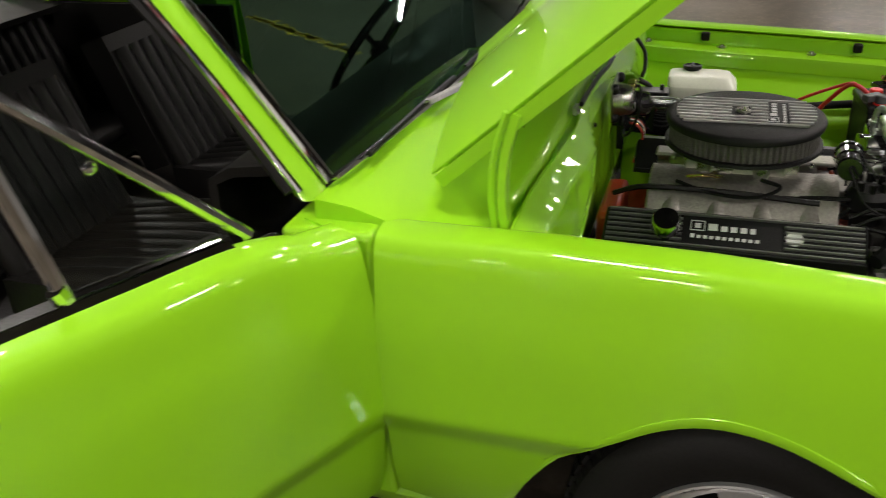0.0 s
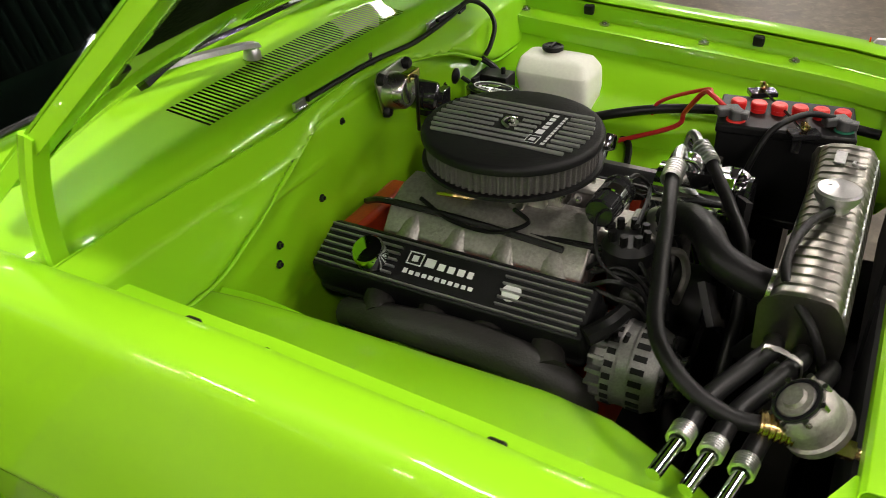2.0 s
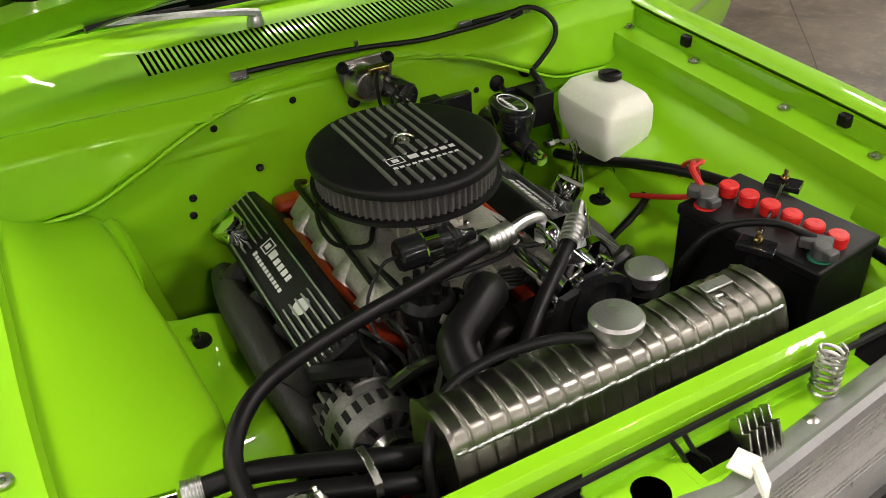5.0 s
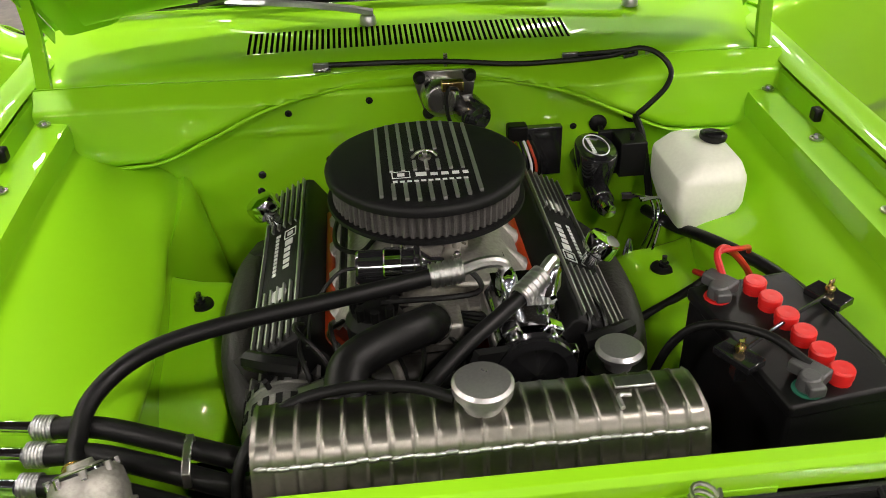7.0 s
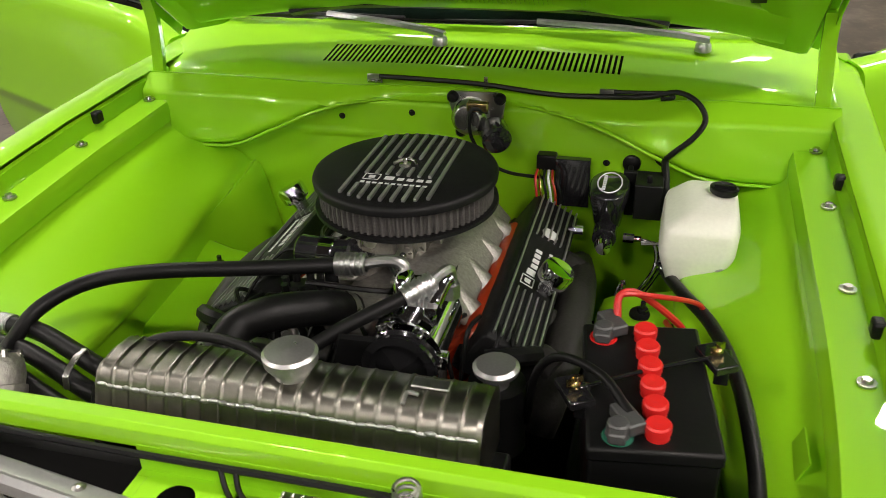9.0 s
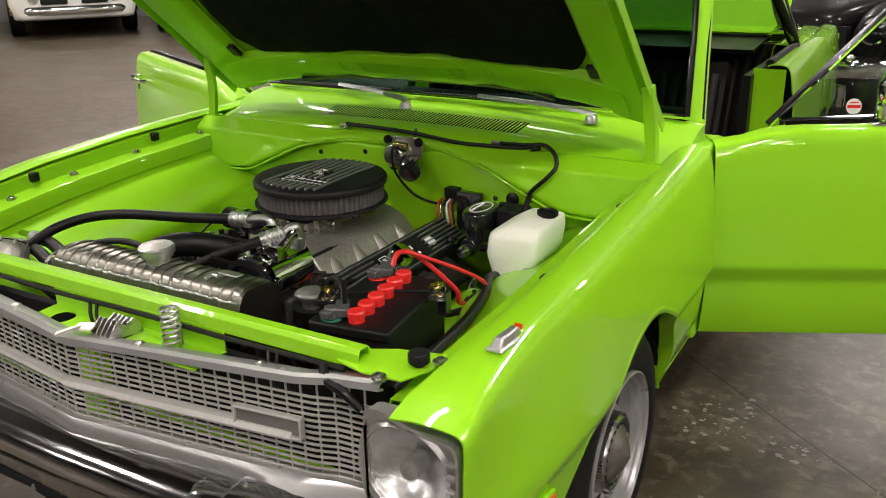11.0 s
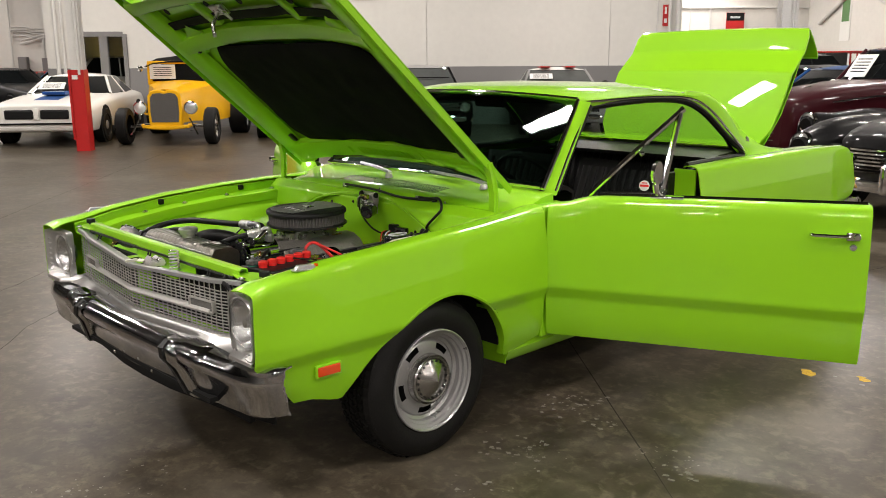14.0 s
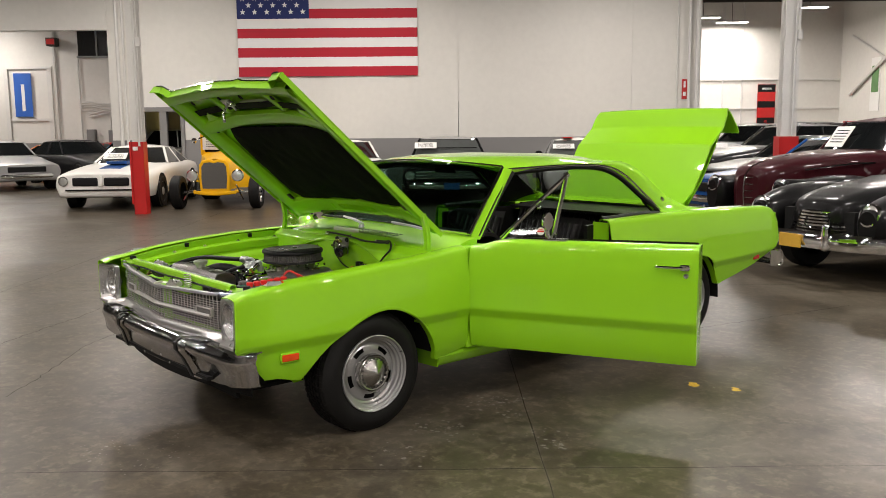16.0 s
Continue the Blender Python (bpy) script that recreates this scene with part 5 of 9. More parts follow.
# headlamps with bezels
for s in (1, -1):
    g = Geo()
    cx, cz, cy = 0.752, 0.655, -0.742
    lx, ly = 0.732, -0.713
    n = 56

    def sq(a, hx, hz, p):
        c, d = math.cos(a), math.sin(a)
        return hx * math.copysign(abs(c) ** (2 / p), c), hz * math.copysign(abs(d) ** (2 / p), d)

    # a rounded rectangle in front, running back to the round lamp
    rows = []
    for k in range(n):
        a = 2 * math.pi * k / n
        line = []
        for hx, hz, p, x, y in ((0.090, 0.100, 10, cx, cy + 0.05), (0.091, 0.102, 10, cx, cy), (0.090, 0.101, 10, cx, cy - 0.007), (0.0865, 0.0965, 10, cx, cy - 0.008), (0.0855, 0.094, 8, cx, cy), (0.0875, 0.090, 4, (cx + lx) / 2, ly - 0.012), (0.0855, 0.0865, 2.4, lx, ly - 0.004), (0.0835, 0.0835, 2, lx, ly - 0.010), (0.080, 0.080, 2, lx, ly - 0.006), (0.079, 0.079, 2, lx, ly + 0.01)):
            ox, oz = sq(a, hx, hz, p)
            front = cy - 0.008 + 0.030 * max(0.0, min(1.0, (0.80 - x - ox) / 0.11))
            line.append(Vector((s * (x + ox), max(y, front), cz + oz)))
        rows.append(line)
    g.grid(rows, wrap=True)
    g.slab([[Vector((s * x, cy + y + 0.07 * max(0, 0.70 - x) / 0.07, z)) for x in (0.60, 0.70, 0.80, 0.832)] for z, y in ((0.566, 0.008), (0.552, -0.010), (0.542, -0.012), (0.530, 0.01))], 0.004)
    bezel = part("headlamp_bezel", g, BEZEL, car, "silver headlamp bezel", smooth=40)
    g = Geo().lathe([(0.0, 0.05), (0.03, 0.045), (0.06, 0.025), (0.076, 0.0), (0.079, -0.004), (0.080, 0.002)], (s * lx, ly + 0.004, cz), (0, 1, 0), 36)
    lamp = part("headlamp", g, REFLECTOR, car, "round sealed headlamp")
    g = Geo().lathe([(0.0, -0.026), (0.03, -0.022), (0.06, -0.011), (0.077, 0.0), (0.078, 0.004)], (s * lx, ly + 0.002, cz), (0, 1, 0), 36)
    part("lamp_lens", g, LENS, lamp).visible_shadow = False
    g = Geo().lathe([(0.0, -0.012), (0.016, -0.01), (0.019, 0.0), (0.017, 0.03)], (s * lx, ly + 0.015, cz), (0, 1, 0), 20)
    part("lamp_bulb_cap", g, REFLECTOR, lamp)
    for k in range(6):
        g = Geo().box((s * (cx + 0.072), cy + 0.006, cz + 0.058 - 0.023 * k), (0.016, 0.010, 0.005))
        part("bezel_rib", g, BEZEL, bezel, bevel=0.001)
    # marker lamp on the fender
    g = Geo().box((s * 0.857, -0.478, 0.472), (0.012, 0.088, 0.034), Matrix.Rotation(radians(-s * 3), 3, "Z"))
    mk = part("front_marker_lamp", g, AMBER, car, "orange side marker lens", bevel=0.004)
    g = Geo().box((s * 0.854, -0.478, 0.472), (0.012, 0.10, 0.046), Matrix.Rotation(radians(-s * 3), 3, "Z"))
    part("marker_bezel", g, LIME, mk, bevel=0.004)
    # turn indicator on top of the fender
    g = Geo()
    c = Vector((s * 0.807, -0.522, 0.819))
    m = Matrix.Rotation(radians(-4), 3, "X")
    g.box(c, (0.022, 0.085, 0.018), m, 0.7)
    g.box(c + Vector((0, 0, -0.008)), (0.03, 0.095, 0.006), m)
    ti = part("fender_indicator", g, BEZEL, car, "chrome turn indicator on the fender top", bevel=0.004)
    g = Geo().box(c + Vector((0, 0.044, 0.0)), (0.014, 0.004, 0.01))
    part("indicator_lens", g, AMBER, ti)

# bumper
BUMPER_CHROME = material("worn_bumper_chrome", (0.50, 0.50, 0.505), 0.11, metal=1, var=0.12, scale=7, fine=0.12, rough_var=0.06, bump=0.04, bump_scale=24)


def bumper_y(x):
    return lerp_table([(0, -0.812), (0.30, -0.806), (0.50, -0.797), (0.54, -0.793), (0.565, -0.782), (0.75, -0.768), (0.80, -0.755), (0.84, -0.73), (0.858, -0.70), (0.866, -0.665)], x)


stations = sorted([0.872 * math.sin(math.pi / 2 * k / 26) for k in range(27)] + [0.395, 0.405, 0.545, 0.555, 0.565])
rows = []
for x in [-x for x in reversed(stations[1:])] + stations:
    a = abs(x)
    y = bumper_y(a)
    drop = 0.012 * (a / 0.87) ** 2 - 0.008 * (1 if 0.40 < a < 0.55 else 0)
    end = max(0.0, min(1.0, (a - 0.62) / 0.2))
    rows.append([Vector((x, y + dy * (1 - 0.72 * end if dy > 0.02 and (z > 0.52 or z < 0.47) else 1), z - drop + (0.04 * end if z < 0.42 else 0))) for dy, z in ((0.125, 0.536), (0.07, 0.534), (0.03, 0.529), (0.008, 0.512), (0.001, 0.498), (0.0, 0.486), (0.005, 0.476), (0.022, 0.458), (0.040, 0.41), (0.060, 0.352), (0.085, 0.342))])
g = Geo().slab(rows, 0.006)
bumper = part("front_bumper", g, BUMPER_CHROME, car, "chrome front bumper with two overriders", smooth=40)
for s in (1, -1):
    g = Geo()
    x0 = 0.385
    prof = [(0.05, 0.531), (0.02, 0.530), (-0.010, 0.510), (-0.012, 0.478), (0.010, 0.448), (0.030, 0.40), (0.05, 0.345)]
    lean = lambda z: 0.30 * (0.52 - z)
    g.slab([[Vector((s * (x0 + dx + lean(z)), bumper_y(x0) + y + q, z)) for y, z in prof] for dx, q in ((-0.05, 0.012), (-0.04, 0.0), (0.03, 0.0), (0.05, 0.012))], 0.006 * s)
    ov = part("overrider", g, BUMPER_CHROME, bumper, smooth=50)
    g = Geo()
    g.slab([[Vector((s * (x0 + dx + lean(z)), bumper_y(x0) + y - 0.005, z)) for y, z in prof[1:]] for dx in (-0.040, -0.012)], 0.006 * s)
    part("overrider_strip", g, RUBBER, bumper, "black rubber overrider strip")
    for x, z in ((0.06, 0.385), (0.16, 0.36), (0.60, 0.39)):
        part("bumper_bolt", Geo().ball((s * x, bumper_y(x) + 0.048, z), 0.008, 6), STEEL, bumper)
# Sheet behind the bumper, with the shade below it put into the colour.
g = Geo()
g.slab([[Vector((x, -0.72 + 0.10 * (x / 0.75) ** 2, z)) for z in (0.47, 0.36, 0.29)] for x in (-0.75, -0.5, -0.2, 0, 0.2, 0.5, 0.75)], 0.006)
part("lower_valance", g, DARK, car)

# radiator support: the painted bar and shelf behind the grille
g = Geo()
g.slab([[Vector((x, y, z)) for y, z in ((-0.606, 0.765), (-0.608, 0.788), (-0.612, 0.793), (-0.632, 0.794), (-0.637, 0.789), (-0.639, 0.765))] for x in (-0.60, -0.3, 0, 0.3, 0.60)], 0.003)
for s in (1, -1):
    # flat corner plates carrying the hood stops
    g.prism([(0.56, -0.60), (0.56, -0.645), (0.62, -0.66), (0.69, -0.655), (0.715, -0.60), (0.71, -0.545), (0.63, -0.565)], lambda a, b: (s * a, b, 0.776), lambda a, b: (s * a, b, 0.771))
support = part("radiator_support", g, LIME_IN, car, "lime radiator support bar", bevel=0.0015)
# shelf panel between support and grille, with openings
g = Geo()
for x0, x1 in ((-0.150, -0.134), (-0.026, -0.012), (0.105, 0.31)):
    g.box(((x0 + x1) / 2, -0.68, 0.728), (x1 - x0, 0.07, 0.004))
for y in (-0.647, -0.712):
    g.box((0.08, y, 0.728), (0.46, 0.016, 0.005))
g.slab([[Vector((x, -0.640, z)) for z in (0.770, 0.728)] for x in (-0.15, 0.08, 0.31)], 0.003)
for cx, r in ((-0.08, 0.024),):
    pts = []
    for k in range(28):
        a = 2 * math.pi * k / 28
        c, d = math.cos(a), math.sin(a)
        q = max(abs(c), abs(d))
        pts.append([Vector((cx + r * c, -0.682 + r * d, 0.731)), Vector((cx + 0.055 * c / q, -0.682 + 0.032 * d / q, 0.731)), Vector((cx + 0.055 * c / q, -0.682 + 0.032 * d / q, 0.726))])
    g.grid(pts, wrap=True)
part("upper_panel", g, LIME_IN, support, bevel=0.001, smooth=30)
g = Geo()
g.box((0.0, -0.655, 0.56), (1.30, 0.004, 0.02))
g.box((0.02, -0.70, 0.62), (0.05, 0.03, 0.20))
part("centre_brace", g, LIME_IN, support)

# ---------- wheels ----------
CAP = material("worn_chrome_cap", (0.42, 0.41, 0.39), 0.24, metal=1, var=0.1, scale=18, fine=0.12, bump=0.06, bump_scale=60)


def make_wheel(x, y, s, r=0.308, w=0.215):
    """One wheel: ribbed tyre, steel rally rim with slots, trim ring and pierced cap."""
    c = Vector((x, y, r - 0.011))
    ax = (s, 0, 0)
    out = w / 2
    prof = [(0.191, -out + 0.02), (0.205, -out), (0.24, -out - 0.006), (r - 0.035, -out + 0.004), (r - 0.012, -out + 0.022), (r - 0.003, -out + 0.045)]
    for k in range(5):
        a = -out + 0.045 + (w - 0.09) * k / 5
        b = a + (w - 0.09) / 5
        prof += [(r - 0.0005, a + 0.003), (r, (a + b) / 2), (r - 0.0005, b - 0.006), (r - 0.010, b - 0.005), (r - 0.010, b)]
    prof += [(r - 0.003, out - 0.045), (r - 0.010, out - 0.022), (r - 0.030, out - 0.004), (r - 0.050, out + 0.004), (0.243, out + 0.008), (0.216, out + 0.006), (0.199, out - 0.001), (0.186, out - 0.02)]
    body = Geo().lathe(prof, c, ax, 72)
    for p in body.v:
        p.z = max(p.z, 0.0)
    tyre = part("wheel", body, TYRE, car, "black tyre on a silver slotted rally wheel", smooth=30)
    # shoulder sipes
    g = Geo()
    for k in range(60):
        a = 2 * math.pi * k / 60
        d = Vector((0, math.cos(a), math.sin(a)))
        t = Vector((0, -math.sin(a), math.cos(a)))
        m = Matrix((Vector((1, 0, 0)), t, d)).transposed()
        g.box(c + d * (r - 0.0125) + Vector((s * (out - 0.032), 0, 0)), (0.026, 0.014, 0.012), m @ Matrix.Rotation(0.55 * s, 3, "Y"))
    for q in range(5):
        a0 = -out + 0.045 + (w - 0.09) * (q + 0.5) / 5
        for k in range(64):
            a = 2 * math.pi * (k + 0.5 * (q % 2)) / 64
            d = Vector((0, math.cos(a), math.sin(a)))
            t = Vector((0, -math.sin(a), math.cos(a)))
            m = Matrix((Vector((1, 0, 0)), t, d)).transposed()
            g.box(c + d * (r - 0.0005) + Vector((s * a0, 0, 0)), ((w - 0.09) / 5 - 0.008, 0.020, 0.010), m @ Matrix.Rotation(0.25 * s * (-1) ** q, 3, "Z"))
    for p in g.v:
        p.z = max(p.z, -0.001)
    part("tyre_tread", g, TYRE, tyre, smooth=0)
    # rim barrel and trim ring
    g = Geo().lathe([(0.1970, out - 0.01), (0.1965, out + 0.006), (0.1924, out + 0.008), (0.1870, out + 0.003), (0.1852, out - 0.006), (0.1751, out - 0.010), (0.1733, out - 0.022), (0.1642, out - 0.026), (0.1623, out - 0.044), (0.1514, out - 0.050), (0.1477, out - 0.062)], c, ax, 64)
    rim = part("rim", g, SILVER, tyre, "silver painted rim with stepped trim ring", smooth=24)
    # disc with five slots
    g = Geo()
    n = 100
    rad = [(0.1550, out - 0.060), (0.1441, out - 0.048), (0.1368, out - 0.044), (0.1149, out - 0.040), (0.1067, out - 0.040), (0.0866, out - 0.046), (0.0182, out - 0.046)]
    rows = []
    xx, yy, zz = frame_of(ax)
    for k in range(n):
        a = 2 * math.pi * k / n
        rows.append([c + zz * h + (xx * math.cos(a) + yy * math.sin(a)) * q for q, h in rad])
    disc = Geo().grid(rows, wrap=True)
    m = len(rad) - 1
    disc.f = [q for i, q in enumerate(disc.f) if not (i % m == 2 and (i // m) % 20 < 8)]
    part("rim_disc", disc, SILVER, rim, smooth=50)
    part("rim_back", Geo().lathe([(0.1505, out - 0.085), (0.0182, out - 0.085)], c, ax, 40), DARK, rim)
    # cap: ribbed rim, flat ring with holes, and a low cone
    g = Geo().lathe([(0.0912, out - 0.046), (0.0902, out - 0.012), (0.0858, out - 0.004), (0.0802, out - 0.006), (0.0766, out - 0.010), (0.0602, out - 0.002), (0.0547, out + 0.002), (0.0273, out + 0.016), (0.0000, out + 0.026)], c, ax, 60)
    cap = part("hub_cap", g, CAP, rim, "chrome hub cap with a pierced ring", smooth=22)
    g = Geo()
    h = Geo()
    for k in range(20):
        a = 2 * math.pi * k / 20
        d = xx * math.cos(a) + yy * math.sin(a)
        g.lathe([(0.0, 0.0008), (0.0052, 0.0008), (0.0053, -0.002)], c + d * 0.0711 + zz * (out - 0.0055), zz + d * -0.3, 8)
    part("cap_holes", g, DARK, cap, smooth=0)
    for k in range(72):
        a = 2 * math.pi * k / 72
        d = xx * math.cos(a) + yy * math.sin(a)
        h.cyl(c + d * 0.0941 + zz * (out - 0.04), c + d * 0.0931 + zz * (out - 0.010), 0.0028, 5)
    part("cap_knurl", h, CAP, cap)
    return tyre


for s in (1, -1):
    make_wheel(s * 0.730, 0.015, s)
    make_wheel(s * 0.69, 2.83, s, 0.312, 0.225)

# ---------- cabin ----------
g = Geo().box((0, 1.65, 0.27), (1.40, 2.3, 0.03))
part("cabin_floor", g, VINYL, car, "black cabin carpet")
part("toe_board", Geo().box((0, 0.60, 0.50), (1.45, 0.03, 0.5)), VINYL, car)
part("rear_bulkhead", Geo().box((0, 2.62, 0.62), (1.42, 0.03, 0.62)), VINYL, car)
for s in (1, -1):
    part("side_trim", Geo().box((s * 0.70, 2.2, 0.60), (0.03, 0.80, 0.60)), VINYL, car)
g = Geo().slab([[Vector((-0.70 + 1.40 * k / 14, y, z)) for y, z in ((0.705, 0.905), (0.80, 0.925), (0.88, 0.93), (0.98, 0.918), (1.03, 0.89), (1.035, 0.80), (1.00, 0.70), (0.94, 0.66))] for k in range(15)], 0.02)
part("dashboard", g, VINYL, car, "black padded dashboard", smooth=50)
g = Geo().slab([[Vector((-0.57 + 1.14 * k / 10, y, z)) for y, z in ((1.22, 1.268), (1.6, 1.296), (2.2, 1.25))] for k in range(11)], 0.006)
part("headliner", g, VINYL, car, smooth=60)
g = Geo().slab([[Vector((u * 0.60, y, z)) for y, z in ((2.42, 0.92), (2.62, 0.935), (2.80, 0.94))] for u in (-1, 0, 1)], 0.02)
part("parcel_shelf", g, VINYL, car)
for s in (1, -1):
    g = Geo()
    pleats = []
    # pleated cushion and back
    for k in range(9):
        x = s * 0.36 - 0.20 + 0.05 * k
        pleats.append(Geo().tube([(x, 1.22, 0.50), (x, 1.30, 0.545), (x, 1.55, 0.525), (x, 1.70, 0.50)], 0.034, 8, per=3))
        pleats.append(Geo().tube([(x, 1.72, 0.52), (x, 1.78, 0.66), (x, 1.84, 0.80), (x, 1.875, 0.885)], 0.032, 8, per=3))
    g.box((s * 0.36, 1.47, 0.45), (0.50, 0.52, 0.16))
    g.box((s * 0.36, 1.855, 0.72), (0.50, 0.09, 0.42), Matrix.Rotation(radians(-20), 3, "X"))
    seat = part("front_seat", g, VINYL, car, "black pleated vinyl front seat", smooth=60)
    for q in pleats:
        part("pleat", q, VINYL, seat, smooth=60)
bench = part("rear_seat", Geo().box((0, 2.35, 0.46), (1.25, 0.42, 0.12)), VINYL, car, "black pleated vinyl rear bench", bevel=0.03)
for k in range(24):
    x = -0.60 + 1.20 * k / 23
    part("pleat", Geo().tube([(x, 2.46, 0.50), (x, 2.52, 0.68), (x, 2.58, 0.84), (x, 2.61, 0.90)], 0.036, 8, per=3), VINYL, bench, smooth=60)
g = Geo()
c, ax = Vector((0.36, 1.13, 0.87)), Vector((0, 0.82, 0.57))
x1, y1, z1 = frame_of(ax)
g.tube([c + (x1 * math.cos(2 * math.pi * k / 40) + y1 * math.sin(2 * math.pi * k / 40)) * 0.19 for k in range(41)], 0.012, 8, raw=True)
for k in range(3):
    a = math.pi / 2 + 2 * math.pi * k / 3
    g.tube([c - z1 * 0.03, c + (x1 * math.cos(a) + y1 * math.sin(a)) * 0.19], 0.01, 6, raw=True)
g.cyl(c - z1 * 0.2, c - z1 * 0.01, 0.025)
part("steering_wheel", g, BLACK_GLOSS, car)
g = Geo().box((0, 1.22, 1.262), (0.20, 0.014, 0.055), Matrix.Rotation(radians(12), 3, "X"))
part("rear_view_mirror", g, BLACK, car, bevel=0.006)

# wipers: flat arms from their pivots to blades along the foot of the glass
for x0, y0, x1_, y1_, xe in ((-0.088, 0.606, -0.40, 0.688, -0.66), (0.508, 0.638, 0.13, 0.676, -0.10)):
    g = Geo()
    g.lathe([(0.0, 0.022), (0.012, 0.021), (0.017, 0.014), (0.019, 0.0)], (x0, y0, 0.921), (0, -0.1, 1), 16)
    a, b = Vector((x0 + 0.012, y0 - 0.003, 0.944)), Vector((x1_, y1_, 0.962))
    path = [a, a.lerp(b, 0.12) + Vector((0, 0, 0.004)), a.lerp(b, 0.45) + Vector((0, 0, 0.006)), b]
    g.slab([[p + Vector((0, -w, -0.004)), p + Vector((0, -w * 0.6, 0.003)), p + Vector((0, w * 0.6, 0.004)), p + Vector((0, w, -0.002))] for p, w in zip(path, (0.013, 0.012, 0.009, 0.005))], 0.003)
    wip = part("wiper_arm", g, ALU, car, "silver wiper arm")
    g = Geo().tube([(x1_ + 0.20, y1_ + 0.006, 0.955), (x1_, y1_ + 0.010, 0.957), (xe, y1_ + 0.022, 0.950)], 0.006, 6)
    part("wiper_blade", g, RUBBER, wip)
# ---------- engine bay ----------
EX = -0.017
# block, heads and sump
g = Geo()
g.box((EX, 0.07, 0.42), (0.36, 0.56, 0.30))
for s in (1, -1):
    g.box((EX + s * 0.19, 0.05, 0.575), (0.14, 0.42, 0.10), Matrix.Rotation(radians(s * 45), 3, "Y"))
g.box((EX - 0.06, 0.345, 0.60), (0.22, 0.05, 0.09))
part("engine_block", g, ORANGE, car, "orange painted engine block and heads", bevel=0.012)
g = Geo()
g.cyl((EX, -0.27, 0.44), (EX, -0.33, 0.44), 0.085, 24)
g.cyl((EX, -0.27, 0.56), (EX, -0.335, 0.56), 0.07, 24)
g.box((0, -0.36, 0.33), (0.6, 0.02, 0.10))
part("crank_pulley", g, BLACK, car)
part("timing_cover", Geo().box((EX, -0.235, 0.52), (0.30, 0.06, 0.26)), HEADER, car, bevel=0.012)
g = Geo()
for k in range(5):
    a = 2 * math.pi * k / 5
    g.box((EX + 0.11 * math.cos(a), -0.355, 0.56 + 0.11 * math.sin(a)), (0.20, 0.012, 0.075), Matrix.Rotation(-a, 3, "Y") @ Matrix.Rotation(radians(25), 3, "X"))
g.cyl((EX, -0.335, 0.56), (EX, -0.37, 0.56), 0.045, 20)
part("cooling_fan", g, BLACK, car)
# Near-black sheets added under the engine and nose to give the shade below.
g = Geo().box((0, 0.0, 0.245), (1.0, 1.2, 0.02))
part("under_shade_sheet", g, DARK, car)
part("front_shade_sheet", Geo().box((0, -0.665, 0.365), (1.16, 0.20, 0.016)), DARK, car)

# intake manifold with runners
runners = []
g = Geo()
g.box((EX, 0.06, 0.645), (0.24, 0.40, 0.06))
for s in (1, -1):
    for k in range(4):
        y = -0.09 + 0.10 * k
        runners.append(Geo().tube([(EX + s * 0.03, 0.02 + 0.03 * k, 0.688), (EX + s * 0.09, y * 0.85 + 0.01, 0.684), (EX + s * 0.155, y, 0.634)], 0.035, 12))
for s in (1, -1):
    g.slab([[Vector((EX + s * x, y + 0.02 * (1 if y > 0 else -1) * (x - 0.03), z)) for x, z in ((0.03, 0.716), (0.085, 0.713), (0.124, 0.695), (0.160, 0.650))] for y in (-0.14, -0.11, 0.0, 0.13, 0.23, 0.26)], 0.01 * s)
g.box((EX, 0.065, 0.705), (0.15, 0.17, 0.03))
g.box((EX, -0.15, 0.66), (0.10, 0.10, 0.07))
manifold = part("intake_manifold", g, CAST, car, "cast aluminium intake manifold", bevel=0.008, smooth=60)
for q in runners:
    part("runner", q, CAST, manifold, smooth=60)
# carburettor
g = Geo()
g.box((EX, 0.065, 0.74), (0.13, 0.19, 0.045))
g.box((EX, -0.035, 0.735), (0.10, 0.045, 0.04))
g.box((EX, 0.165, 0.735), (0.10, 0.045, 0.04))
for s in (1, -1):
    g.cyl((EX + s * 0.06, 0.02, 0.735), (EX + s * 0.085, 0.02, 0.735), 0.018, 12)
    g.cyl((EX + s * 0.06, 0.12, 0.73), (EX + s * 0.08, 0.12, 0.73), 0.012, 10)
    for y in (-0.05, -0.02, 0.15, 0.18):
        g.cyl((EX + s * 0.04, y - (0.03 if y < 0 else -0.03), 0.745), (EX + s * 0.04, y - (0.04 if y < 0 else -0.04), 0.745), 0.007, 6)
carb = part("carburettor", g, STEEL, car, "bright four-barrel carburettor", bevel=0.003)
g = Geo()
for k in range(10):
    a = Vector((EX + 0.075, -0.02 + 0.006 * k, 0.715))
    g.lathe([(0.006, 0), (0.0072, 0.001), (0.006, 0.002)], a, (0, 1, 0), 10)
part("throttle_spring", g, BRASS, carb)
g = Geo().tube([(EX - 0.08, 0.10, 0.72), (EX - 0.10, 0.14, 0.73), (EX - 0.09, 0.18, 0.72)], 0.004, 6)
part("throttle_linkage", g, BRASS, carb)
part("throttle_bracket", Geo().box((EX + 0.08, 0.17, 0.70), (0.008, 0.05, 0.06)), BRASS, carb, bevel=0.002)

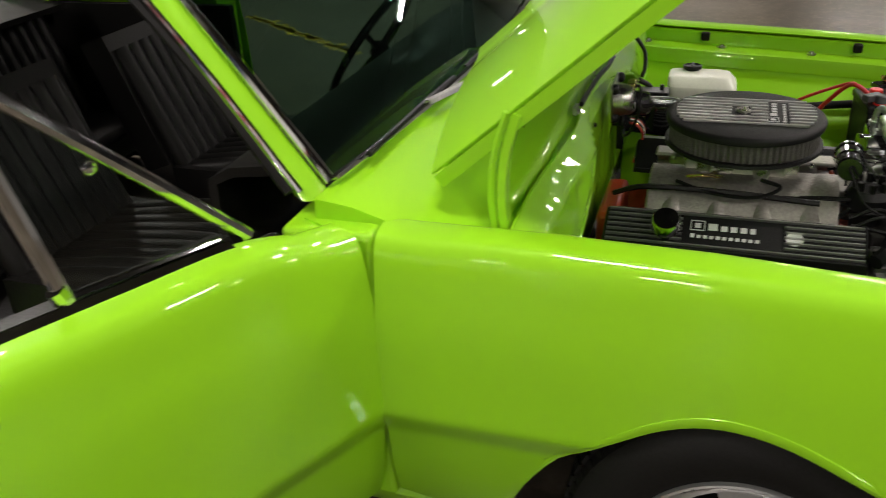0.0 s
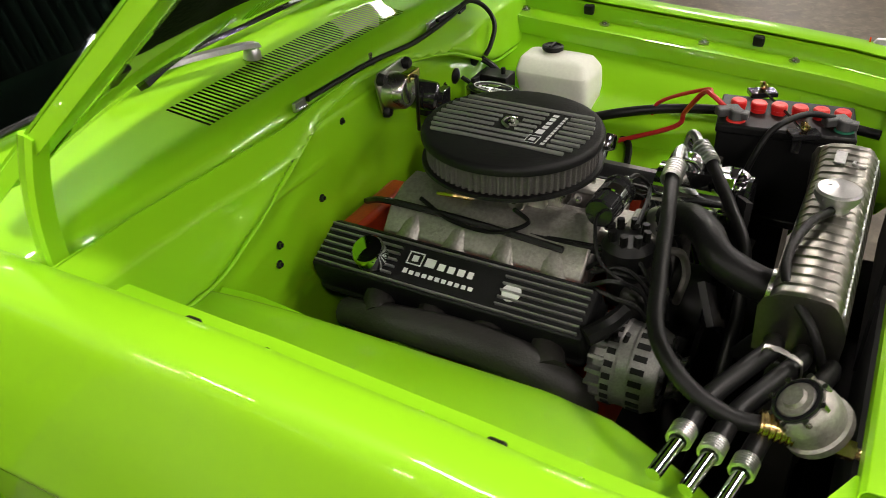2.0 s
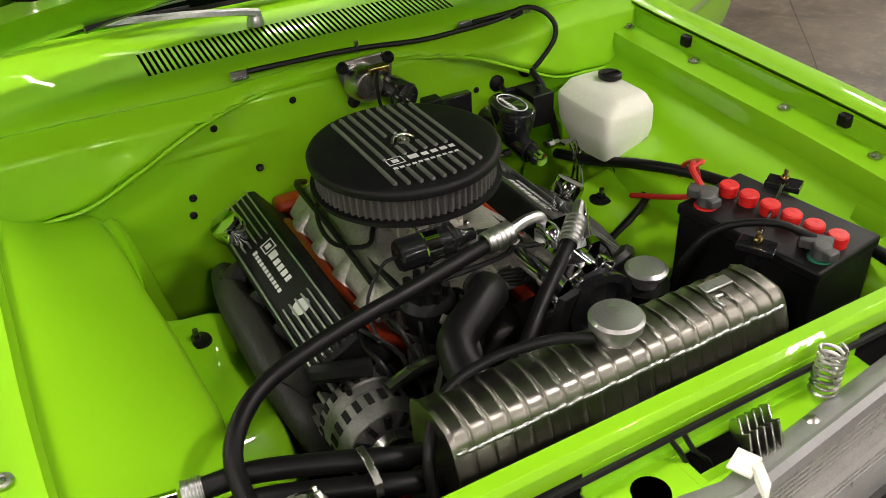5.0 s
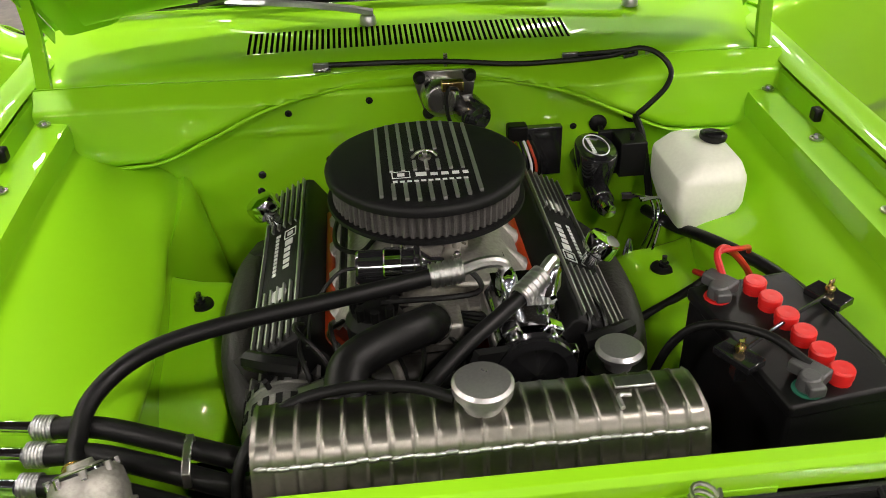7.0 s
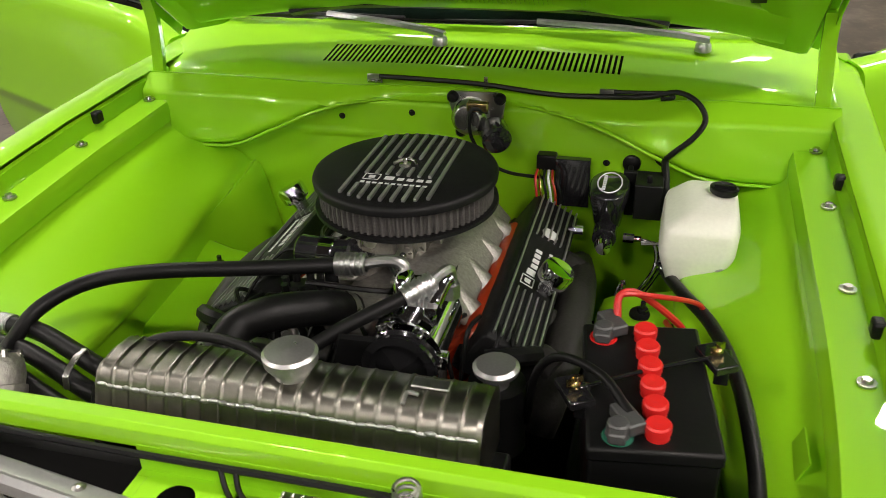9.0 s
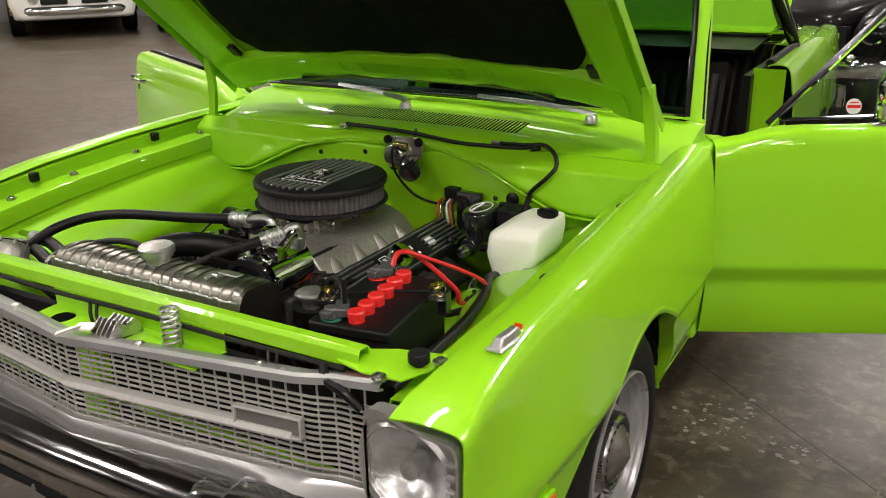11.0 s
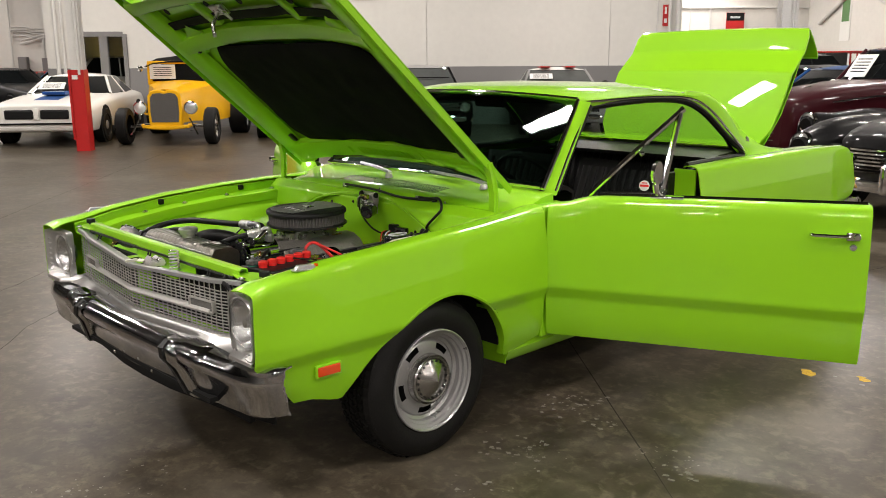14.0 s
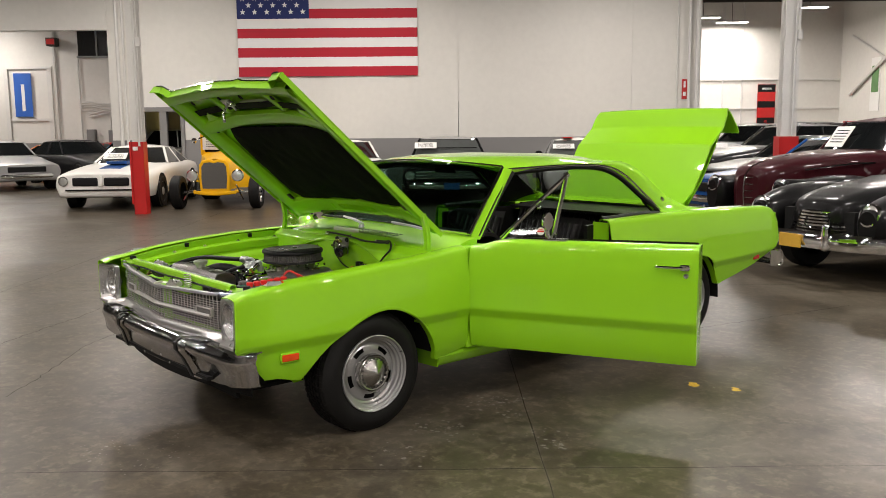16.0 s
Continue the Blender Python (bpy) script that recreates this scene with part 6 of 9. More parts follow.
# air cleaner
FIN = material("polished_fin_edge", (0.50, 0.50, 0.49), 0.36, metal=0.85, var=0.06, scale=30, fine=0.1)
AC = Vector((-0.013, 0.067, 0))
g = Geo().lathe([(0.03, 0.766), (0.12, 0.769), (0.168, 0.775), (0.173, 0.779), (0.172, 0.785), (0.164, 0.786)], AC, (0, 0, 1), 64)
cleaner = part("air_cleaner", g, BLACK_WRINKLE, car, "round black air cleaner with a ribbed lid", smooth=50)
g = Geo()
rows = []
n = 300
for k in range(n):
    a = 2 * math.pi * k / n
    r = 0.1600 + 0.0033 * (1 if (k // 2) % 2 else -1)
    d = Vector((math.cos(a), math.sin(a), 0)) * r
    rows.append([AC + d + Vector((0, 0, z)) for z in (0.785, 0.826)])
g.grid(rows, wrap=True)
part("filter_element", g, material("grey_filter_gauze", (0.10, 0.092, 0.088), 0.75, var=0.2, scale=30, fine=0.4, bump=0.5, bump_scale=900), cleaner, "pleated grey filter gauze", smooth=0)
g = Geo().lathe([(0.166, 0.826), (0.172, 0.828), (0.173, 0.837), (0.170, 0.843), (0.162, 0.8455), (0.10, 0.8485), (0.0, 0.849)], AC, (0, 0, 1), 72)
lid_ac = part("cleaner_lid", g, BLACK_WRINKLE, cleaner, smooth=50)
# fins along the lid, stopping short for a plain name plate
for k in range(9):
    x = -0.080 + 0.020 * k
    half = math.sqrt(0.162 ** 2 - x * x)
    spans = [(-half * 0.93, half * 0.93)]
    if -0.07 < x < 0.07:
        spans = [(-half * 0.93, -0.092), (-0.048, half * 0.93)] if abs(x) > 0.032 else [(-half * 0.93, -0.092), (-0.048, -0.012), (0.03, half * 0.93)]
    for a, b in spans:
        g = Geo().box(AC + Vector((x, (a + b) / 2, 0.8495)), (0.0064, b - a, 0.006))
        part("lid_fin", g, FIN, lid_ac, smooth=0, bevel=0.001)
g = Geo().lathe([(0.0, 0.012), (0.004, 0.012), (0.005, 0.006), (0.011, 0.005), (0.012, 0.0)], AC + Vector((0, 0, 0.848)), (0, 0, 1), 14)
g.tube([AC + Vector((-0.022, 0.0, 0.851)), AC + Vector((-0.01, 0.016, 0.853)), AC + Vector((0.012, 0.016, 0.853)), AC + Vector((0.022, 0.0, 0.851))], 0.003, 6)
part("wing_nut", g, STEEL, lid_ac)


def word_bars(g, origin, ux, uy, up, widths, h, gap, t=0.0012):
    """A word kept as a row of plain bars of its length."""
    x = 0.0
    m = Matrix((ux, uy, up)).transposed()
    for k, w in enumerate(widths):
        hh = h * (1.0 if k == 0 else 0.78)
        g.box(origin + ux * (x + w / 2) + uy * (hh * 0.5), (w * 0.86, hh * 0.8, t), m)
        x += w + gap


g = Geo()
word_bars(g, AC + Vector((-0.022, -0.068, 0.8485)), Vector((1, 0, 0)), Vector((0, 1, 0)), Vector((0, 0, 1)), [0.021, 0.014, 0.014, 0.014, 0.011], 0.017, 0.004)
word_bars(g, AC + Vector((-0.06, -0.086, 0.8485)), Vector((1, 0, 0)), Vector((0, 1, 0)), Vector((0, 0, 1)), [0.009] * 11, 0.009, 0.0026)
for dx, dy, w, h in ((0, 0.011, 0.03, 0.0018), (0, -0.011, 0.03, 0.0018), (0.0145, 0, 0.0018, 0.023), (-0.0145, 0, 0.0018, 0.023), (0, 0, 0.012, 0.011)):
    g.box(AC + Vector((-0.045 + dx, -0.058 + dy, 0.8485)), (w, h, 0.0012))
part("lid_marking", g, WHITE_INK, lid_ac, smooth=0)


# valve covers
def valve_cover(s, y0, y1):
    """A finned black cover leaning outwards; s is the side."""
    uy = Vector((-s * 0.875, 0, 0.484))
    up = Vector((s * 0.484, 0, 0.875))
    c = Vector((EX + s * 0.262, (y0 + y1) / 2, 0.672))
    L, W = (y1 - y0), 0.112
    at = lambda a, b, h: c + Vector((0, 1, 0)) * a + uy * b + up * h
    g = Geo()
    rows = []
    for a, k in ((-L / 2, 0.0), (-L / 2 + 0.004, 0.8), (-L / 2 + 0.016, 1.0), (L / 2 - 0.016, 1.0), (L / 2 - 0.004, 0.8), (L / 2, 0.0)):
        kk = 0.8 + 0.2 * k
        rows.append([at(a, b * W * kk, h) for b, h in ((-0.56, -0.085), (-0.56, -0.076), (-0.50, -0.072), (-0.47, -0.02 * (2 - k)), (-0.42, -0.004 - 0.03 * (1 - k)), (0.42, -0.004 - 0.03 * (1 - k)), (0.49, -0.014 * (2 - k)), (0.56, -0.085), (0.62, -0.089), (0.62, -0.098))])
    g.grid(rows)
    for r in (rows[0], rows[-1]):
        g.add(r, [tuple(range(len(r)))])
    cover = part("valve_cover", g, BLACK_WRINKLE, car, "black finned valve cover with pale lettering", bevel=0.002, smooth=40)
    for k in range(7):
        b = -0.040 + 0.0133 * k
        m = Matrix((Vector((0, 1, 0)), uy, up)).transposed()
        if m.determinant() < 0:
            m = Matrix((Vector((0, -1, 0)), uy, up)).transposed()
        spans = [(-L / 2 + 0.012, L / 2 - 0.012)]
        if 1 <= k <= 5:
            spans = [(-L / 2 + 0.012, -0.105), (0.10, L / 2 - 0.012)]
        for a0, a1 in spans:
            gg = Geo().box(at((a0 + a1) / 2, b, -0.001), (a1 - a0, 0.0030, 0.008), m)
            part("cover_fin", gg, FIN, cover, smooth=0)
    # words as bars, a round spot, an outlined emblem
    read = Vector((0, -1, 0)) if s < 0 else Vector((0, 1, 0))
    upw = uy
    o = at(0.0, 0, -0.0028)
    gg = Geo()
    word_bars(gg, o - read * 0.048 + upw * 0.002, read, upw, up, [0.022, 0.015, 0.015, 0.015, 0.012], 0.021, 0.0045)
    word_bars(gg, o - read * 0.082 - upw * 0.019, read, upw, up, [0.0095] * 11, 0.012, 0.0035)
    m = Matrix((read, upw, up)).transposed()
    for dx, dy, w, h in ((0, 0.012, 0.028, 0.002), (0, -0.012, 0.028, 0.002), (0.014, 0, 0.002, 0.026), (-0.014, 0, 0.002, 0.026), (0, 0, 0.012, 0.012)):
        gg.box(o - read * (0.068 - dx) + upw * (0.014 + dy), (w, h, 0.0012), m)
    part("cover_lettering", gg, WHITE_INK, cover, smooth=0)
    gg = Geo().lathe([(0.0, 0.0016), (0.017, 0.0016), (0.0175, 0)], o + read * 0.125, up, 24)
    part("cover_spot", gg, WHITE_INK, cover)
    return cover, at, up


vc_r, at_r, up_r = valve_cover(-1, -0.195, 0.342)
vc_l, at_l, up_l = valve_cover(1, -0.212, 0.325)
# filler cap and breather
for c, up in ((Vector((-0.305, 0.205, 0.68)), up_r), (Vector((0.272, -0.02, 0.68)), up_l)):
    g = Geo().lathe([(0.014, -0.02), (0.016, 0.002), (0.026, 0.006), (0.030, 0.01), (0.0305, 0.034), (0.027, 0.040), (0.0, 0.042)], c, up, 28)
    part("oil_filler_cap", g, CHROME, car, "chrome oil filler cap")
# exhaust manifolds
for s in (1, -1):
    g = Geo()
    ports = []
    x = EX + s * 0.315
    y0, y1 = (-0.18, 0.26)
    g.tube([(x, y1, 0.565), (x + s * 0.012, 0.15, 0.585), (x + s * 0.015, 0.02, 0.595), (x + s * 0.012, -0.10, 0.585), (x, y0, 0.545), (x - s * 0.01, y0 - 0.03, 0.50)], lambda t: 0.027 + 0.010 * math.sin(math.pi * t), 14)
    for k in range(4):
        y = 0.20 - 0.11 * k
        ports.append(Geo().tube([(x - s * 0.09, y, 0.59), (x - s * 0.03, y, 0.595), (x + s * 0.01, y - 0.02, 0.585)], 0.03, 10))
    header = part("exhaust_manifold", g, HEADER, car, "dull grey cast exhaust manifold", smooth=70)
    for q in ports:
        part("exhaust_port", q, HEADER, header, smooth=70)
# spark plug leads
for s in (1, -1):
    for k in range(4):
        y = 0.22 - 0.12 * k
        g = Geo()
        xs = EX + s * 0.20
        g.tube([(EX - 0.06, -0.16, 0.70), (EX + s * 0.10, -0.20 - 0.012 * k, 0.705), (xs - s * 0.075, -0.12 + 0.02 * k, 0.705), (xs - s * 0.085, y - 0.02, 0.69), (xs - s * 0.06, y, 0.67)], 0.0042, 6)
        part("plug_lead", g, RUBBER, car)
    g = Geo()
    for k in range(4):
        g.tube([(EX + s * 0.27, -0.20 - 0.02 * k, 0.66), (EX + s * 0.24, -0.235, 0.64 - 0.03 * k), (EX + s * 0.22 + 0.02 * k, -0.25 - 0.01 * k, 0.56), (EX + s * 0.25, -0.22, 0.50)], 0.0048, 6)
    g.tube([(EX + s * 0.30, -0.20, 0.655), (EX + s * 0.27, -0.225, 0.665), (EX + s * 0.22, -0.235, 0.66)], 0.016, 8)
    part("wire_loom", g, RUBBER, car)
# distributor, coil, bracket
g = Geo().lathe([(0.03, 0.60), (0.032, 0.68), (0.044, 0.685), (0.046, 0.715), (0.036, 0.73), (0.0, 0.735)], (EX - 0.10, -0.20, 0), (0, 0, 1), 20)
towers = []
for k in range(8):
    a = 2 * math.pi * k / 8
    towers.append(Geo().cyl((EX - 0.10 + 0.03 * math.cos(a), -0.20 + 0.03 * math.sin(a), 0.725), (EX - 0.10 + 0.032 * math.cos(a), -0.20 + 0.032 * math.sin(a), 0.75), 0.007, 8))
dist = part("distributor", g, BLACK, car, "black distributor cap")
for q in towers:
    part("cap_tower", q, RUBBER, dist)
ca, cb = Vector((-0.140, -0.150, 0.776)), Vector((0.0, -0.158, 0.776))
ax = (cb - ca).normalized()
g = Geo().lathe([(0.0, 0.0), (0.024, 0.0), (0.027, 0.004), (0.027, 0.088), (0.030, 0.09), (0.030, 0.097), (0.022, 0.10), (0.012, 0.115), (0.010, 0.135), (0.0, 0.136)], ca, ax, 24)
coil = part("ignition_coil", g, BLACK_GLOSS, car, "gloss black ignition coil in a chrome clamp")
g = Geo().lathe([(0.0275, 0.042), (0.0295, 0.044), (0.0295, 0.068), (0.0275, 0.07)], ca, ax, 24)
g.box(ca + ax * 0.056 + Vector((0, 0.0, -0.04)), (0.025, 0.006, 0.03))
part("coil_clamp", g, CHROME, coil)
g = Geo().tube([cb, cb + Vector((0.03, -0.01, -0.005)), (0.04, -0.19, 0.74), (EX - 0.09, -0.21, 0.75)], 0.0045, 6)
g.tube([ca, ca + Vector((-0.03, -0.005, -0.005)), (-0.21, -0.18, 0.73), (-0.22, -0.24, 0.70)], 0.003, 6)
part("coil_lead", g, RUBBER, coil)
# thermostat housing and hose
g = Geo().tube([(-0.03, -0.215, 0.71), (-0.05, -0.28, 0.752), (-0.105, -0.325, 0.765), (-0.155, -0.36, 0.755), (-0.165, -0.42, 0.735), (-0.165, -0.46, 0.73)], 0.0285, 14)
part("radiator_hose", g, RUBBER, car, "thick black moulded radiator hose", smooth=60)
g = Geo().lathe([(0.03, 0.0), (0.032, 0.01), (0.03, 0.02)], (-0.165, -0.44, 0.733), (0, -1, -0.1), 18)
part("hose_clamp", g, STEEL, car)
g = Geo().lathe([(0.03, 0.0), (0.032, 0.01), (0.03, 0.02)], (-0.033, -0.225, 0.716), (-0.1, -0.8, 0.5), 18)
part("hose_clamp", g, STEEL, car)
g = Geo().box((-0.03, -0.205, 0.695), (0.09, 0.06, 0.04))
part("thermostat_housing", g, CAST, car, "cast thermostat housing", bevel=0.006)
# air conditioning compressor with pulley, and reservoir
g = Geo()
c = Vector((0.10, -0.30, 0.715))
lugs = []
g.cyl(c + Vector((0, 0.11, 0)), c + Vector((0, -0.02, 0)), 0.055, 28)
g.box(c + Vector((0, 0.05, 0.055)), (0.085, 0.09, 0.03))
for k in range(6):
    a = 2 * math.pi * k / 6
    p = c + Vector((0.054 * math.cos(a), -0.024, 0.054 * math.sin(a)))
    lug = Geo().box(p, (0.026, 0.02, 0.026), Matrix.Rotation(-a, 3, "Y"))
    lugs.append(lug.cyl(p, p + Vector((0, -0.02, 0)), 0.0065, 6))
g.tube([c + Vector((-0.02, 0.03, 0.06)), c + Vector((-0.022, 0.045, 0.085)), (0.077, -0.232, 0.80)], 0.014, 10)
g.tube([c + Vector((0.03, 0.03, 0.06)), c + Vector((0.04, 0.055, 0.085)), (0.146, -0.235, 0.805)], 0.014, 10)
comp = part("compressor", g, CHROME, car, "polished air conditioning compressor", bevel=0.004, smooth=40)
for q in lugs:
    part("bolt_lug", q, CHROME, comp, bevel=0.003)
g = Geo().lathe([(0.02, 0.0), (0.055, 0.0), (0.058, -0.006), (0.050, -0.012), (0.058, -0.018), (0.058, -0.026), (0.045, -0.028), (0.04, -0.018), (0.02, -0.02), (0.0, -0.03)], c + Vector((0, -0.035, 0)), (0, 1, 0), 36)
part("compressor_clutch", g, BLACK_GLOSS, comp)
g = Geo()
g.tube([(0.235, -0.30, 0.55), (0.235, -0.30, 0.67)], 0.045, 20, raw=True)
resv = part("steering_reservoir", g, BLACK, car)
g = Geo().lathe([(0.02, -0.02), (0.022, 0.0), (0.034, 0.004), (0.036, 0.012), (0.03, 0.017), (0.0, 0.018)], (0.235, -0.305, 0.69), (0, 0, 1), 24)
part("reservoir_cap", g, BEZEL, resv, "chrome reservoir cap")
# hoses
def hose(name, pts, r, label=""):
    return part(name, Geo().tube(pts, r, 12), RUBBER, car, label, smooth=70)


def crimp(parent, a, b, r, m=None):
    a, b = Vector(a), Vector(b)
    L = (b - a).length
    prof = [(r * 0.8, 0), (r, 0.002)]
    k = 6
    for i in range(k):
        prof += [(r, L * (i + 0.15) / k), (r * 0.86, L * (i + 0.3) / k), (r * 0.86, L * (i + 0.6) / k), (r, L * (i + 0.75) / k)]
    prof += [(r, L - 0.002), (r * 0.7, L)]
    return part("crimp_fitting", Geo().lathe(prof, a, b - a, 16), m or ALU, parent, "ribbed metal hose fitting")


h1 = hose("suction_hose", [(-0.02, -0.240, 0.812), (-0.16, -0.270, 0.806), (-0.32, -0.303, 0.80), (-0.425, -0.332, 0.785), (-0.482, -0.388, 0.765), (-0.492, -0.45, 0.742), (-0.480, -0.50, 0.735)], 0.0125, "long black air conditioning hose")
crimp(h1, (-0.035, -0.241, 0.812), (0.015, -0.237, 0.815), 0.019)
crimp(h1, (-0.483, -0.485, 0.737), (-0.475, -0.53, 0.733), 0.0185, BRASS)
g = Geo().tube([(0.012, -0.237, 0.815), (0.045, -0.232, 0.822), (0.072, -0.231, 0.818), (0.078, -0.233, 0.79)], 0.0095, 10)
g.cyl((0.078, -0.233, 0.792), (0.078, -0.234, 0.765), 0.016, 6)
part("hose_elbow", g, ALU, h1)
g = Geo().tube([(-0.475, -0.53, 0.733), (-0.468, -0.60, 0.725), (-0.45, -0.62, 0.70)], 0.007, 8)
g.cyl((-0.47, -0.575, 0.728), (-0.468, -0.60, 0.725), 0.013, 6)
part("metal_line", g, BRASS, h1)
h2 = hose("discharge_hose", [(0.112, -0.268, 0.80), (0.06, -0.305, 0.782), (0.0, -0.345, 0.758), (-0.06, -0.385, 0.72), (-0.12, -0.40, 0.64), (-0.2, -0.40, 0.55)], 0.0115)
crimp(h2, (0.088, -0.285, 0.792), (0.128, -0.252, 0.807), 0.018)
g = Geo().tube([(0.124, -0.255, 0.806), (0.142, -0.238, 0.818), (0.148, -0.230, 0.812), (0.146, -0.226, 0.78)], 0.0095, 10)
g.cyl((0.146, -0.226, 0.79), (0.146, -0.226, 0.765), 0.016, 6)
part("hose_elbow", g, ALU, h2)
# three hoses in front of the fan, clamped together, with bright ends
for k, (za, yb) in enumerate(((0.735, -0.405), (0.728, -0.445), (0.715, -0.485))):
    hh = hose("coolant_hose", [(-0.535, yb, za), (-0.47, yb - 0.012, za + 0.004), (-0.38, yb - 0.045, za), (-0.30, yb - 0.07, za - 0.012), (-0.22, yb - 0.05, za - 0.06), (-0.18, -0.42, 0.60)], 0.0145)
    crimp(hh, (-0.53, yb, za), (-0.556, yb + 0.003, za), 0.017)
    g = Geo().cyl((-0.56, yb + 0.003, za), (-0.62, yb + 0.016, za - 0.004), 0.010, 12)
    part("pipe_end", g, CHROME, hh)
g = Geo()
for x in (-0.35,):
    g.slab([[Vector((x + dx, y, z)) for y, z in ((-0.462, 0.735), (-0.466, 0.757), (-0.485, 0.757), (-0.505, 0.750), (-0.515, 0.744), (-0.518, 0.725))] for dx in (-0.005, 0.005)], 0.003)
part("hose_bracket", g, STEEL, car, bevel=0.001)
# receiver / blower body by the front corner
c = Vector((-0.452, -0.540, 0.748))
turned = [(0.0, 0.042), (0.014, 0.042), (0.016, 0.036), (0.024, 0.035), (0.026, 0.030), (0.036, 0.029), (0.042, 0.020), (0.044, 0.0), (0.042, -0.016), (0.047, -0.018), (0.047, -0.028), (0.032, -0.042), (0.0, -0.044)]
horn = part("horn", Geo().lathe(turned, c, (-0.25, 0.55, 0.75), 32), CAST, car, "round bright metal horn body", smooth=35)
x, y, z = frame_of((-0.25, 0.55, 0.75))
for k in range(8):
    a = 2 * math.pi * k / 8
    d = (x * math.cos(a) + y * math.sin(a)) * 0.038
    part("horn_bolt", Geo().cyl(c + d + z * 0.022, c + d + z * 0.033, 0.0045, 6), STEEL, horn)
part("horn_ring", Geo().lathe([(0.0265, 0.0335), (0.031, 0.0340), (0.034, 0.0325), (0.034, 0.0285)], c, (-0.25, 0.55, 0.75), 28), BLACK_GLOSS, horn)
# alternator
ALT_METAL = material("dull_cast_alloy", (0.22, 0.215, 0.205), 0.5, metal=0.7, var=0.15, scale=20, fine=0.2, bump=0.2, bump_scale=200)
c = Vector((-0.255, -0.27, 0.575))
g = Geo().lathe([(0.0, 0.075), (0.03, 0.075), (0.044, 0.070), (0.056, 0.060), (0.058, 0.042), (0.074, 0.040), (0.075, 0.02), (0.073, 0.018), (0.073, 0.0), (0.075, -0.002), (0.075, -0.03), (0.065, -0.05), (0.03, -0.055), (0.0, -0.055)], c, (0, 1, 0), 32)
fins = []
for k in range(20):
    a = 2 * math.pi * k / 20
    d = Vector((math.cos(a), 0, math.sin(a)))
    fins.append(Geo().box(c + d * 0.066 + Vector((0, 0.052, 0)), (0.022, 0.026, 0.006), Matrix.Rotation(-a, 3, "Y")))
alt = part("alternator", g, ALT_METAL, car, "bare aluminium alternator with cooling slots", bevel=0.002, smooth=35)
for q in fins:
    part("housing_rib", q, ALT_METAL, alt, smooth=0)
g = Geo()
for k in range(12):
    a = 2 * math.pi * k / 12
    d = Vector((math.cos(a), 0, math.sin(a)))
    g.box(c + d * 0.05 - Vector((0, 0.052, 0)), (0.022, 0.008, 0.008), Matrix.Rotation(-a, 3, "Y"))
part("alternator_vents", g, DARK, alt, smooth=0)
for k in range(22):
    a = 2 * math.pi * k / 22
    d = Vector((math.cos(a), 0, math.sin(a)))
    for dy, h in ((-0.018, 0.022), (0.030, 0.014)):
        part("cooling_slot", Geo().box(c + d * 0.0745 + Vector((0, dy, 0)), (0.004, h, 0.010), Matrix.Rotation(-a, 3, "Y")), DARK, alt, smooth=0)
g = Geo().lathe([(0.02, -0.06), (0.04, -0.062), (0.034, -0.072), (0.04, -0.082), (0.0, -0.085)], c, (0, 1, 0), 28)
g.tube([c + Vector((0.02, -0.02, 0.08)), c + Vector((0.09, -0.01, 0.09)), c + Vector((0.15, 0.0, 0.05))], 0.011, 8)
part("alternator_pulley", g, STEEL, alt)
# braided line
g = Geo().tube([(-0.13, -0.27, 0.73), (-0.10, -0.29, 0.71), (-0.085, -0.30, 0.66), (-0.09, -0.29, 0.60)], 0.0075, 8)
part("braided_line", g, CAST, car)
loom = []
for k in range(9):
    x = -0.24 + 0.025 * k + random.uniform(-0.01, 0.01)
    loom.append(Geo().tube([(x, -0.16, 0.685), (x + random.uniform(-0.03, 0.03), -0.215, 0.70 + random.uniform(-0.02, 0.02)), (x + random.uniform(-0.03, 0.05), -0.26, 0.66), (x + random.uniform(-0.03, 0.03), -0.28, 0.56)], 0.0042, 6))
for k in range(5):
    x = 0.12 + 0.03 * k + random.uniform(-0.01, 0.01)
    loom.append(Geo().tube([(x, -0.14, 0.675), (x + random.uniform(-0.03, 0.03), -0.20, 0.68), (x + random.uniform(-0.02, 0.02), -0.24, 0.60), (x, -0.27, 0.5)], 0.0042, 6))
loom.append(Geo().tube([(EX - 0.09, 0.02, 0.725), (EX - 0.12, -0.02, 0.722), (EX - 0.16, 0.03, 0.712), (EX - 0.155, 0.12, 0.712), (EX - 0.12, 0.2, 0.72)], 0.0045, 6))
loom.append(Geo().tube([(EX - 0.15, -0.10, 0.705), (EX - 0.145, 0.08, 0.712), (EX - 0.14, 0.26, 0.71), (EX - 0.1, 0.34, 0.67)], 0.0065, 6))
for q in loom:
    part("engine_wire", q, RUBBER, car, "black engine wire")

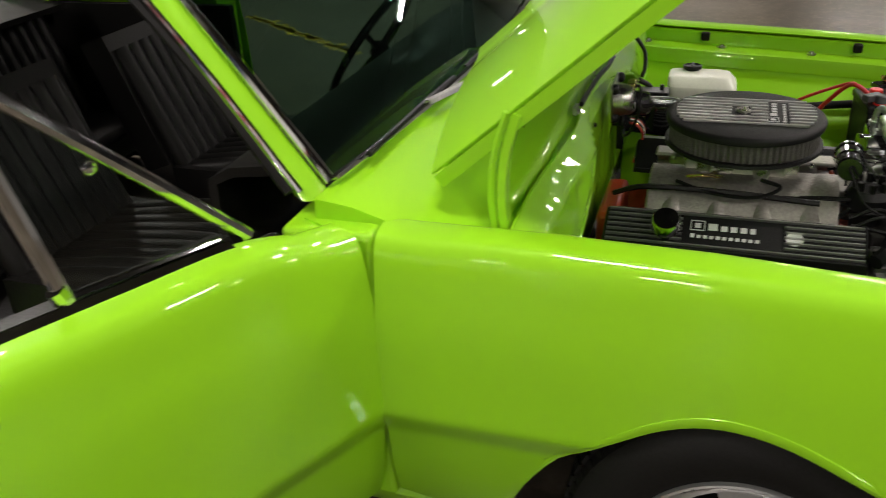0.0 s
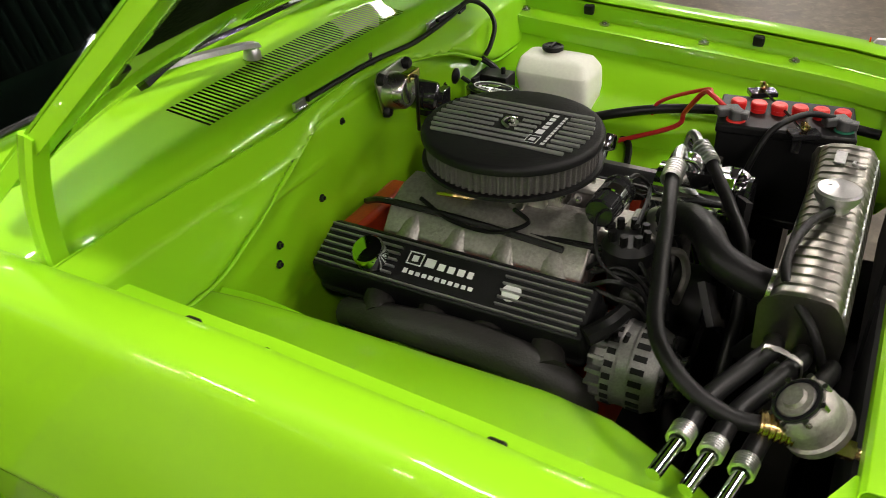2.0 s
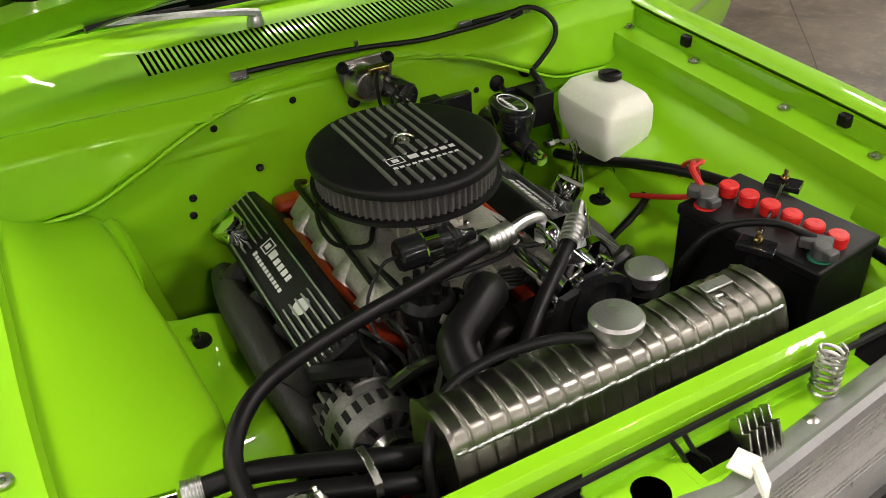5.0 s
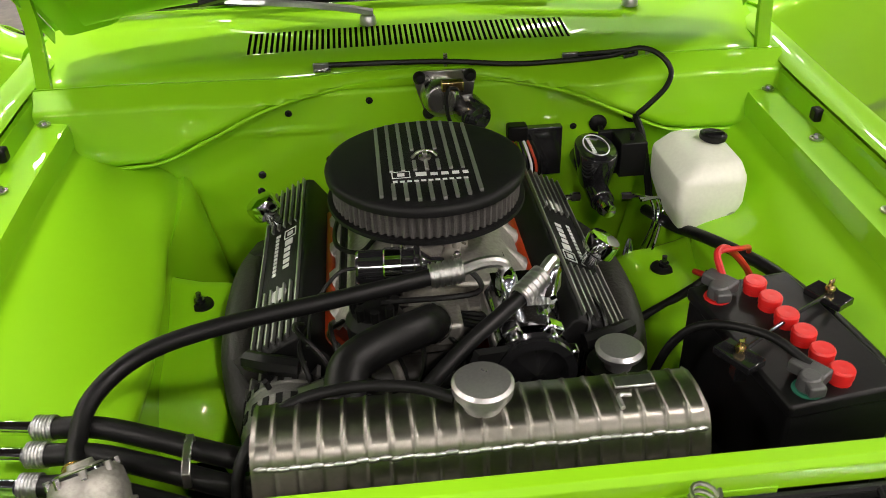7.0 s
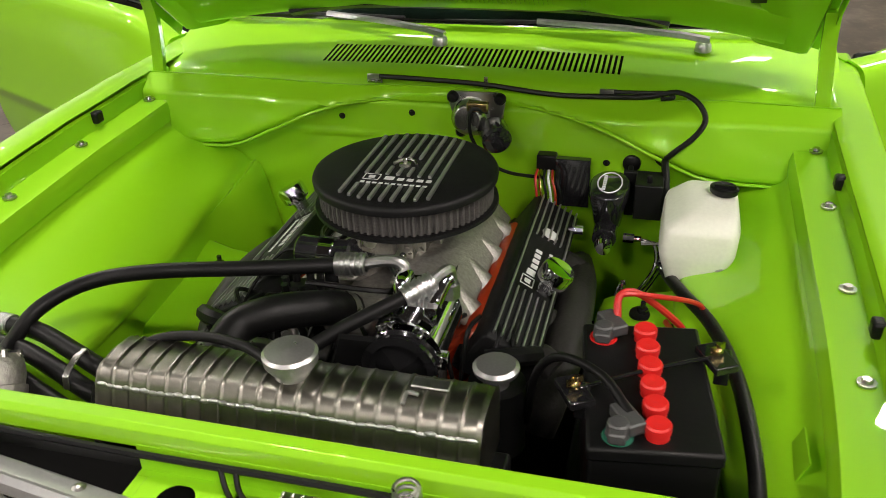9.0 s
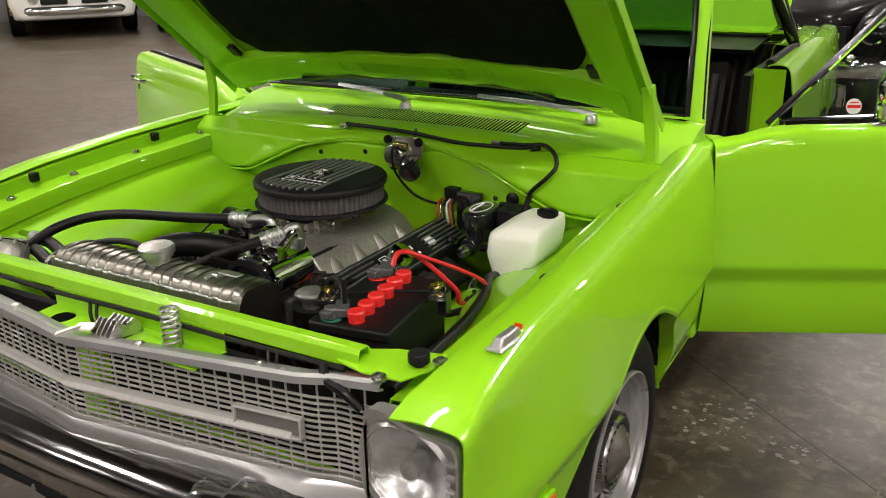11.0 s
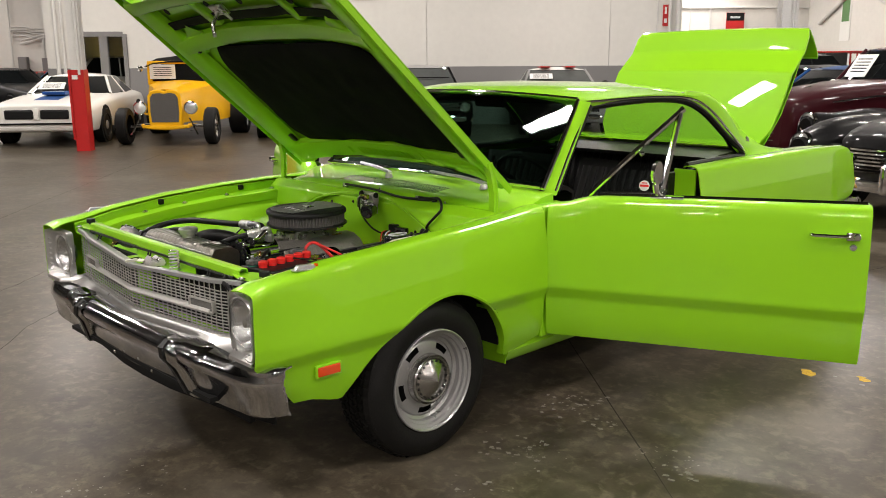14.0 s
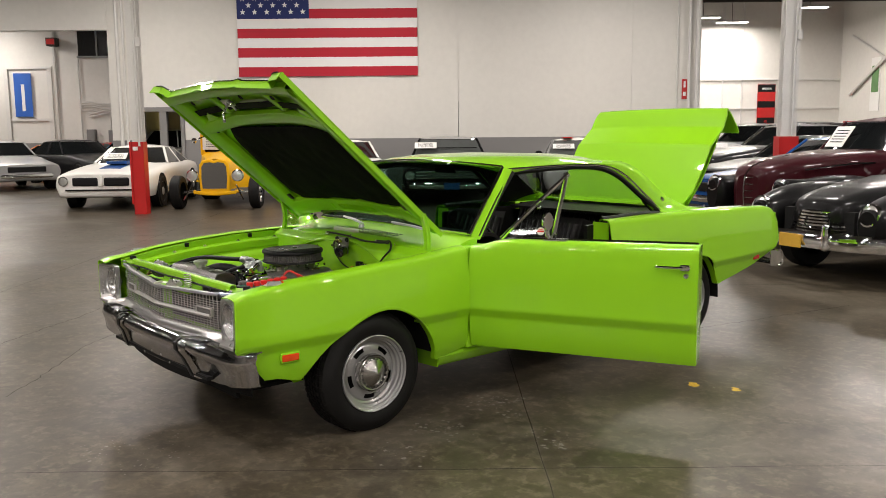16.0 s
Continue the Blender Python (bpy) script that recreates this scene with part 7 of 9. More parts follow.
# ---------- radiator ----------
TX0, TX1 = -0.268, 0.268
g = Geo()
n = 20
rows = []
N = 320
for i in range(N + 1):
    v = i / N
    x = TX0 + (TX1 - TX0) * v
    rib = max(0.0, math.cos(2 * math.pi * (v * n))) ** 8 * 0.0024
    e = min(v, 1 - v) * (TX1 - TX0)
    k = 1 - max(0, 1 - e / 0.008) ** 2
    h = 0.798 - (1 - k) * 0.006
    rows.append([Vector((x, y, z)) for y, z in (
        (-0.452 + 0.010 * (1 - k), 0.685), (-0.450 + 0.012 * (1 - k), 0.765), (-0.454 + 0.010 * (1 - k), h - 0.014 + rib), (-0.466, h - 0.002 + rib), (-0.50, h + 0.003 + rib), (-0.533, h + 0.001 + rib), (-0.542, h - 0.004 + rib),
        (-0.550 - rib * 0.6, h - 0.016 + rib * 0.5), (-0.561 - rib * 0.8, 0.748), (-0.562 - rib * 0.8, 0.735), (-0.562, 0.685))])
g.grid(rows)
for r in (rows[0], rows[-1]):
    g.add(r, [tuple(range(len(r)))])
tank = part("radiator", g, material("satin_aluminium_tank", (0.24, 0.23, 0.20), 0.31, metal=1, var=0.1, scale=10, fine=0.08, bump=0.08, bump_scale=90), car, "ribbed bare aluminium radiator tank", smooth=50)
for i in range(2 * n + 1):
    x = TX0 + 0.012 + (TX1 - TX0 - 0.024) * i / (2 * n)
    g = Geo().ball((x, -0.5525, 0.776 + random.uniform(-0.002, 0.002)), 0.0055, 5, (1.6, 0.6, 0.7))
    part("weld_bead", g, ALU, tank, smooth=60)
g = Geo().box((0.0, -0.506, 0.50), (0.58, 0.075, 0.38))
part("radiator_body", g, BLACK, tank, bevel=0.006)
c = Vector((0.004, -0.503, 0.80))
g = Geo().lathe([(0.024, 0.0), (0.024, 0.012), (0.031, 0.014), (0.031, 0.02), (0.036, 0.022), (0.037, 0.034), (0.033, 0.038), (0.0, 0.041)], c, (0, 0, 1), 36)
part("radiator_cap", g, BEZEL, tank, "chrome radiator cap", smooth=35)
hose("overflow_hose", [(-0.03, -0.50, 0.812), (-0.08, -0.478, 0.815), (-0.16, -0.460, 0.806), (-0.235, -0.470, 0.79), (-0.285, -0.52, 0.755), (-0.29, -0.55, 0.66), (-0.28, -0.54, 0.5)], 0.0075)
g = Geo()
g.box((0.19, -0.49, 0.8035), (0.05, 0.02, 0.004))
g.tube([(0.165, -0.535, 0.803), (0.165, -0.515, 0.805), (0.18, -0.515, 0.805)], 0.0035, 6)
part("tank_stamping", g, ALU, tank, bevel=0.002)

# ---------- battery ----------
bm_ = Matrix.Translation((0.4555, -0.362, 0)) @ Matrix.Rotation(radians(7.5), 4, "Z")
g = Geo().box((0, 0, 0.64), (0.162, 0.268, 0.20))
g.box((0, 0, 0.742), (0.168, 0.275, 0.022))
battery = part("battery", g.moved(bm_), BLACK, car, "black battery with six red caps", bevel=0.005)
for k in range(6):
    p = bm_ @ Vector((0.004, 0.100 - 0.0415 * k, 0.752))
    g = Geo().lathe([(0.0155, -0.004), (0.0155, 0.009), (0.0168, 0.010), (0.0168, 0.020), (0.0145, 0.023), (0.007, 0.0235), (0.0, 0.0225)], p, (0, 0, 1), 24)
    part("vent_cap", g, RED_PLASTIC, battery, "red battery vent cap", smooth=35)
GREEN_FELT = material("green_felt", (0.02, 0.16, 0.10), 0.9, var=0.2, scale=40)
for dx, dy, felt in ((-0.055, 0.10, RED_PLASTIC), (-0.045, -0.112, GREEN_FELT)):
    p = bm_ @ Vector((dx, dy, 0.753))
    part("terminal_washer", Geo().lathe([(0.0, 0.004), (0.019, 0.003), (0.020, 0.0)], p, (0, 0, 1), 24), felt, battery)
    g = Geo().lathe([(0.016, 0.004), (0.014, 0.024), (0.0, 0.025)], p, (0, 0, 1), 16)
    g.box(p + Vector((0.01, 0.02, 0.014)), (0.026, 0.05, 0.018), Matrix.Rotation(0.6, 3, "Z"))
    g.box(p + Vector((0.0, -0.014, 0.014)), (0.022, 0.022, 0.016))
    part("terminal_clamp", g, material("lead_grey", (0.12, 0.12, 0.122), 0.5, metal=0.6, var=0.2, scale=60, bump=0.3, bump_scale=300), battery, "grey lead terminal clamp", bevel=0.003)
g = Geo()
wa, wb = bm_ @ Vector((0.098, 0.055, 0.762)), bm_ @ Vector((-0.098, -0.035, 0.762))
g.tube([wa, wa.lerp(wb, 0.5) + Vector((0, 0, 0.004)), wb], 0.0035, 6)
for p in (wa, wb):
    g.box(p + Vector((0, 0, -0.004)), (0.035, 0.06, 0.012), Matrix.Rotation(0.5, 3, "Z"))
    g.box(p + Vector((0.01, 0.01, -0.025)), (0.02, 0.02, 0.05))
part("battery_clamp", g, BLACK_GLOSS, battery, bevel=0.003)
for p in (wa, wb):
    g = Geo().cyl(p, p + Vector((0, 0, 0.022)), 0.004, 8)
    g.ball(p + Vector((0, 0, 0.008)), 0.008, 6)
    g.box(p + Vector((0, 0, 0.014)), (0.026, 0.003, 0.010), Matrix.Rotation(0.8, 3, "Z"))
    part("clamp_wing_nut", g, BRASS, battery)
pp = bm_ @ Vector((-0.035, 0.125, 0.77))
for k, end in enumerate(((0.50, -0.12, 0.66), (0.53, -0.05, 0.64))):
    g = Geo().tube([pp, pp + Vector((0.0, 0.03, 0.022)), pp + Vector((0.03 + 0.02 * k, 0.055, 0.012)), (end[0] + 0.0, end[1] - 0.02, 0.70), end, (end[0] - 0.02, 0.02, 0.60)], 0.0058 - 0.0015 * k, 8)
    part("red_cable", g, RED_WIRE, car, "red battery cable")
pn = bm_ @ Vector((-0.03, -0.09, 0.772))
hose("black_cable", [pn, pn + Vector((-0.04, 0.05, 0.015)), pn + Vector((-0.10, 0.10, 0.0)), (0.30, -0.33, 0.72), (0.28, -0.30, 0.6)], 0.0065)
hose("wiring_harness", [(0.46, 0.26, 0.60), (0.475, 0.14, 0.63), (0.50, 0.02, 0.668), (0.55, -0.10, 0.682), (0.585, -0.25, 0.688), (0.60, -0.42, 0.69), (0.60, -0.55, 0.68)], 0.0115)
hose("wiring_harness", [(0.53, 0.12, 0.66), (0.525, 0.05, 0.635), (0.50, 0.0, 0.61), (0.46, -0.03, 0.60), (0.35, -0.05, 0.55)], 0.008)
g = Geo().box((0.47, -0.38, 0.55), (0.24, 0.34, 0.02))
g.box((0.47, -0.38, 0.45), (0.20, 0.06, 0.2))
part("battery_tray", g, BLACK, car, bevel=0.004)

# ---------- washer bottle ----------
g = Geo()
rows = []
for z, hx, hy, cx, cy in ((0.632, 0.040, 0.056, 0.520, 0.158), (0.642, 0.050, 0.070, 0.520, 0.160), (0.690, 0.072, 0.086, 0.525, 0.170), (0.700, 0.075, 0.089, 0.526, 0.172), (0.740, 0.075, 0.094, 0.529, 0.180), (0.750, 0.073, 0.093, 0.530, 0.182), (0.769, 0.052, 0.084, 0.544, 0.192), (0.773, 0.040, 0.070, 0.547, 0.194), (0.775, 0.0, 0.0, 0.548, 0.206)):
    row = []
    for k in range(32):
        a = 2 * math.pi * k / 32
        c, d = math.cos(a), math.sin(a)
        row.append(Vector((cx - 0.004 + 0.92 * hx * math.copysign(abs(c) ** 0.28, c), cy + hy * math.copysign(abs(d) ** 0.28, d), z)))
    rows.append(row)
g.grid(rows, closed=True)
g.add(rows[0], [tuple(range(32))])
g.box((0.560, 0.098, 0.672), (0.035, 0.012, 0.03))
bottle = part("washer_bottle", g, WHITE_POLY, car, "milky white plastic washer fluid bottle", smooth=50, bevel=0.002)
g = Geo().lathe([(0.020, -0.012), (0.020, 0.002), (0.026, 0.003), (0.0265, 0.012), (0.022, 0.014), (0.019, 0.010), (0.0, 0.010)], (0.562, 0.213, 0.775), (0.05, 0, 1), 28)
g.box((0.562, 0.213, 0.787), (0.036, 0.006, 0.008))
part("bottle_cap", g, BLACK, bottle, "black bottle cap")
g = Geo().lathe([(0, 0.008), (0.007, 0.007), (0.012, 0.002), (0.012, 0)], (0.564, 0.092, 0.676), (0, -1, 0.2), 12)
part("bottle_bolt", g, STEEL, bottle)
hose("washer_tube", [(0.515, 0.12, 0.635), (0.51, 0.10, 0.61), (0.53, 0.08, 0.60), (0.55, 0.03, 0.62)], 0.009)

# ---------- brake cylinder and firewall fittings ----------
g = Geo()
g.box((0.262, 0.372, 0.70), (0.075, 0.02, 0.11))
g.cyl((0.345, 0.38, 0.68), (0.348, 0.20, 0.66), 0.024, 20)
g.tube([(0.348, 0.20, 0.66), (0.348, 0.175, 0.657)], 0.017, 14, raw=True)
rows = []
for z, k in ((0.665, 0.7), (0.70, 0.85), (0.728, 1.0), (0.744, 1.0), (0.748, 0.92), (0.749, 0.0)):
    row = []
    for q in range(28):
        a = 2 * math.pi * q / 28
        row.append(Vector((0.348 + 0.040 * k * math.cos(a), 0.275 + 0.068 * k * math.copysign(abs(math.sin(a)) ** 0.8, math.sin(a)), z)))
    rows.append(row)
g.grid(rows, closed=True)
mc = part("brake_cylinder", g, BLACK_GLOSS, car, "gloss black brake master cylinder", bevel=0.002, smooth=45)
g = Geo()
ring = [Vector((0.348 + 0.024 * math.cos(2 * math.pi * k / 24), 0.275 + 0.048 * math.sin(2 * math.pi * k / 24), 0.750)) for k in range(25)]
g.tube(ring, 0.0015, 4, raw=True)
word_bars(g, Vector((0.342, 0.238, 0.750)), Vector((0, 1, 0)), Vector((-1, 0, 0)), Vector((0, 0, 1)), [0.008] * 7, 0.011, 0.0025)
part("cylinder_marking", g, WHITE_INK, mc, smooth=0)
for x, y, z, dx in ((0.305, 0.215, 0.668, -0.03), (0.385, 0.20, 0.668, 0.035)):
    g = Geo().cyl((x, y, z), (x + dx * 0.6, y, z), 0.009, 6)
    g.cyl((x + dx * 0.6, y, z), (x + dx, y, z), 0.006, 8)
    part("brake_fitting", g, CHROME, mc)
g = Geo().lathe([(0.0, 0.018), (0.014, 0.016), (0.016, 0.0), (0.01, -0.01)], (0.350, 0.176, 0.66), (0, -1, 0), 20)
part("brake_fitting", g, CHROME, mc)
g = Geo()
for k in range(3):
    g.tube([(0.42, 0.20 - 0.01 * k, 0.668), (0.445 + 0.01 * k, 0.195, 0.66), (0.45 + 0.008 * k, 0.18, 0.62), (0.42, 0.15 - 0.02 * k, 0.575), (0.40 - 0.01 * k, 0.13, 0.56), (0.395, 0.15, 0.60), (0.40, 0.16, 0.5)], 0.003, 6)
part("brake_line", g, CHROME, car)
g = Geo()
g.box((0.425, 0.30, 0.715), (0.055, 0.07, 0.075))
g.box((0.415, 0.34, 0.70), (0.09, 0.012, 0.10))
g.cyl((0.425, 0.285, 0.75), (0.425, 0.285, 0.768), 0.006, 8)
part("relay_box", g, BLACK, car, "black relay box", bevel=0.005)
g = Geo()
for x, z, r in ((0.383, 0.744, 0.019), (0.450, 0.772, 0.021)):
    y = firewall_y(x, z) - 0.002
    g.lathe([(0.0, 0.012), (r * 0.5, 0.012), (r, 0.006), (r, 0.0)], (x, y, z), (0, -1, 0), 20)
g.tube([(0.383, 0.375, 0.744), (0.383, 0.35, 0.73), (0.378, 0.34, 0.70)], 0.0055, 8)
g.tube([(0.450, 0.355, 0.772), (0.455, 0.32, 0.75), (0.46, 0.29, 0.70), (0.47, 0.27, 0.62)], 0.008, 8)
part("grommet", g, RUBBER, car, "black rubber grommets with cables")
g = Geo().box((0.205, 0.378, 0.742), (0.042, 0.03, 0.036))
conn = part("bulkhead_connector", g, BLACK, car, bevel=0.004)
for k, mcol in enumerate((RED_WIRE, BRASS, RUBBER, WHITE_INK, ORANGE, RUBBER)):
    g = Geo().tube([(0.19 + 0.008 * k, 0.345, 0.735), (0.19 + 0.009 * k, 0.32, 0.725), (0.195 + 0.01 * k, 0.31, 0.69), (0.20 + 0.008 * k, 0.33, 0.62)], 0.003, 5)
    part("coloured_wire", g, mcol, conn)
# wiper motor on its plate
c = Vector((0.055, 0.36, 0.842))
g = Geo()
g.prism([(-0.065, 0.035), (-0.055, 0.05), (0.05, 0.05), (0.062, 0.04), (0.05, -0.045), (-0.04, -0.05)], lambda a, b: c + Vector((a, 0.012, b)), lambda a, b: c + Vector((a, 0.006, b)))
g.lathe([(0.0, 0.045), (0.028, 0.045), (0.036, 0.035), (0.04, 0.0)], c + Vector((-0.012, 0.006, 0.0)), (0, -1, 0.1), 28)
wm = part("wiper_motor", g, STEEL, car, "wiper motor on a zinc plate", bevel=0.002)
g = Geo().lathe([(0.0, 0.06), (0.012, 0.06), (0.014, 0.052), (0.026, 0.05), (0.031, 0.044), (0.032, 0.0), (0.026, -0.01)], c + Vector((0.04, -0.02, -0.022)), (0.35, -0.85, -0.15), 28)
part("motor_case", g, BLACK_GLOSS, wm, "gloss black motor case")
for dx, dz in ((-0.052, 0.038), (0.05, 0.038), (-0.035, -0.038)):
    g = Geo().lathe([(0, 0.014), (0.008, 0.013), (0.012, 0.008), (0.013, 0.0)], c + Vector((dx, 0.006, dz)), (0, -1, 0), 14)
    part("motor_mount", g, RUBBER, wm)
g = Geo().box(c + Vector((0.01, -0.03, 0.032)), (0.045, 0.02, 0.02))
part("motor_terminal", g, BRASS, wm, bevel=0.003)
g = Geo().tube([c + Vector((0.03, -0.03, 0.02)), c + Vector((0.0, -0.05, 0.03)), c + Vector((0.0, -0.05, -0.03)), (0.09, 0.33, 0.75), (0.13, 0.35, 0.72), (0.20, 0.36, 0.71)], 0.004, 6)
part("motor_lead", g, RUBBER, wm)
# wire along the cowl with clips
g = Geo().tube([(-0.175, 0.412, 0.900), (-0.06, 0.412, 0.898), (0.062, 0.410, 0.894), (0.20, 0.406, 0.882), (0.30, 0.406, 0.882), (0.40, 0.408, 0.886), (0.46, 0.400, 0.902), (0.500, 0.385, 0.890), (0.520, 0.365, 0.862), (0.505, 0.345, 0.834), (0.470, 0.340, 0.800), (0.452, 0.345, 0.780)], 0.0058, 8)
g.tube([(0.335, 0.412, 0.892), (0.40, 0.408, 0.895), (0.44, 0.404, 0.898), (0.455, 0.402, 0.890), (0.43, 0.404, 0.884)], 0.0045, 8)
part("cowl_wire", g, RUBBER, car, "black wire clipped along the cowl")
for x, z in ((-0.189, 0.892), (0.323, 0.884)):
    g = Geo().box((x, 0.421, z), (0.036, 0.008, 0.02))
    g.box((x, 0.416, z - 0.004), (0.03, 0.008, 0.006))
    part("wire_clip", g, STEEL, car, bevel=0.002)
for x, z in ((0.062, 0.888), (0.486, 0.868)):
    g = Geo().lathe([(0.006, -0.004), (0.0085, -0.003), (0.0085, 0.003), (0.006, 0.004)], (x, 0.420, z), (1, 0, 0), 14)
    g.box((x, 0.422, z + 0.012), (0.008, 0.004, 0.014))
    part("wire_clip", g, STEEL, car)
# plugs and bolts
def stud(name, p, n, r, h, mat, parent=car):
    return part(name, Geo().lathe([(0.0, h), (r * 0.5, h), (r * 0.6, h * 0.5), (r, h * 0.4), (r, 0)], p, n, 10), mat, parent)


for x, z in ((-0.099, 0.827), (-0.265, 0.809), (-0.622, 0.704), (0.33, 0.74)):
    stud("firewall_plug", (x, firewall_y(x, z) - 0.002, z), (0, -1, 0), 0.0075, 0.008, RUBBER)
for x, z in ((-0.335, 0.675), (-0.342, 0.636), (-0.19, 0.70)):
    stud("firewall_bolt", (x, firewall_y(x, z) - 0.002, z), (0, -1, 0.2), 0.0085, 0.010, BLACK_GLOSS)
for s in (1, -1):
    for y in (0.36, 0.14, -0.115, -0.33) if s > 0 else (0.36, 0.097, -0.130, -0.33):
        t = lerp_table(ZTOP, y) + (lift(y) if s < 0 else 0)
        w = 0.755 - 0.034 * max(0, (-0.15 - y) / 0.6) ** 2
        stud("fender_bolt", (s * (w - 0.022), y, t - 0.053), (0, 0, 1), 0.013, 0.009, STEEL)
    for y in (0.19, -0.24):
        t = lerp_table(ZTOP, y) + (lift(y) if s < 0 else 0)
        w = 0.755 - 0.034 * max(0, (-0.15 - y) / 0.6) ** 2
        g = Geo().box((s * (w - 0.002), y, t - 0.028), (0.02, 0.026, 0.026))
        part("hood_stop", g, RUBBER, car, "black rubber hood stop", bevel=0.005)
    g = Geo().lathe([(0.0, 0.026), (0.016, 0.025), (0.018, 0.022), (0.018, 0.008), (0.010, 0.006), (0.010, 0.0)], (s * 0.69, -0.60, 0.775), (0, 0, 1), 20)
    part("corner_stop", g, RUBBER, car, "round black hood stop")
    for p in ((s * 0.655, -0.665, 0.776), (s * 0.715, -0.575, 0.776)):
        stud("corner_bolt", p, (0, 0, 1), 0.013, 0.008, STEEL)
    for k in range(5):
        y = -0.45 + 0.19 * k
        stud("ledge_screw", (s * (apron_x(y, 0.72) + 0.03), y, lerp_table(ZTOP, y) - 0.075 + (lift(y) if s < 0 else 0)), (-s, 0, 0.4), 0.006, 0.006, STEEL)
# data plate on the driver's inner fender
g = Geo().box((0.655, -0.40, 0.70), (0.002, 0.07, 0.035), Matrix.Rotation(radians(20), 3, "Y"))
part("data_plate", g, LIME_IN, car, "small painted data plate")
# hood latch, spring and wiring on the support
g = Geo()
x, y, z = 0.212, -0.672, 0.735
g.tube([(x + 0.017 * math.cos(2 * math.pi * k / 12) * (1 - 0.002 * k), y + 0.017 * math.sin(2 * math.pi * k / 12), z + 0.075 * k / 84) for k in range(85)], 0.0026, 6, raw=True)
part("latch_spring", g, STEEL, car, "bare steel coil spring")
g = Geo()
for k in range(5):
    g.prism([(-0.03, 0.0), (-0.012, 0.026), (0.0, 0.012), (0.014, 0.024), (0.03, 0.006), (0.03, -0.01), (-0.03, -0.01)], lambda a, b: (0.055 + 0.012 * k + a * 0.35, -0.685 + a, 0.742 + b), lambda a, b: (0.058 + 0.012 * k + a * 0.35, -0.685 + a, 0.742 + b))
latch = part("hood_latch", g, STEEL, car, "steel hood latch plates", bevel=0.001)
g = Geo()
g.box((0.03, -0.715, 0.748), (0.036, 0.03, 0.004), Matrix.Rotation(0.4, 3, "Z"))
g.prism([(0.0, 0.0), (0.012, 0.010), (0.042, 0.010), (0.046, 0.0), (0.042, -0.008), (0.012, -0.010)], lambda a, b: (0.03 - a * 0.45, -0.725 - a * 0.9, 0.752 + b * 0.6 - a * 0.1), lambda a, b: (0.036 - a * 0.45 + b, -0.725 - a * 0.9 + b * 0.5, 0.754 + b * 0.6 - a * 0.1))
part("release_lever", g, WHITE_POLY, latch, "pale release lever", bevel=0.002)
g = Geo().tube([(-0.58, -0.648, 0.765), (-0.40, -0.652, 0.768), (-0.15, -0.650, 0.762), (0.10, -0.652, 0.766), (0.35, -0.650, 0.762), (0.58, -0.65, 0.765)], 0.005, 6)
for k in range(3):
    x = -0.5 + 0.45 * k + 0.02
    g.tube([(x, -0.652, 0.765), (x + 0.012, -0.665, 0.74), (x + 0.03, -0.668, 0.70), (x + 0.06, -0.66, 0.66)], 0.0035, 6)
    g.tube([(x + 0.02, -0.652, 0.765), (x + 0.03, -0.665, 0.74), (x + 0.055, -0.668, 0.71), (x + 0.08, -0.66, 0.66)], 0.0035, 6)
g.tube([(0.54, -0.655, 0.765), (0.56, -0.675, 0.752), (0.60, -0.685, 0.745), (0.63, -0.68, 0.72)], 0.008, 8)
part("front_loom", g, RUBBER, car, "black wiring loom along the radiator support")
# ---------- cars parked round the hall ----------
def car_paint(name, colour, metal=0.0, coat=0.55):
    return material(name, colour, 0.45, metal=metal, coat=coat, var=0.05, scale=3, rough_var=0.05, spec=0.1, coat_rough=0.012)


WHITE_CAR = car_paint("white_car_paint", (0.80, 0.79, 0.75))
YELLOW_CAR = car_paint("yellow_car_paint", (0.80, 0.43, 0.008))
BLACK_CAR = car_paint("black_car_paint", (0.003, 0.003, 0.0034), 0.0, 0.26)
MAROON_CAR = car_paint("maroon_car_paint", (0.034, 0.003, 0.006), 0.0, 0.34)
BLUE_CAR = car_paint("blue_car_paint", (0.008, 0.06, 0.22))
SILVER_CAR = car_paint("silver_car_paint", (0.36, 0.36, 0.36), 0.5)
GREY_CAR = car_paint("grey_car_paint", (0.016, 0.0165, 0.018), 0.3, 0.35)
RED_CAR = car_paint("red_car_paint", (0.35, 0.014, 0.01))
ORANGE_CAR = car_paint("orange_car_paint", (0.55, 0.13, 0.01))
STRIPE_BLUE = car_paint("stripe_blue_paint", (0.02, 0.07, 0.24))
DARK_GLASS = material("tinted_car_glass", (0.006, 0.007, 0.0075), 0.05, spec=0.3, coat=0.0, var=0.1, scale=4)
PALE_GLASS = material("pale_windshield_glass", (0.075, 0.080, 0.078), 0.08, spec=0.5, var=0.35, scale=3)
GRILLE_GREY = material("grey_grille_mesh", (0.13, 0.125, 0.12), 0.45, metal=0.6, var=0.2, scale=40, fine=0.4)
HEADLAMP = material("headlamp_face", (0.6, 0.6, 0.58), 0.12, metal=0.5, coat=1.0, var=0.2, scale=30, fine=0.2)
PLATE_Y = material("yellow_plate", (0.62, 0.36, 0.04), 0.5, var=0.1, scale=30)


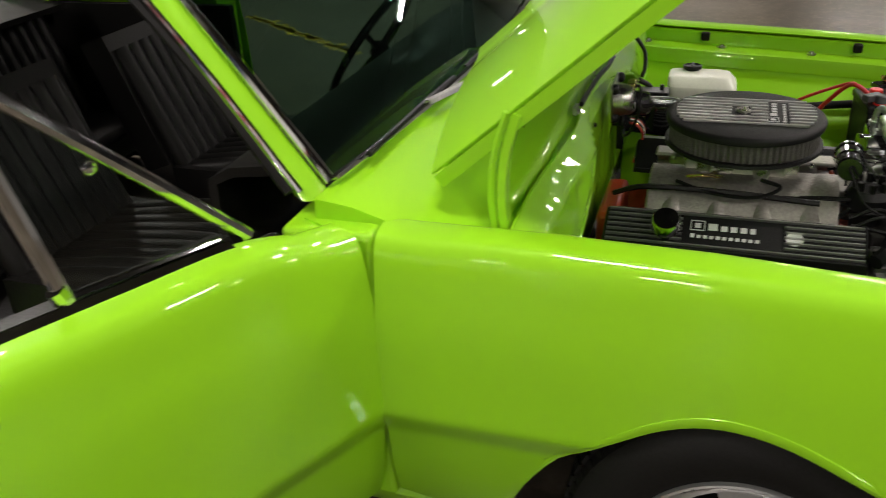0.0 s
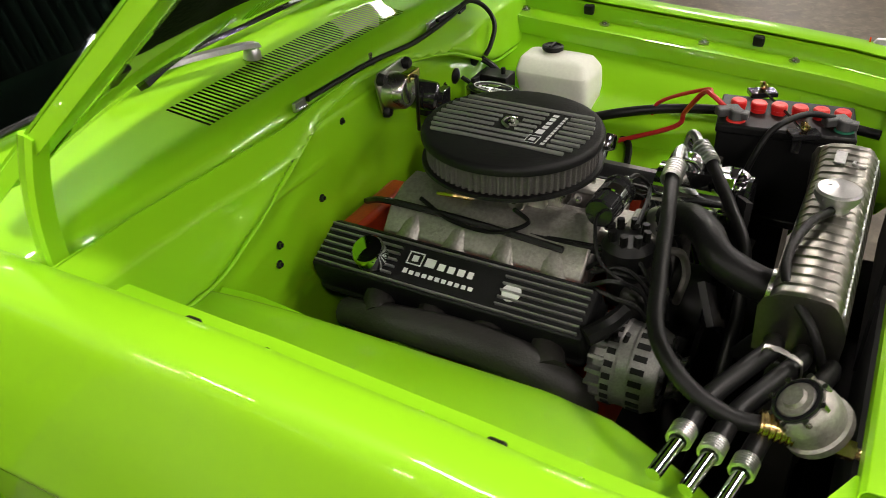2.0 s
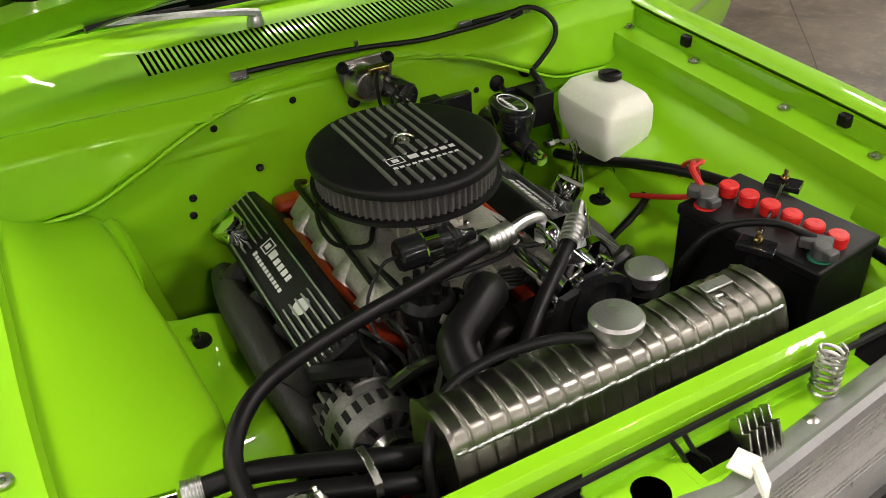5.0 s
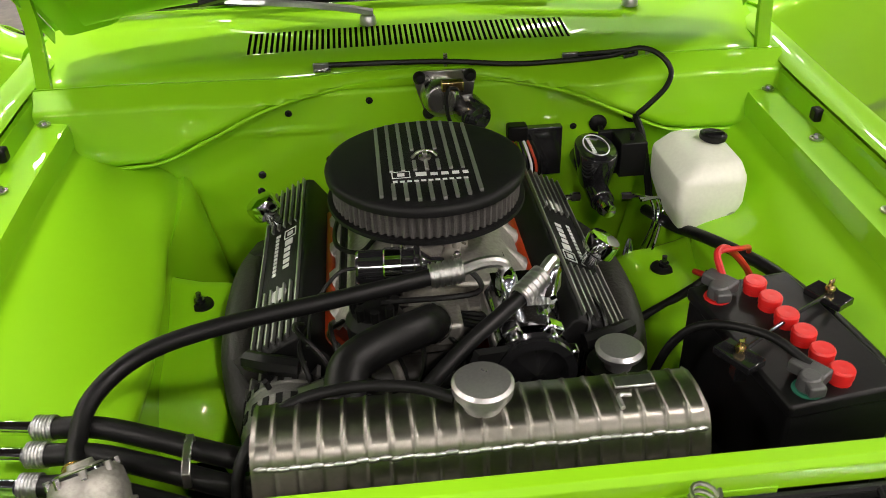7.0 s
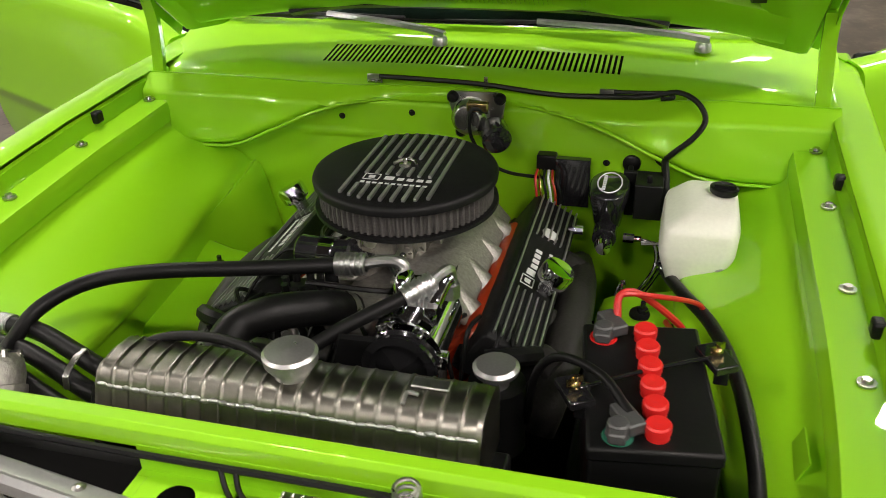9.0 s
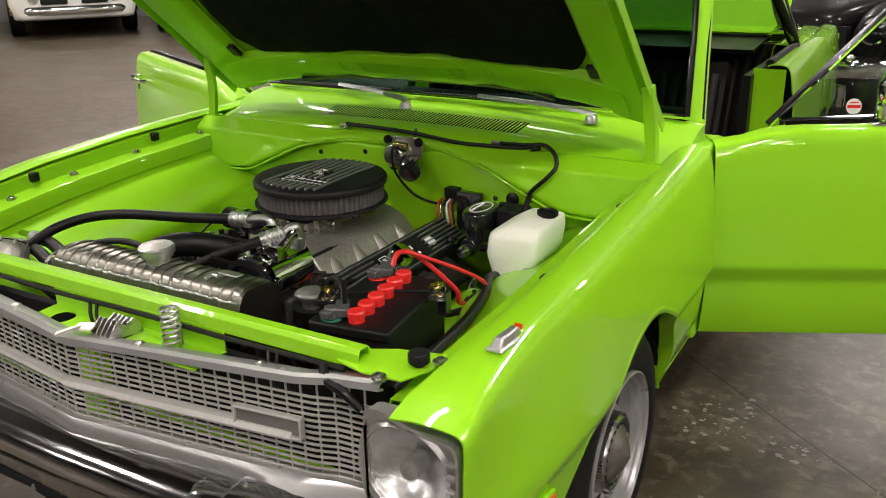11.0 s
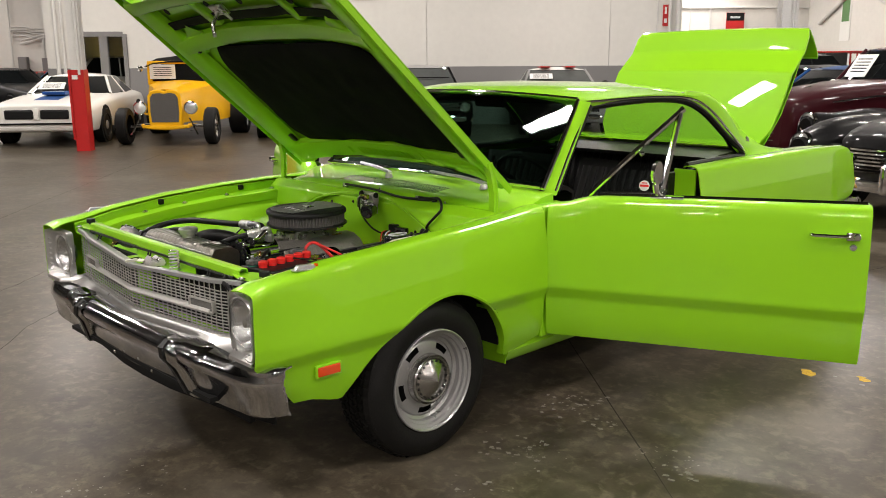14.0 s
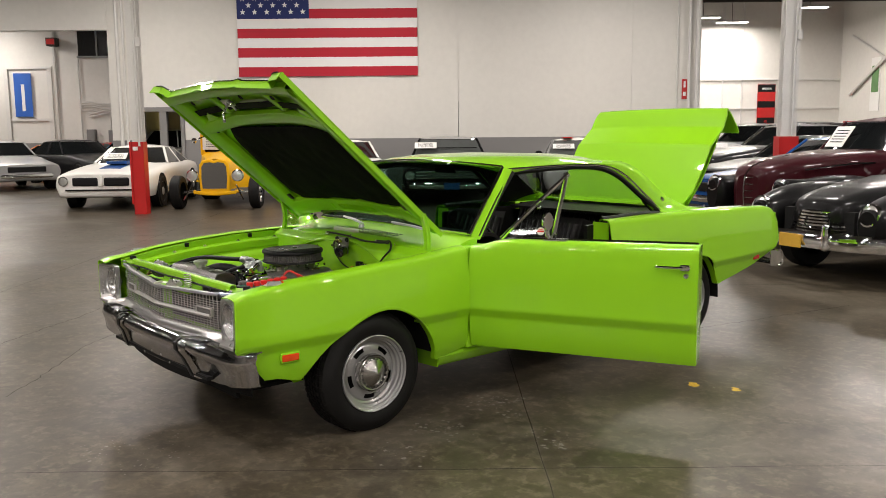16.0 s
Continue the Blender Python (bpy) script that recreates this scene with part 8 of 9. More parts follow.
def ring_of(w, zt, zb, crown):
    half = [(0.0, zt + crown), (0.5, zt + crown * 0.8), (0.85, zt), (0.96, zt - 0.045), (1.0, zt - 0.14), (1.01, (zt + zb) / 2), (0.985, zb + 0.14), (0.94, zb + 0.02), (0.85, zb)]
    r = [(x * w, z) for x, z in half]
    return r + [(-x, z) for x, z in reversed(r[1:])]


def bg_wheel(parent, x, y, r, w, s, rim_mat=None, cap=True):
    t = part("wheel", Geo().lathe([(r * 0.62, -w / 2), (r * 0.92, -w / 2), (r, -w / 2 + 0.03), (r, w / 2 - 0.03), (r * 0.92, w / 2), (r * 0.66, w / 2), (r * 0.62, w / 2 - 0.02)], (x, y, r), (s, 0, 0), 28), TYRE, parent, "black tyre on a bright rim", local=True)
    part("rim", Geo().lathe([(r * 0.66, w / 2 - 0.005), (r * 0.62, w / 2 - 0.03), (r * 0.52, w / 2 - 0.05), (r * 0.3, w / 2 - 0.03), (r * 0.22, w / 2 - 0.005), (0.0, w / 2)], (x, y, r), (s, 0, 0), 24), rim_mat or CHROME, t, local=True)


def bg_lamp(parent, x, y, z, r, tilt=0.0):
    o = part("headlamp", Geo().lathe([(r * 1.18, 0.02), (r * 1.16, -0.02), (r, -0.024), (r * 0.98, -0.008)], (x, y, z), (0, 1, -tilt), 24), CHROME, parent, "round headlamp in a bright ring", local=True)
    part("lamp_lens", Geo().lathe([(0.0, -0.03), (r * 0.6, -0.025), (r, -0.008)], (x, y, z), (0, 1, -tilt), 20), HEADLAMP, o, local=True)


def bg_car(u, d, turn, label, paint, W=0.92, stations=(), house=None, wheels=(-1.45, 1.35), r=0.33, roof=None, group="parked cars", glass_mat=None, name="parked_car", rim=None):
    """A parked car from stations (y, half width, top, bottom) and a greenhouse; its nose points to -y."""
    ob = thing(name, hall(u, d), label, "car", group, HALL_TURN + turn)
    g = Geo()
    rows = []
    P = [Vector((a, b, c)) for a, b, c, e in stations]
    sm = spline(P, 4)
    lows = spline([(a, e, 0) for a, b, c, e in stations], 4)
    for p, q in zip(sm, lows):
        rows.append([Vector((x, p.x, z)) for x, z in ring_of(p.y, p.z, q.y, 0.035)])
    g.grid(rows, closed=True)
    for rr in (rows[0], rows[-1]):
        g.add(rr, [tuple(range(len(rr)))])
    part("body", g, paint, ob, local=True, smooth=45)
    if house:
        y0, y1, y2, y3, belt, top, wb, wt = house
        g = Geo()
        base = [(y0, 0.0), (y0 + 0.06, 0.7), (y0 + 0.22, 1.0), ((y0 + y3) / 2, 1.04), (y3 - 0.2, 0.98), (y3, 0.75), (y3, 0.0)]
        up = [(y1, 0.0), (y1 + 0.03, 0.75), (y1 + 0.12, 1.0), ((y1 + y2) / 2, 1.02), (y2 - 0.1, 0.98), (y2, 0.75), (y2, 0.0)]
        lo = [Vector((x * wb, y, belt)) for y, x in base] + [Vector((-x * wb, y, belt)) for y, x in reversed(base[1:-1])]
        hi = [Vector((x * wt, y, top)) for y, x in up] + [Vector((-x * wt, y, top)) for y, x in reversed(up[1:-1])]
        g.grid([lo, hi], closed=True)
        part("cabin_glass", g, glass_mat or DARK_GLASS, ob, "dark tinted windows", local=True, smooth=30)
        g = Geo()
        cap = [p + Vector((0, 0, 0.05)) * (1 - abs(p.x) / (wt * 1.3)) for p in [v * 1.0 for v in hi]]
        c = Vector((0, (y1 + y2) / 2, top + 0.055))
        mid = [c.lerp(p, 0.6) + Vector((0, 0, 0.012)) for p in cap]
        g.grid([[p - Vector((0, 0, 0.02)) for p in hi], hi, mid], closed=True)
        g.add(mid, [tuple(range(len(mid)))])
        part("roof", g, roof or paint, ob, local=True, smooth=60)
        n = len(lo)
        for ks in ((4, 5), (n - 5, n - 4)):
            g = Geo()
            out = [Vector((0.012 if lo[k].x > 0 else -0.012, 0.006, 0)) for k in ks]
            g.slab([[lo[k] + o, lo[k].lerp(hi[k], 0.5) + o, hi[k] + o] for k, o in zip(ks, out)], 0.01)
            part("rear_pillar", g, roof or paint, ob, local=True, smooth=40)
        g = Geo().tube([lo[k] + Vector((0, -0.006, 0.012)) for k in (n - 2, n - 1, 0, 1, 2)], 0.012, 6, raw=True)
        g.tube([hi[k] + Vector((0, -0.008, -0.012)) for k in (n - 2, n - 1, 0, 1, 2)], 0.012, 6, raw=True)
        part("windshield_trim", g, CHROME, ob, local=True)
        for k in (2, n - 2, 3, n - 3):
            g = Geo().tube([lo[k], hi[k]], 0.018 if k in (3, n - 3) else 0.03, 6, raw=True)
            part("pillar", g, paint, ob, local=True)
    hw = max(b for a, b, c, e in stations)
    for y in wheels:
        for s in (1, -1):
            # Flat near-black disc paints the shaded wheel opening onto the uncut body side.
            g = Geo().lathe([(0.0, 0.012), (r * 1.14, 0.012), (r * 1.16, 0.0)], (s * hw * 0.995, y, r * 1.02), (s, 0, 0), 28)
            part("wheel_arch_shade", g, DARK, ob, local=True)
            bg_wheel(ob, s * (hw - 0.085), y, r, 0.22, s, rim)
    return ob


def paper(ob, x, y, z, w, h, tilt):
    g = Geo().box((x, y, z), (w, 0.006, h), Matrix.Rotation(radians(tilt), 3, "X"))
    o = part("price_sheet", g, PAPER, ob, "white paper sheet inside the windshield", local=True, smooth=0)
    g = Geo()
    for k in range(5):
        g.box(Vector((x, y - 0.006, z)) + Matrix.Rotation(radians(tilt), 3, "X") @ Vector((0, 0, h * (0.3 - 0.14 * k))), (w * 0.7, 0.003, h * 0.04), Matrix.Rotation(radians(tilt), 3, "X"))
    part("print_bars", g, GREY_CAR, o, local=True, smooth=0)


def bumper_bar(ob, y, w, z0, z1, wrap=0.25, mat=None):
    g = Geo()
    zs = [z0 + (z1 - z0) * k / 4 for k in range(5)]
    rows = []
    for k in range(21):
        a = -1 + 2 * k / 20
        rows.append([Vector((a * w, y + wrap * abs(a) ** 4 - 0.03 * math.sin(math.pi * j / 4), z)) for j, z in enumerate(zs)])
    g.slab(rows, 0.02)
    part("bumper", g, mat or CHROME, ob, "chrome bumper", local=True)


# white seventies coupe with a blue stripe
c = bg_car(-6.98, 19.6, 3, "white seventies muscle coupe with a blue hood stripe", WHITE_CAR, stations=(
    (-2.44, 0.84, 0.70, 0.36), (-2.38, 0.90, 0.735, 0.28), (-2.1, 0.93, 0.77, 0.25), (-1.4, 0.94, 0.83, 0.25), (-0.7, 0.93, 0.88, 0.25), (0.3, 0.92, 0.90, 0.25), (1.5, 0.93, 0.90, 0.28), (2.1, 0.88, 0.86, 0.36), (2.4, 0.80, 0.80, 0.45)),
    house=(-0.62, 0.05, 1.05, 1.75, 0.89, 1.23, 0.80, 0.58), wheels=(-1.42, 1.32), rim=SILVER)
for s in (1, -1):
    g = Geo().box((s * 0.31, -2.42, 0.585), (0.50, 0.10, 0.17))
    part("grille", g, BLACK, c, "black split grille", local=True, bevel=0.03)
    bg_lamp(c, s * 0.73, -2.45, 0.60, 0.085)
    g = Geo().box((s * 0.72, -2.40, 0.40), (0.16, 0.06, 0.06))
    part("turn_lamp", g, GRILLE_GREY, c, local=True, bevel=0.01)
g = Geo()
g.slab([[Vector((x, y, z)) for y, z in ((-2.3, 0.755), (-1.8, 0.835), (-1.2, 0.895), (-0.75, 0.93))] for x in (-0.22, 0, 0.22)], 0.004)
g.box((0, -1.10, 0.935), (0.42, 0.6, 0.06))
part("hood_stripe", g, STRIPE_BLUE, c, "blue stripe and hood scoop", local=True, bevel=0.02)
part("nose_beak", Geo().box((0, -2.46, 0.60), (0.09, 0.08, 0.22)), WHITE_CAR, c, local=True, bevel=0.02)
g = Geo().box((0, -2.44, 0.42), (1.4, 0.06, 0.03))
part("lower_slot", g, DARK, c, local=True)
paper(c, -0.35, -0.34, 1.05, 0.50, 0.24, -58)

# yellow hot rod roadster
def hot_rod(u, d, turn):
    ob = thing("hot_rod", hall(u, d), "bright yellow hot rod with open wheels and a black soft top", "car", "parked cars", HALL_TURN + turn)
    g = Geo()
    sec = lambda w, z0, z1: [(-w, z0), (-w * 1.02, (z0 + z1) / 2), (-w * 0.96, z1 - 0.06), (-w * 0.7, z1), (0, z1 + 0.03), (w * 0.7, z1), (w * 0.96, z1 - 0.06), (w * 1.02, (z0 + z1) / 2), (w, z0)]
    rows = [[Vector((x, y, z)) for x, z in sec(w, z0, z1)] for y, w, z0, z1 in ((-1.55, 0.30, 0.40, 0.98), (-1.0, 0.36, 0.40, 1.03), (-0.55, 0.48, 0.38, 1.08), (-0.2, 0.66, 0.36, 1.12), (0.6, 0.72, 0.36, 1.10), (1.3, 0.70, 0.38, 1.06), (1.8, 0.60, 0.42, 0.95), (2.0, 0.4, 0.5, 0.8))]
    g.slab(rows, 0.01)
    part("body", g, YELLOW_CAR, ob, local=True, smooth=50)
    # radiator shell
    shell = [(-0.29, 0.36), (-0.31, 0.6), (-0.30, 0.90), (-0.24, 0.99), (-0.1, 1.01), (0, 0.985), (0.1, 1.01), (0.24, 0.99), (0.30, 0.90), (0.31, 0.6), (0.29, 0.36)]
    g = Geo().prism(shell, lambda a, b: (a, -1.66, b), lambda a, b: (a * 1.03, -1.52, b))
    part("radiator_shell", g, YELLOW_CAR, ob, local=True, bevel=0.02)
    g = Geo().prism([(a * 0.83, 0.42 + (b - 0.36) * 0.82) for a, b in shell], lambda a, b: (a, -1.672, b), lambda a, b: (a, -1.655, b))
    part("grille", g, GRILLE_GREY, ob, "grey mesh radiator grille", local=True, smooth=0)
    g = Geo().box((0, -1.62, 0.34), (0.86, 0.10, 0.06))
    g.tube([(-0.45, -1.55, 0.36), (-0.32, -1.66, 0.33), (0, -1.70, 0.31), (0.32, -1.66, 0.33), (0.45, -1.55, 0.36)], 0.035, 8)
    part("front_crossmember", g, YELLOW_CAR, ob, local=True, bevel=0.01)
    for s in (1, -1):
        bg_lamp(ob, s * 0.46, -1.60, 0.68, 0.105)
        g = Geo().tube([(s * 0.36, -1.5, 0.56), (s * 0.46, -1.58, 0.6)], 0.02, 6, raw=True)
        g.tube([(s * 0.35, -1.4, 0.36), (s * 0.70, -1.45, 0.33)], 0.03, 8, raw=True)
        g.tube([(s * 0.45, -1.72, 0.50), (s * 0.60, -1.78, 0.20)], 0.016, 6, raw=True)
        part("axle_strut", g, CHROME, ob, local=True)
        bg_wheel(ob, s * 0.80, -1.45, 0.34, 0.20, s)
        bg_wheel(ob, s * 0.86, 1.25, 0.40, 0.36, s)
        g = Geo().ball((s * 0.78, -0.25, 1.38), 0.06, 8, (1, 0.5, 1))
        part("side_mirror", g, CHROME, ob, local=True)
    g = Geo()
    for s in (1, -1):
        g.box((s * 0.62, -0.16, 1.28), (0.09, 0.06, 0.44))
    g.box((0, -0.16, 1.50), (1.32, 0.06, 0.06))
    g.box((0, -0.16, 1.10), (1.32, 0.06, 0.07))
    part("windshield_frame", g, YELLOW_CAR, ob, local=True, bevel=0.015)
    part("windshield", Geo().box((0, -0.15, 1.29), (1.16, 0.01, 0.34)), DARK_GLASS, ob, local=True, smooth=0)
    paper(ob, -0.36, -0.20, 1.32, 0.50, 0.28, 0)
    g = Geo().slab([[Vector((x, y, z - 0.10 * (abs(x) / 0.7) ** 4)) for y, z in ((-0.22, 1.52), (0.2, 1.62), (0.7, 1.64), (1.2, 1.55), (1.45, 1.10))] for x in (-0.70, -0.55, -0.25, 0, 0.25, 0.55, 0.70)], 0.02)
    part("soft_top", g, PAD, ob, "black fabric soft top", local=True, smooth=60)
    return ob


hot_rod(-4.62, 19.0, 0)

# white classic with twin grilles
c = bg_car(-2.35, 21.0 - 0.55, 6, "white classic coupe with quad headlamps and chrome bumper", WHITE_CAR, stations=(
    (-2.45, 0.80, 0.70, 0.40), (-2.38, 0.93, 0.76, 0.30), (-1.9, 0.96, 0.82, 0.26), (-1.2, 0.97, 0.88, 0.26), (-0.5, 0.96, 0.92, 0.26), (1.2, 0.96, 0.92, 0.28), (2.0, 0.92, 0.88, 0.34), (2.5, 0.86, 0.80, 0.45)),
    house=(-0.55, 0.15, 1.2, 1.85, 0.92, 1.30, 0.82, 0.62), wheels=(-1.5, 1.4))
for s in (1, -1):
    part("grille", Geo().box((s * 0.30, -2.47, 0.62), (0.40, 0.06, 0.18)), BLACK, c, "dark ribbed grille", local=True, bevel=0.02)
    bg_lamp(c, s * 0.60, -2.44, 0.62, 0.068)
    bg_lamp(c, s * 0.80, -2.41, 0.62, 0.068)
part("hood_scoop", Geo().box((0.3, -1.5, 0.90), (0.22, 0.5, 0.06)), BLACK, c, local=True, bevel=0.02)
part("side_mirror", Geo().ball((-0.98, -0.45, 1.05), 0.07, 8, (1, 0.6, 0.8)), WHITE_CAR, c, local=True)
bumper_bar(c, -2.52, 0.96, 0.38, 0.50)

# dark sixties car with a full-width chrome front
c = bg_car(0.14, 20.1, 0, "dark sixties sedan with a wide chrome grille", BLACK_CAR, stations=(
    (-2.5, 0.88, 0.74, 0.40), (-2.42, 0.96, 0.80, 0.32), (-1.8, 0.98, 0.86, 0.28), (-0.6, 0.98, 0.93, 0.28), (1.4, 0.97, 0.94, 0.28), (2.4, 0.92, 0.88, 0.42)),
    house=(-0.55, -0.02, 1.3, 1.85, 0.95, 1.36, 0.84, 0.66), glass_mat=PALE_GLASS, roof=SILVER_CAR)
part("grille", Geo().box((0, -2.52, 0.64), (1.36, 0.05, 0.16)), GRILLE_GREY, c, "chrome mesh grille", local=True, bevel=0.02)
g = Geo()
for k in range(3):
    g.box((0, -2.54, 0.58 + 0.06 * k), (1.36, 0.04, 0.012))
part("grille_bar", g, CHROME, c, local=True)
for s in (1, -1):
    bg_lamp(c, s * 0.80, -2.49, 0.64, 0.09)
bumper_bar(c, -2.60, 0.98, 0.36, 0.50)
part("front_plate", Geo().box((0.05, -2.66, 0.42), (0.32, 0.02, 0.13)), STRIPE_BLUE, c, local=True)
paper(c, -0.52, -0.32, 1.22, 0.50, 0.20, -50)
g = Geo().box((0, -0.33, 1.16), (1.3, 0.02, 0.02))
part("wiper", g, DARK, c, local=True)

# silver car with red roof stripes
c = bg_car(3.25, 20.3, -4, "silver sports coupe with red roof stripes", SILVER_CAR, stations=(
    (-2.3, 0.80, 0.66, 0.38), (-2.2, 0.92, 0.74, 0.28), (-1.4, 0.94, 0.86, 0.26), (-0.5, 0.93, 0.93, 0.26), (1.3, 0.93, 0.94, 0.28), (2.2, 0.86, 0.90, 0.4)),
    house=(-0.5, 0.1, 1.0, 1.8, 0.93, 1.30, 0.80, 0.62), roof=WHITE_CAR, glass_mat=PALE_GLASS)
for s in (1, -1):
    bg_lamp(c, s * 0.74, -2.24, 0.62, 0.08)
    part("roof_stripe", Geo().box((s * 0.28, 0.5, 1.362), (0.22, 0.85, 0.03)), RED_CAR, c, "red roof stripe", local=True, bevel=0.01)
    part("side_mirror", Geo().ball((s * 0.98, -0.35, 1.02), 0.08, 8, (1, 0.6, 0.7)), BLACK_CAR, c, local=True)
part("grille", Geo().box((0, -2.28, 0.58), (1.1, 0.05, 0.16)), BLACK, c, local=True, bevel=0.02)
bumper_bar(c, -2.32, 0.9, 0.36, 0.46)
paper(c, -0.40, -0.22, 1.17, 0.50, 0.17, -52)

# black fifties sedan behind the coupe's tail
def fifties(u, d, turn, label, hood_paint, fender_paint, tall=0.0, lx=0.62, lz=0.72):
    """A rounded car with a high hood between separate front fenders."""
    ob = bg_car(u, d, turn, label, hood_paint, stations=(
        (-2.15, 0.20, 0.80 + tall, 0.50), (-2.05, 0.34, 0.92 + tall, 0.42), (-1.6, 0.46, 1.02 + tall, 0.40), (-0.9, 0.60, 1.08 + tall, 0.35), (-0.4, 0.82, 1.10 + tall, 0.32), (0.8, 0.86, 1.08 + tall, 0.32), (1.7, 0.80, 1.0 + tall, 0.36), (2.3, 0.55, 0.80, 0.45)),
        house=(-0.42, -0.02, 1.1, 1.75, 1.10 + tall, 1.50 + tall, 0.74, 0.56), wheels=(1.4,), r=0.35, glass_mat=DARK_GLASS)
    for s in (1, -1):
        g = Geo()
        rows = []
        for y, cx, w, zt, zb in ((-2.22, lx, 0.10, lz + 0.04, 0.46), (-2.12, lx, 0.18, lz + 0.10, 0.42), (-1.85, 0.67, 0.24, 0.90, 0.36), (-1.4, 0.70, 0.26, 0.94, 0.40), (-0.9, 0.72, 0.24, 0.90, 0.36), (-0.3, 0.76, 0.16, 0.78, 0.34), (0.2, 0.80, 0.08, 0.62, 0.34)):
            rows.append([Vector((s * (cx + w * math.cos(2 * math.pi * k / 20)), y, (zt + zb) / 2 + (zt - zb) / 2 * math.copysign(abs(math.sin(2 * math.pi * k / 20)) ** 0.8, math.sin(2 * math.pi * k / 20)))) for k in range(20)])
        sm = [[p for p in col] for col in zip(*[spline(list(col), 4) for col in zip(*rows)])]
        g.grid(sm, closed=True)
        g.add(sm[0], [tuple(range(20))])
        part("front_fender", g, fender_paint, ob, "rounded glossy front fender", local=True, smooth=70)
        bg_wheel(ob, s * 0.74, -1.42, 0.35, 0.20, s)
        bg_lamp(ob, s * lx, -2.18, lz, 0.095, 0.25)
    return ob


c = fifties(5.65, 9.3, -66, "black rounded fifties sedan with a chrome grille", BLACK_CAR, BLACK_CAR, -0.12, 0.675, 0.705)
g = Geo()
for k in range(7):
    z = 0.50 + 0.032 * k
    w = 0.46 - 0.02 * k
    g.slab([[Vector((w * math.sin(a), -2.18 + 0.12 * (1 - math.cos(a)) * 2, z + dz)) for dz in (-0.008, 0.008)] for a in [-1.2 + 2.4 * q / 12 for q in range(13)]], 0.012)
part("grille", g, CHROME, c, "curved chrome grille bars", local=True)
part("grille_backing", Geo().box((0, -2.05, 0.58), (0.86, 0.08, 0.26)), DARK, c, local=True)
bumper_bar(c, -2.36, 0.92, 0.36, 0.52, 0.35)
for s in (1, -1):
    part("bumper_guard", Geo().box((s * 0.36, -2.38, 0.48), (0.07, 0.08, 0.26)), CHROME, c, local=True, bevel=0.03)
part("front_plate", Geo().box((-0.05, -2.40, 0.42), (0.26, 0.02, 0.13)), PLATE_Y, c, "yellow number plate with no legible marks", local=True)

c = fifties(5.92, 11.79, -68, "maroon forties sedan with black fenders", MAROON_CAR, BLACK_CAR, 0.1, 0.60, 0.80)
for k in range(5):
    z = 0.56 + 0.085 * k
    w = 0.26 + 0.03 * math.sin(math.pi * k / 5)
    g = Geo().tube([(w * a, -2.19 + 0.30 * abs(a) ** 1.7, z) for a in [-1 + 2 * q / 14 for q in range(15)]], 0.006, 6)
    part("grille_bar", g, CHROME, c, "fine chrome grille bar", local=True)
g = Geo().tube([(0, -2.20, 0.52), (0, -2.21, 0.80), (0, -2.17, 0.96), (0, -2.0, 1.07), (0, -1.5, 1.165)], 0.009, 6)
part("nose_trim", g, CHROME, c, local=True)
bumper_bar(c, -2.40, 0.90, 0.36, 0.48, 0.3)
for s in (1, -1):
    g = Geo().tube([(s * 0.50, -1.7, 1.0), (s * 0.60, -1.1, 1.06), (s * 0.70, -0.6, 1.08)], 0.012, 6)
    part("hood_trim", g, CHROME, c, local=True)
paper(c, -0.30, -0.30, 1.40, 0.30, 0.36, -40)

# blue car, dark trucks and others in the rows behind
def plain(u, d, turn, label, paint, tall=0.0, name="parked_car"):
    c = bg_car(u, d, turn, label, paint, stations=(
        (-2.3, 0.80, 0.66 + tall * 0.6, 0.38), (-2.2, 0.91, 0.74 + tall * 0.7, 0.28 + tall * 0.2), (-1.3, 0.93, 0.84 + tall * 0.8, 0.26 + tall * 0.2), (-0.6, 0.93, 0.92 + tall * 0.8, 0.26 + tall * 0.2), (1.4, 0.93, 0.93 + tall * 0.8, 0.28 + tall * 0.2), (2.2, 0.86, 0.88 + tall * 0.8, 0.4)),
        house=(-0.6, 0.0, 1.2 + tall, 1.8 + tall * 0.5, 0.93 + tall * 0.8, 1.33 + tall, 0.82, 0.64), r=0.33 + 0.1 * tall)
    for s in (1, -1):
        bg_lamp(c, s * 0.72, -2.26, 0.62 + tall * 0.6, 0.08)
    part("grille", Geo().box((0, -2.30, 0.60 + tall * 0.6), (1.0, 0.05, 0.15)), BLACK, c, local=True, bevel=0.02)
    bumper_bar(c, -2.36, 0.9, 0.36, 0.47, 0.25, GREY_CAR if tall else None)
    return c


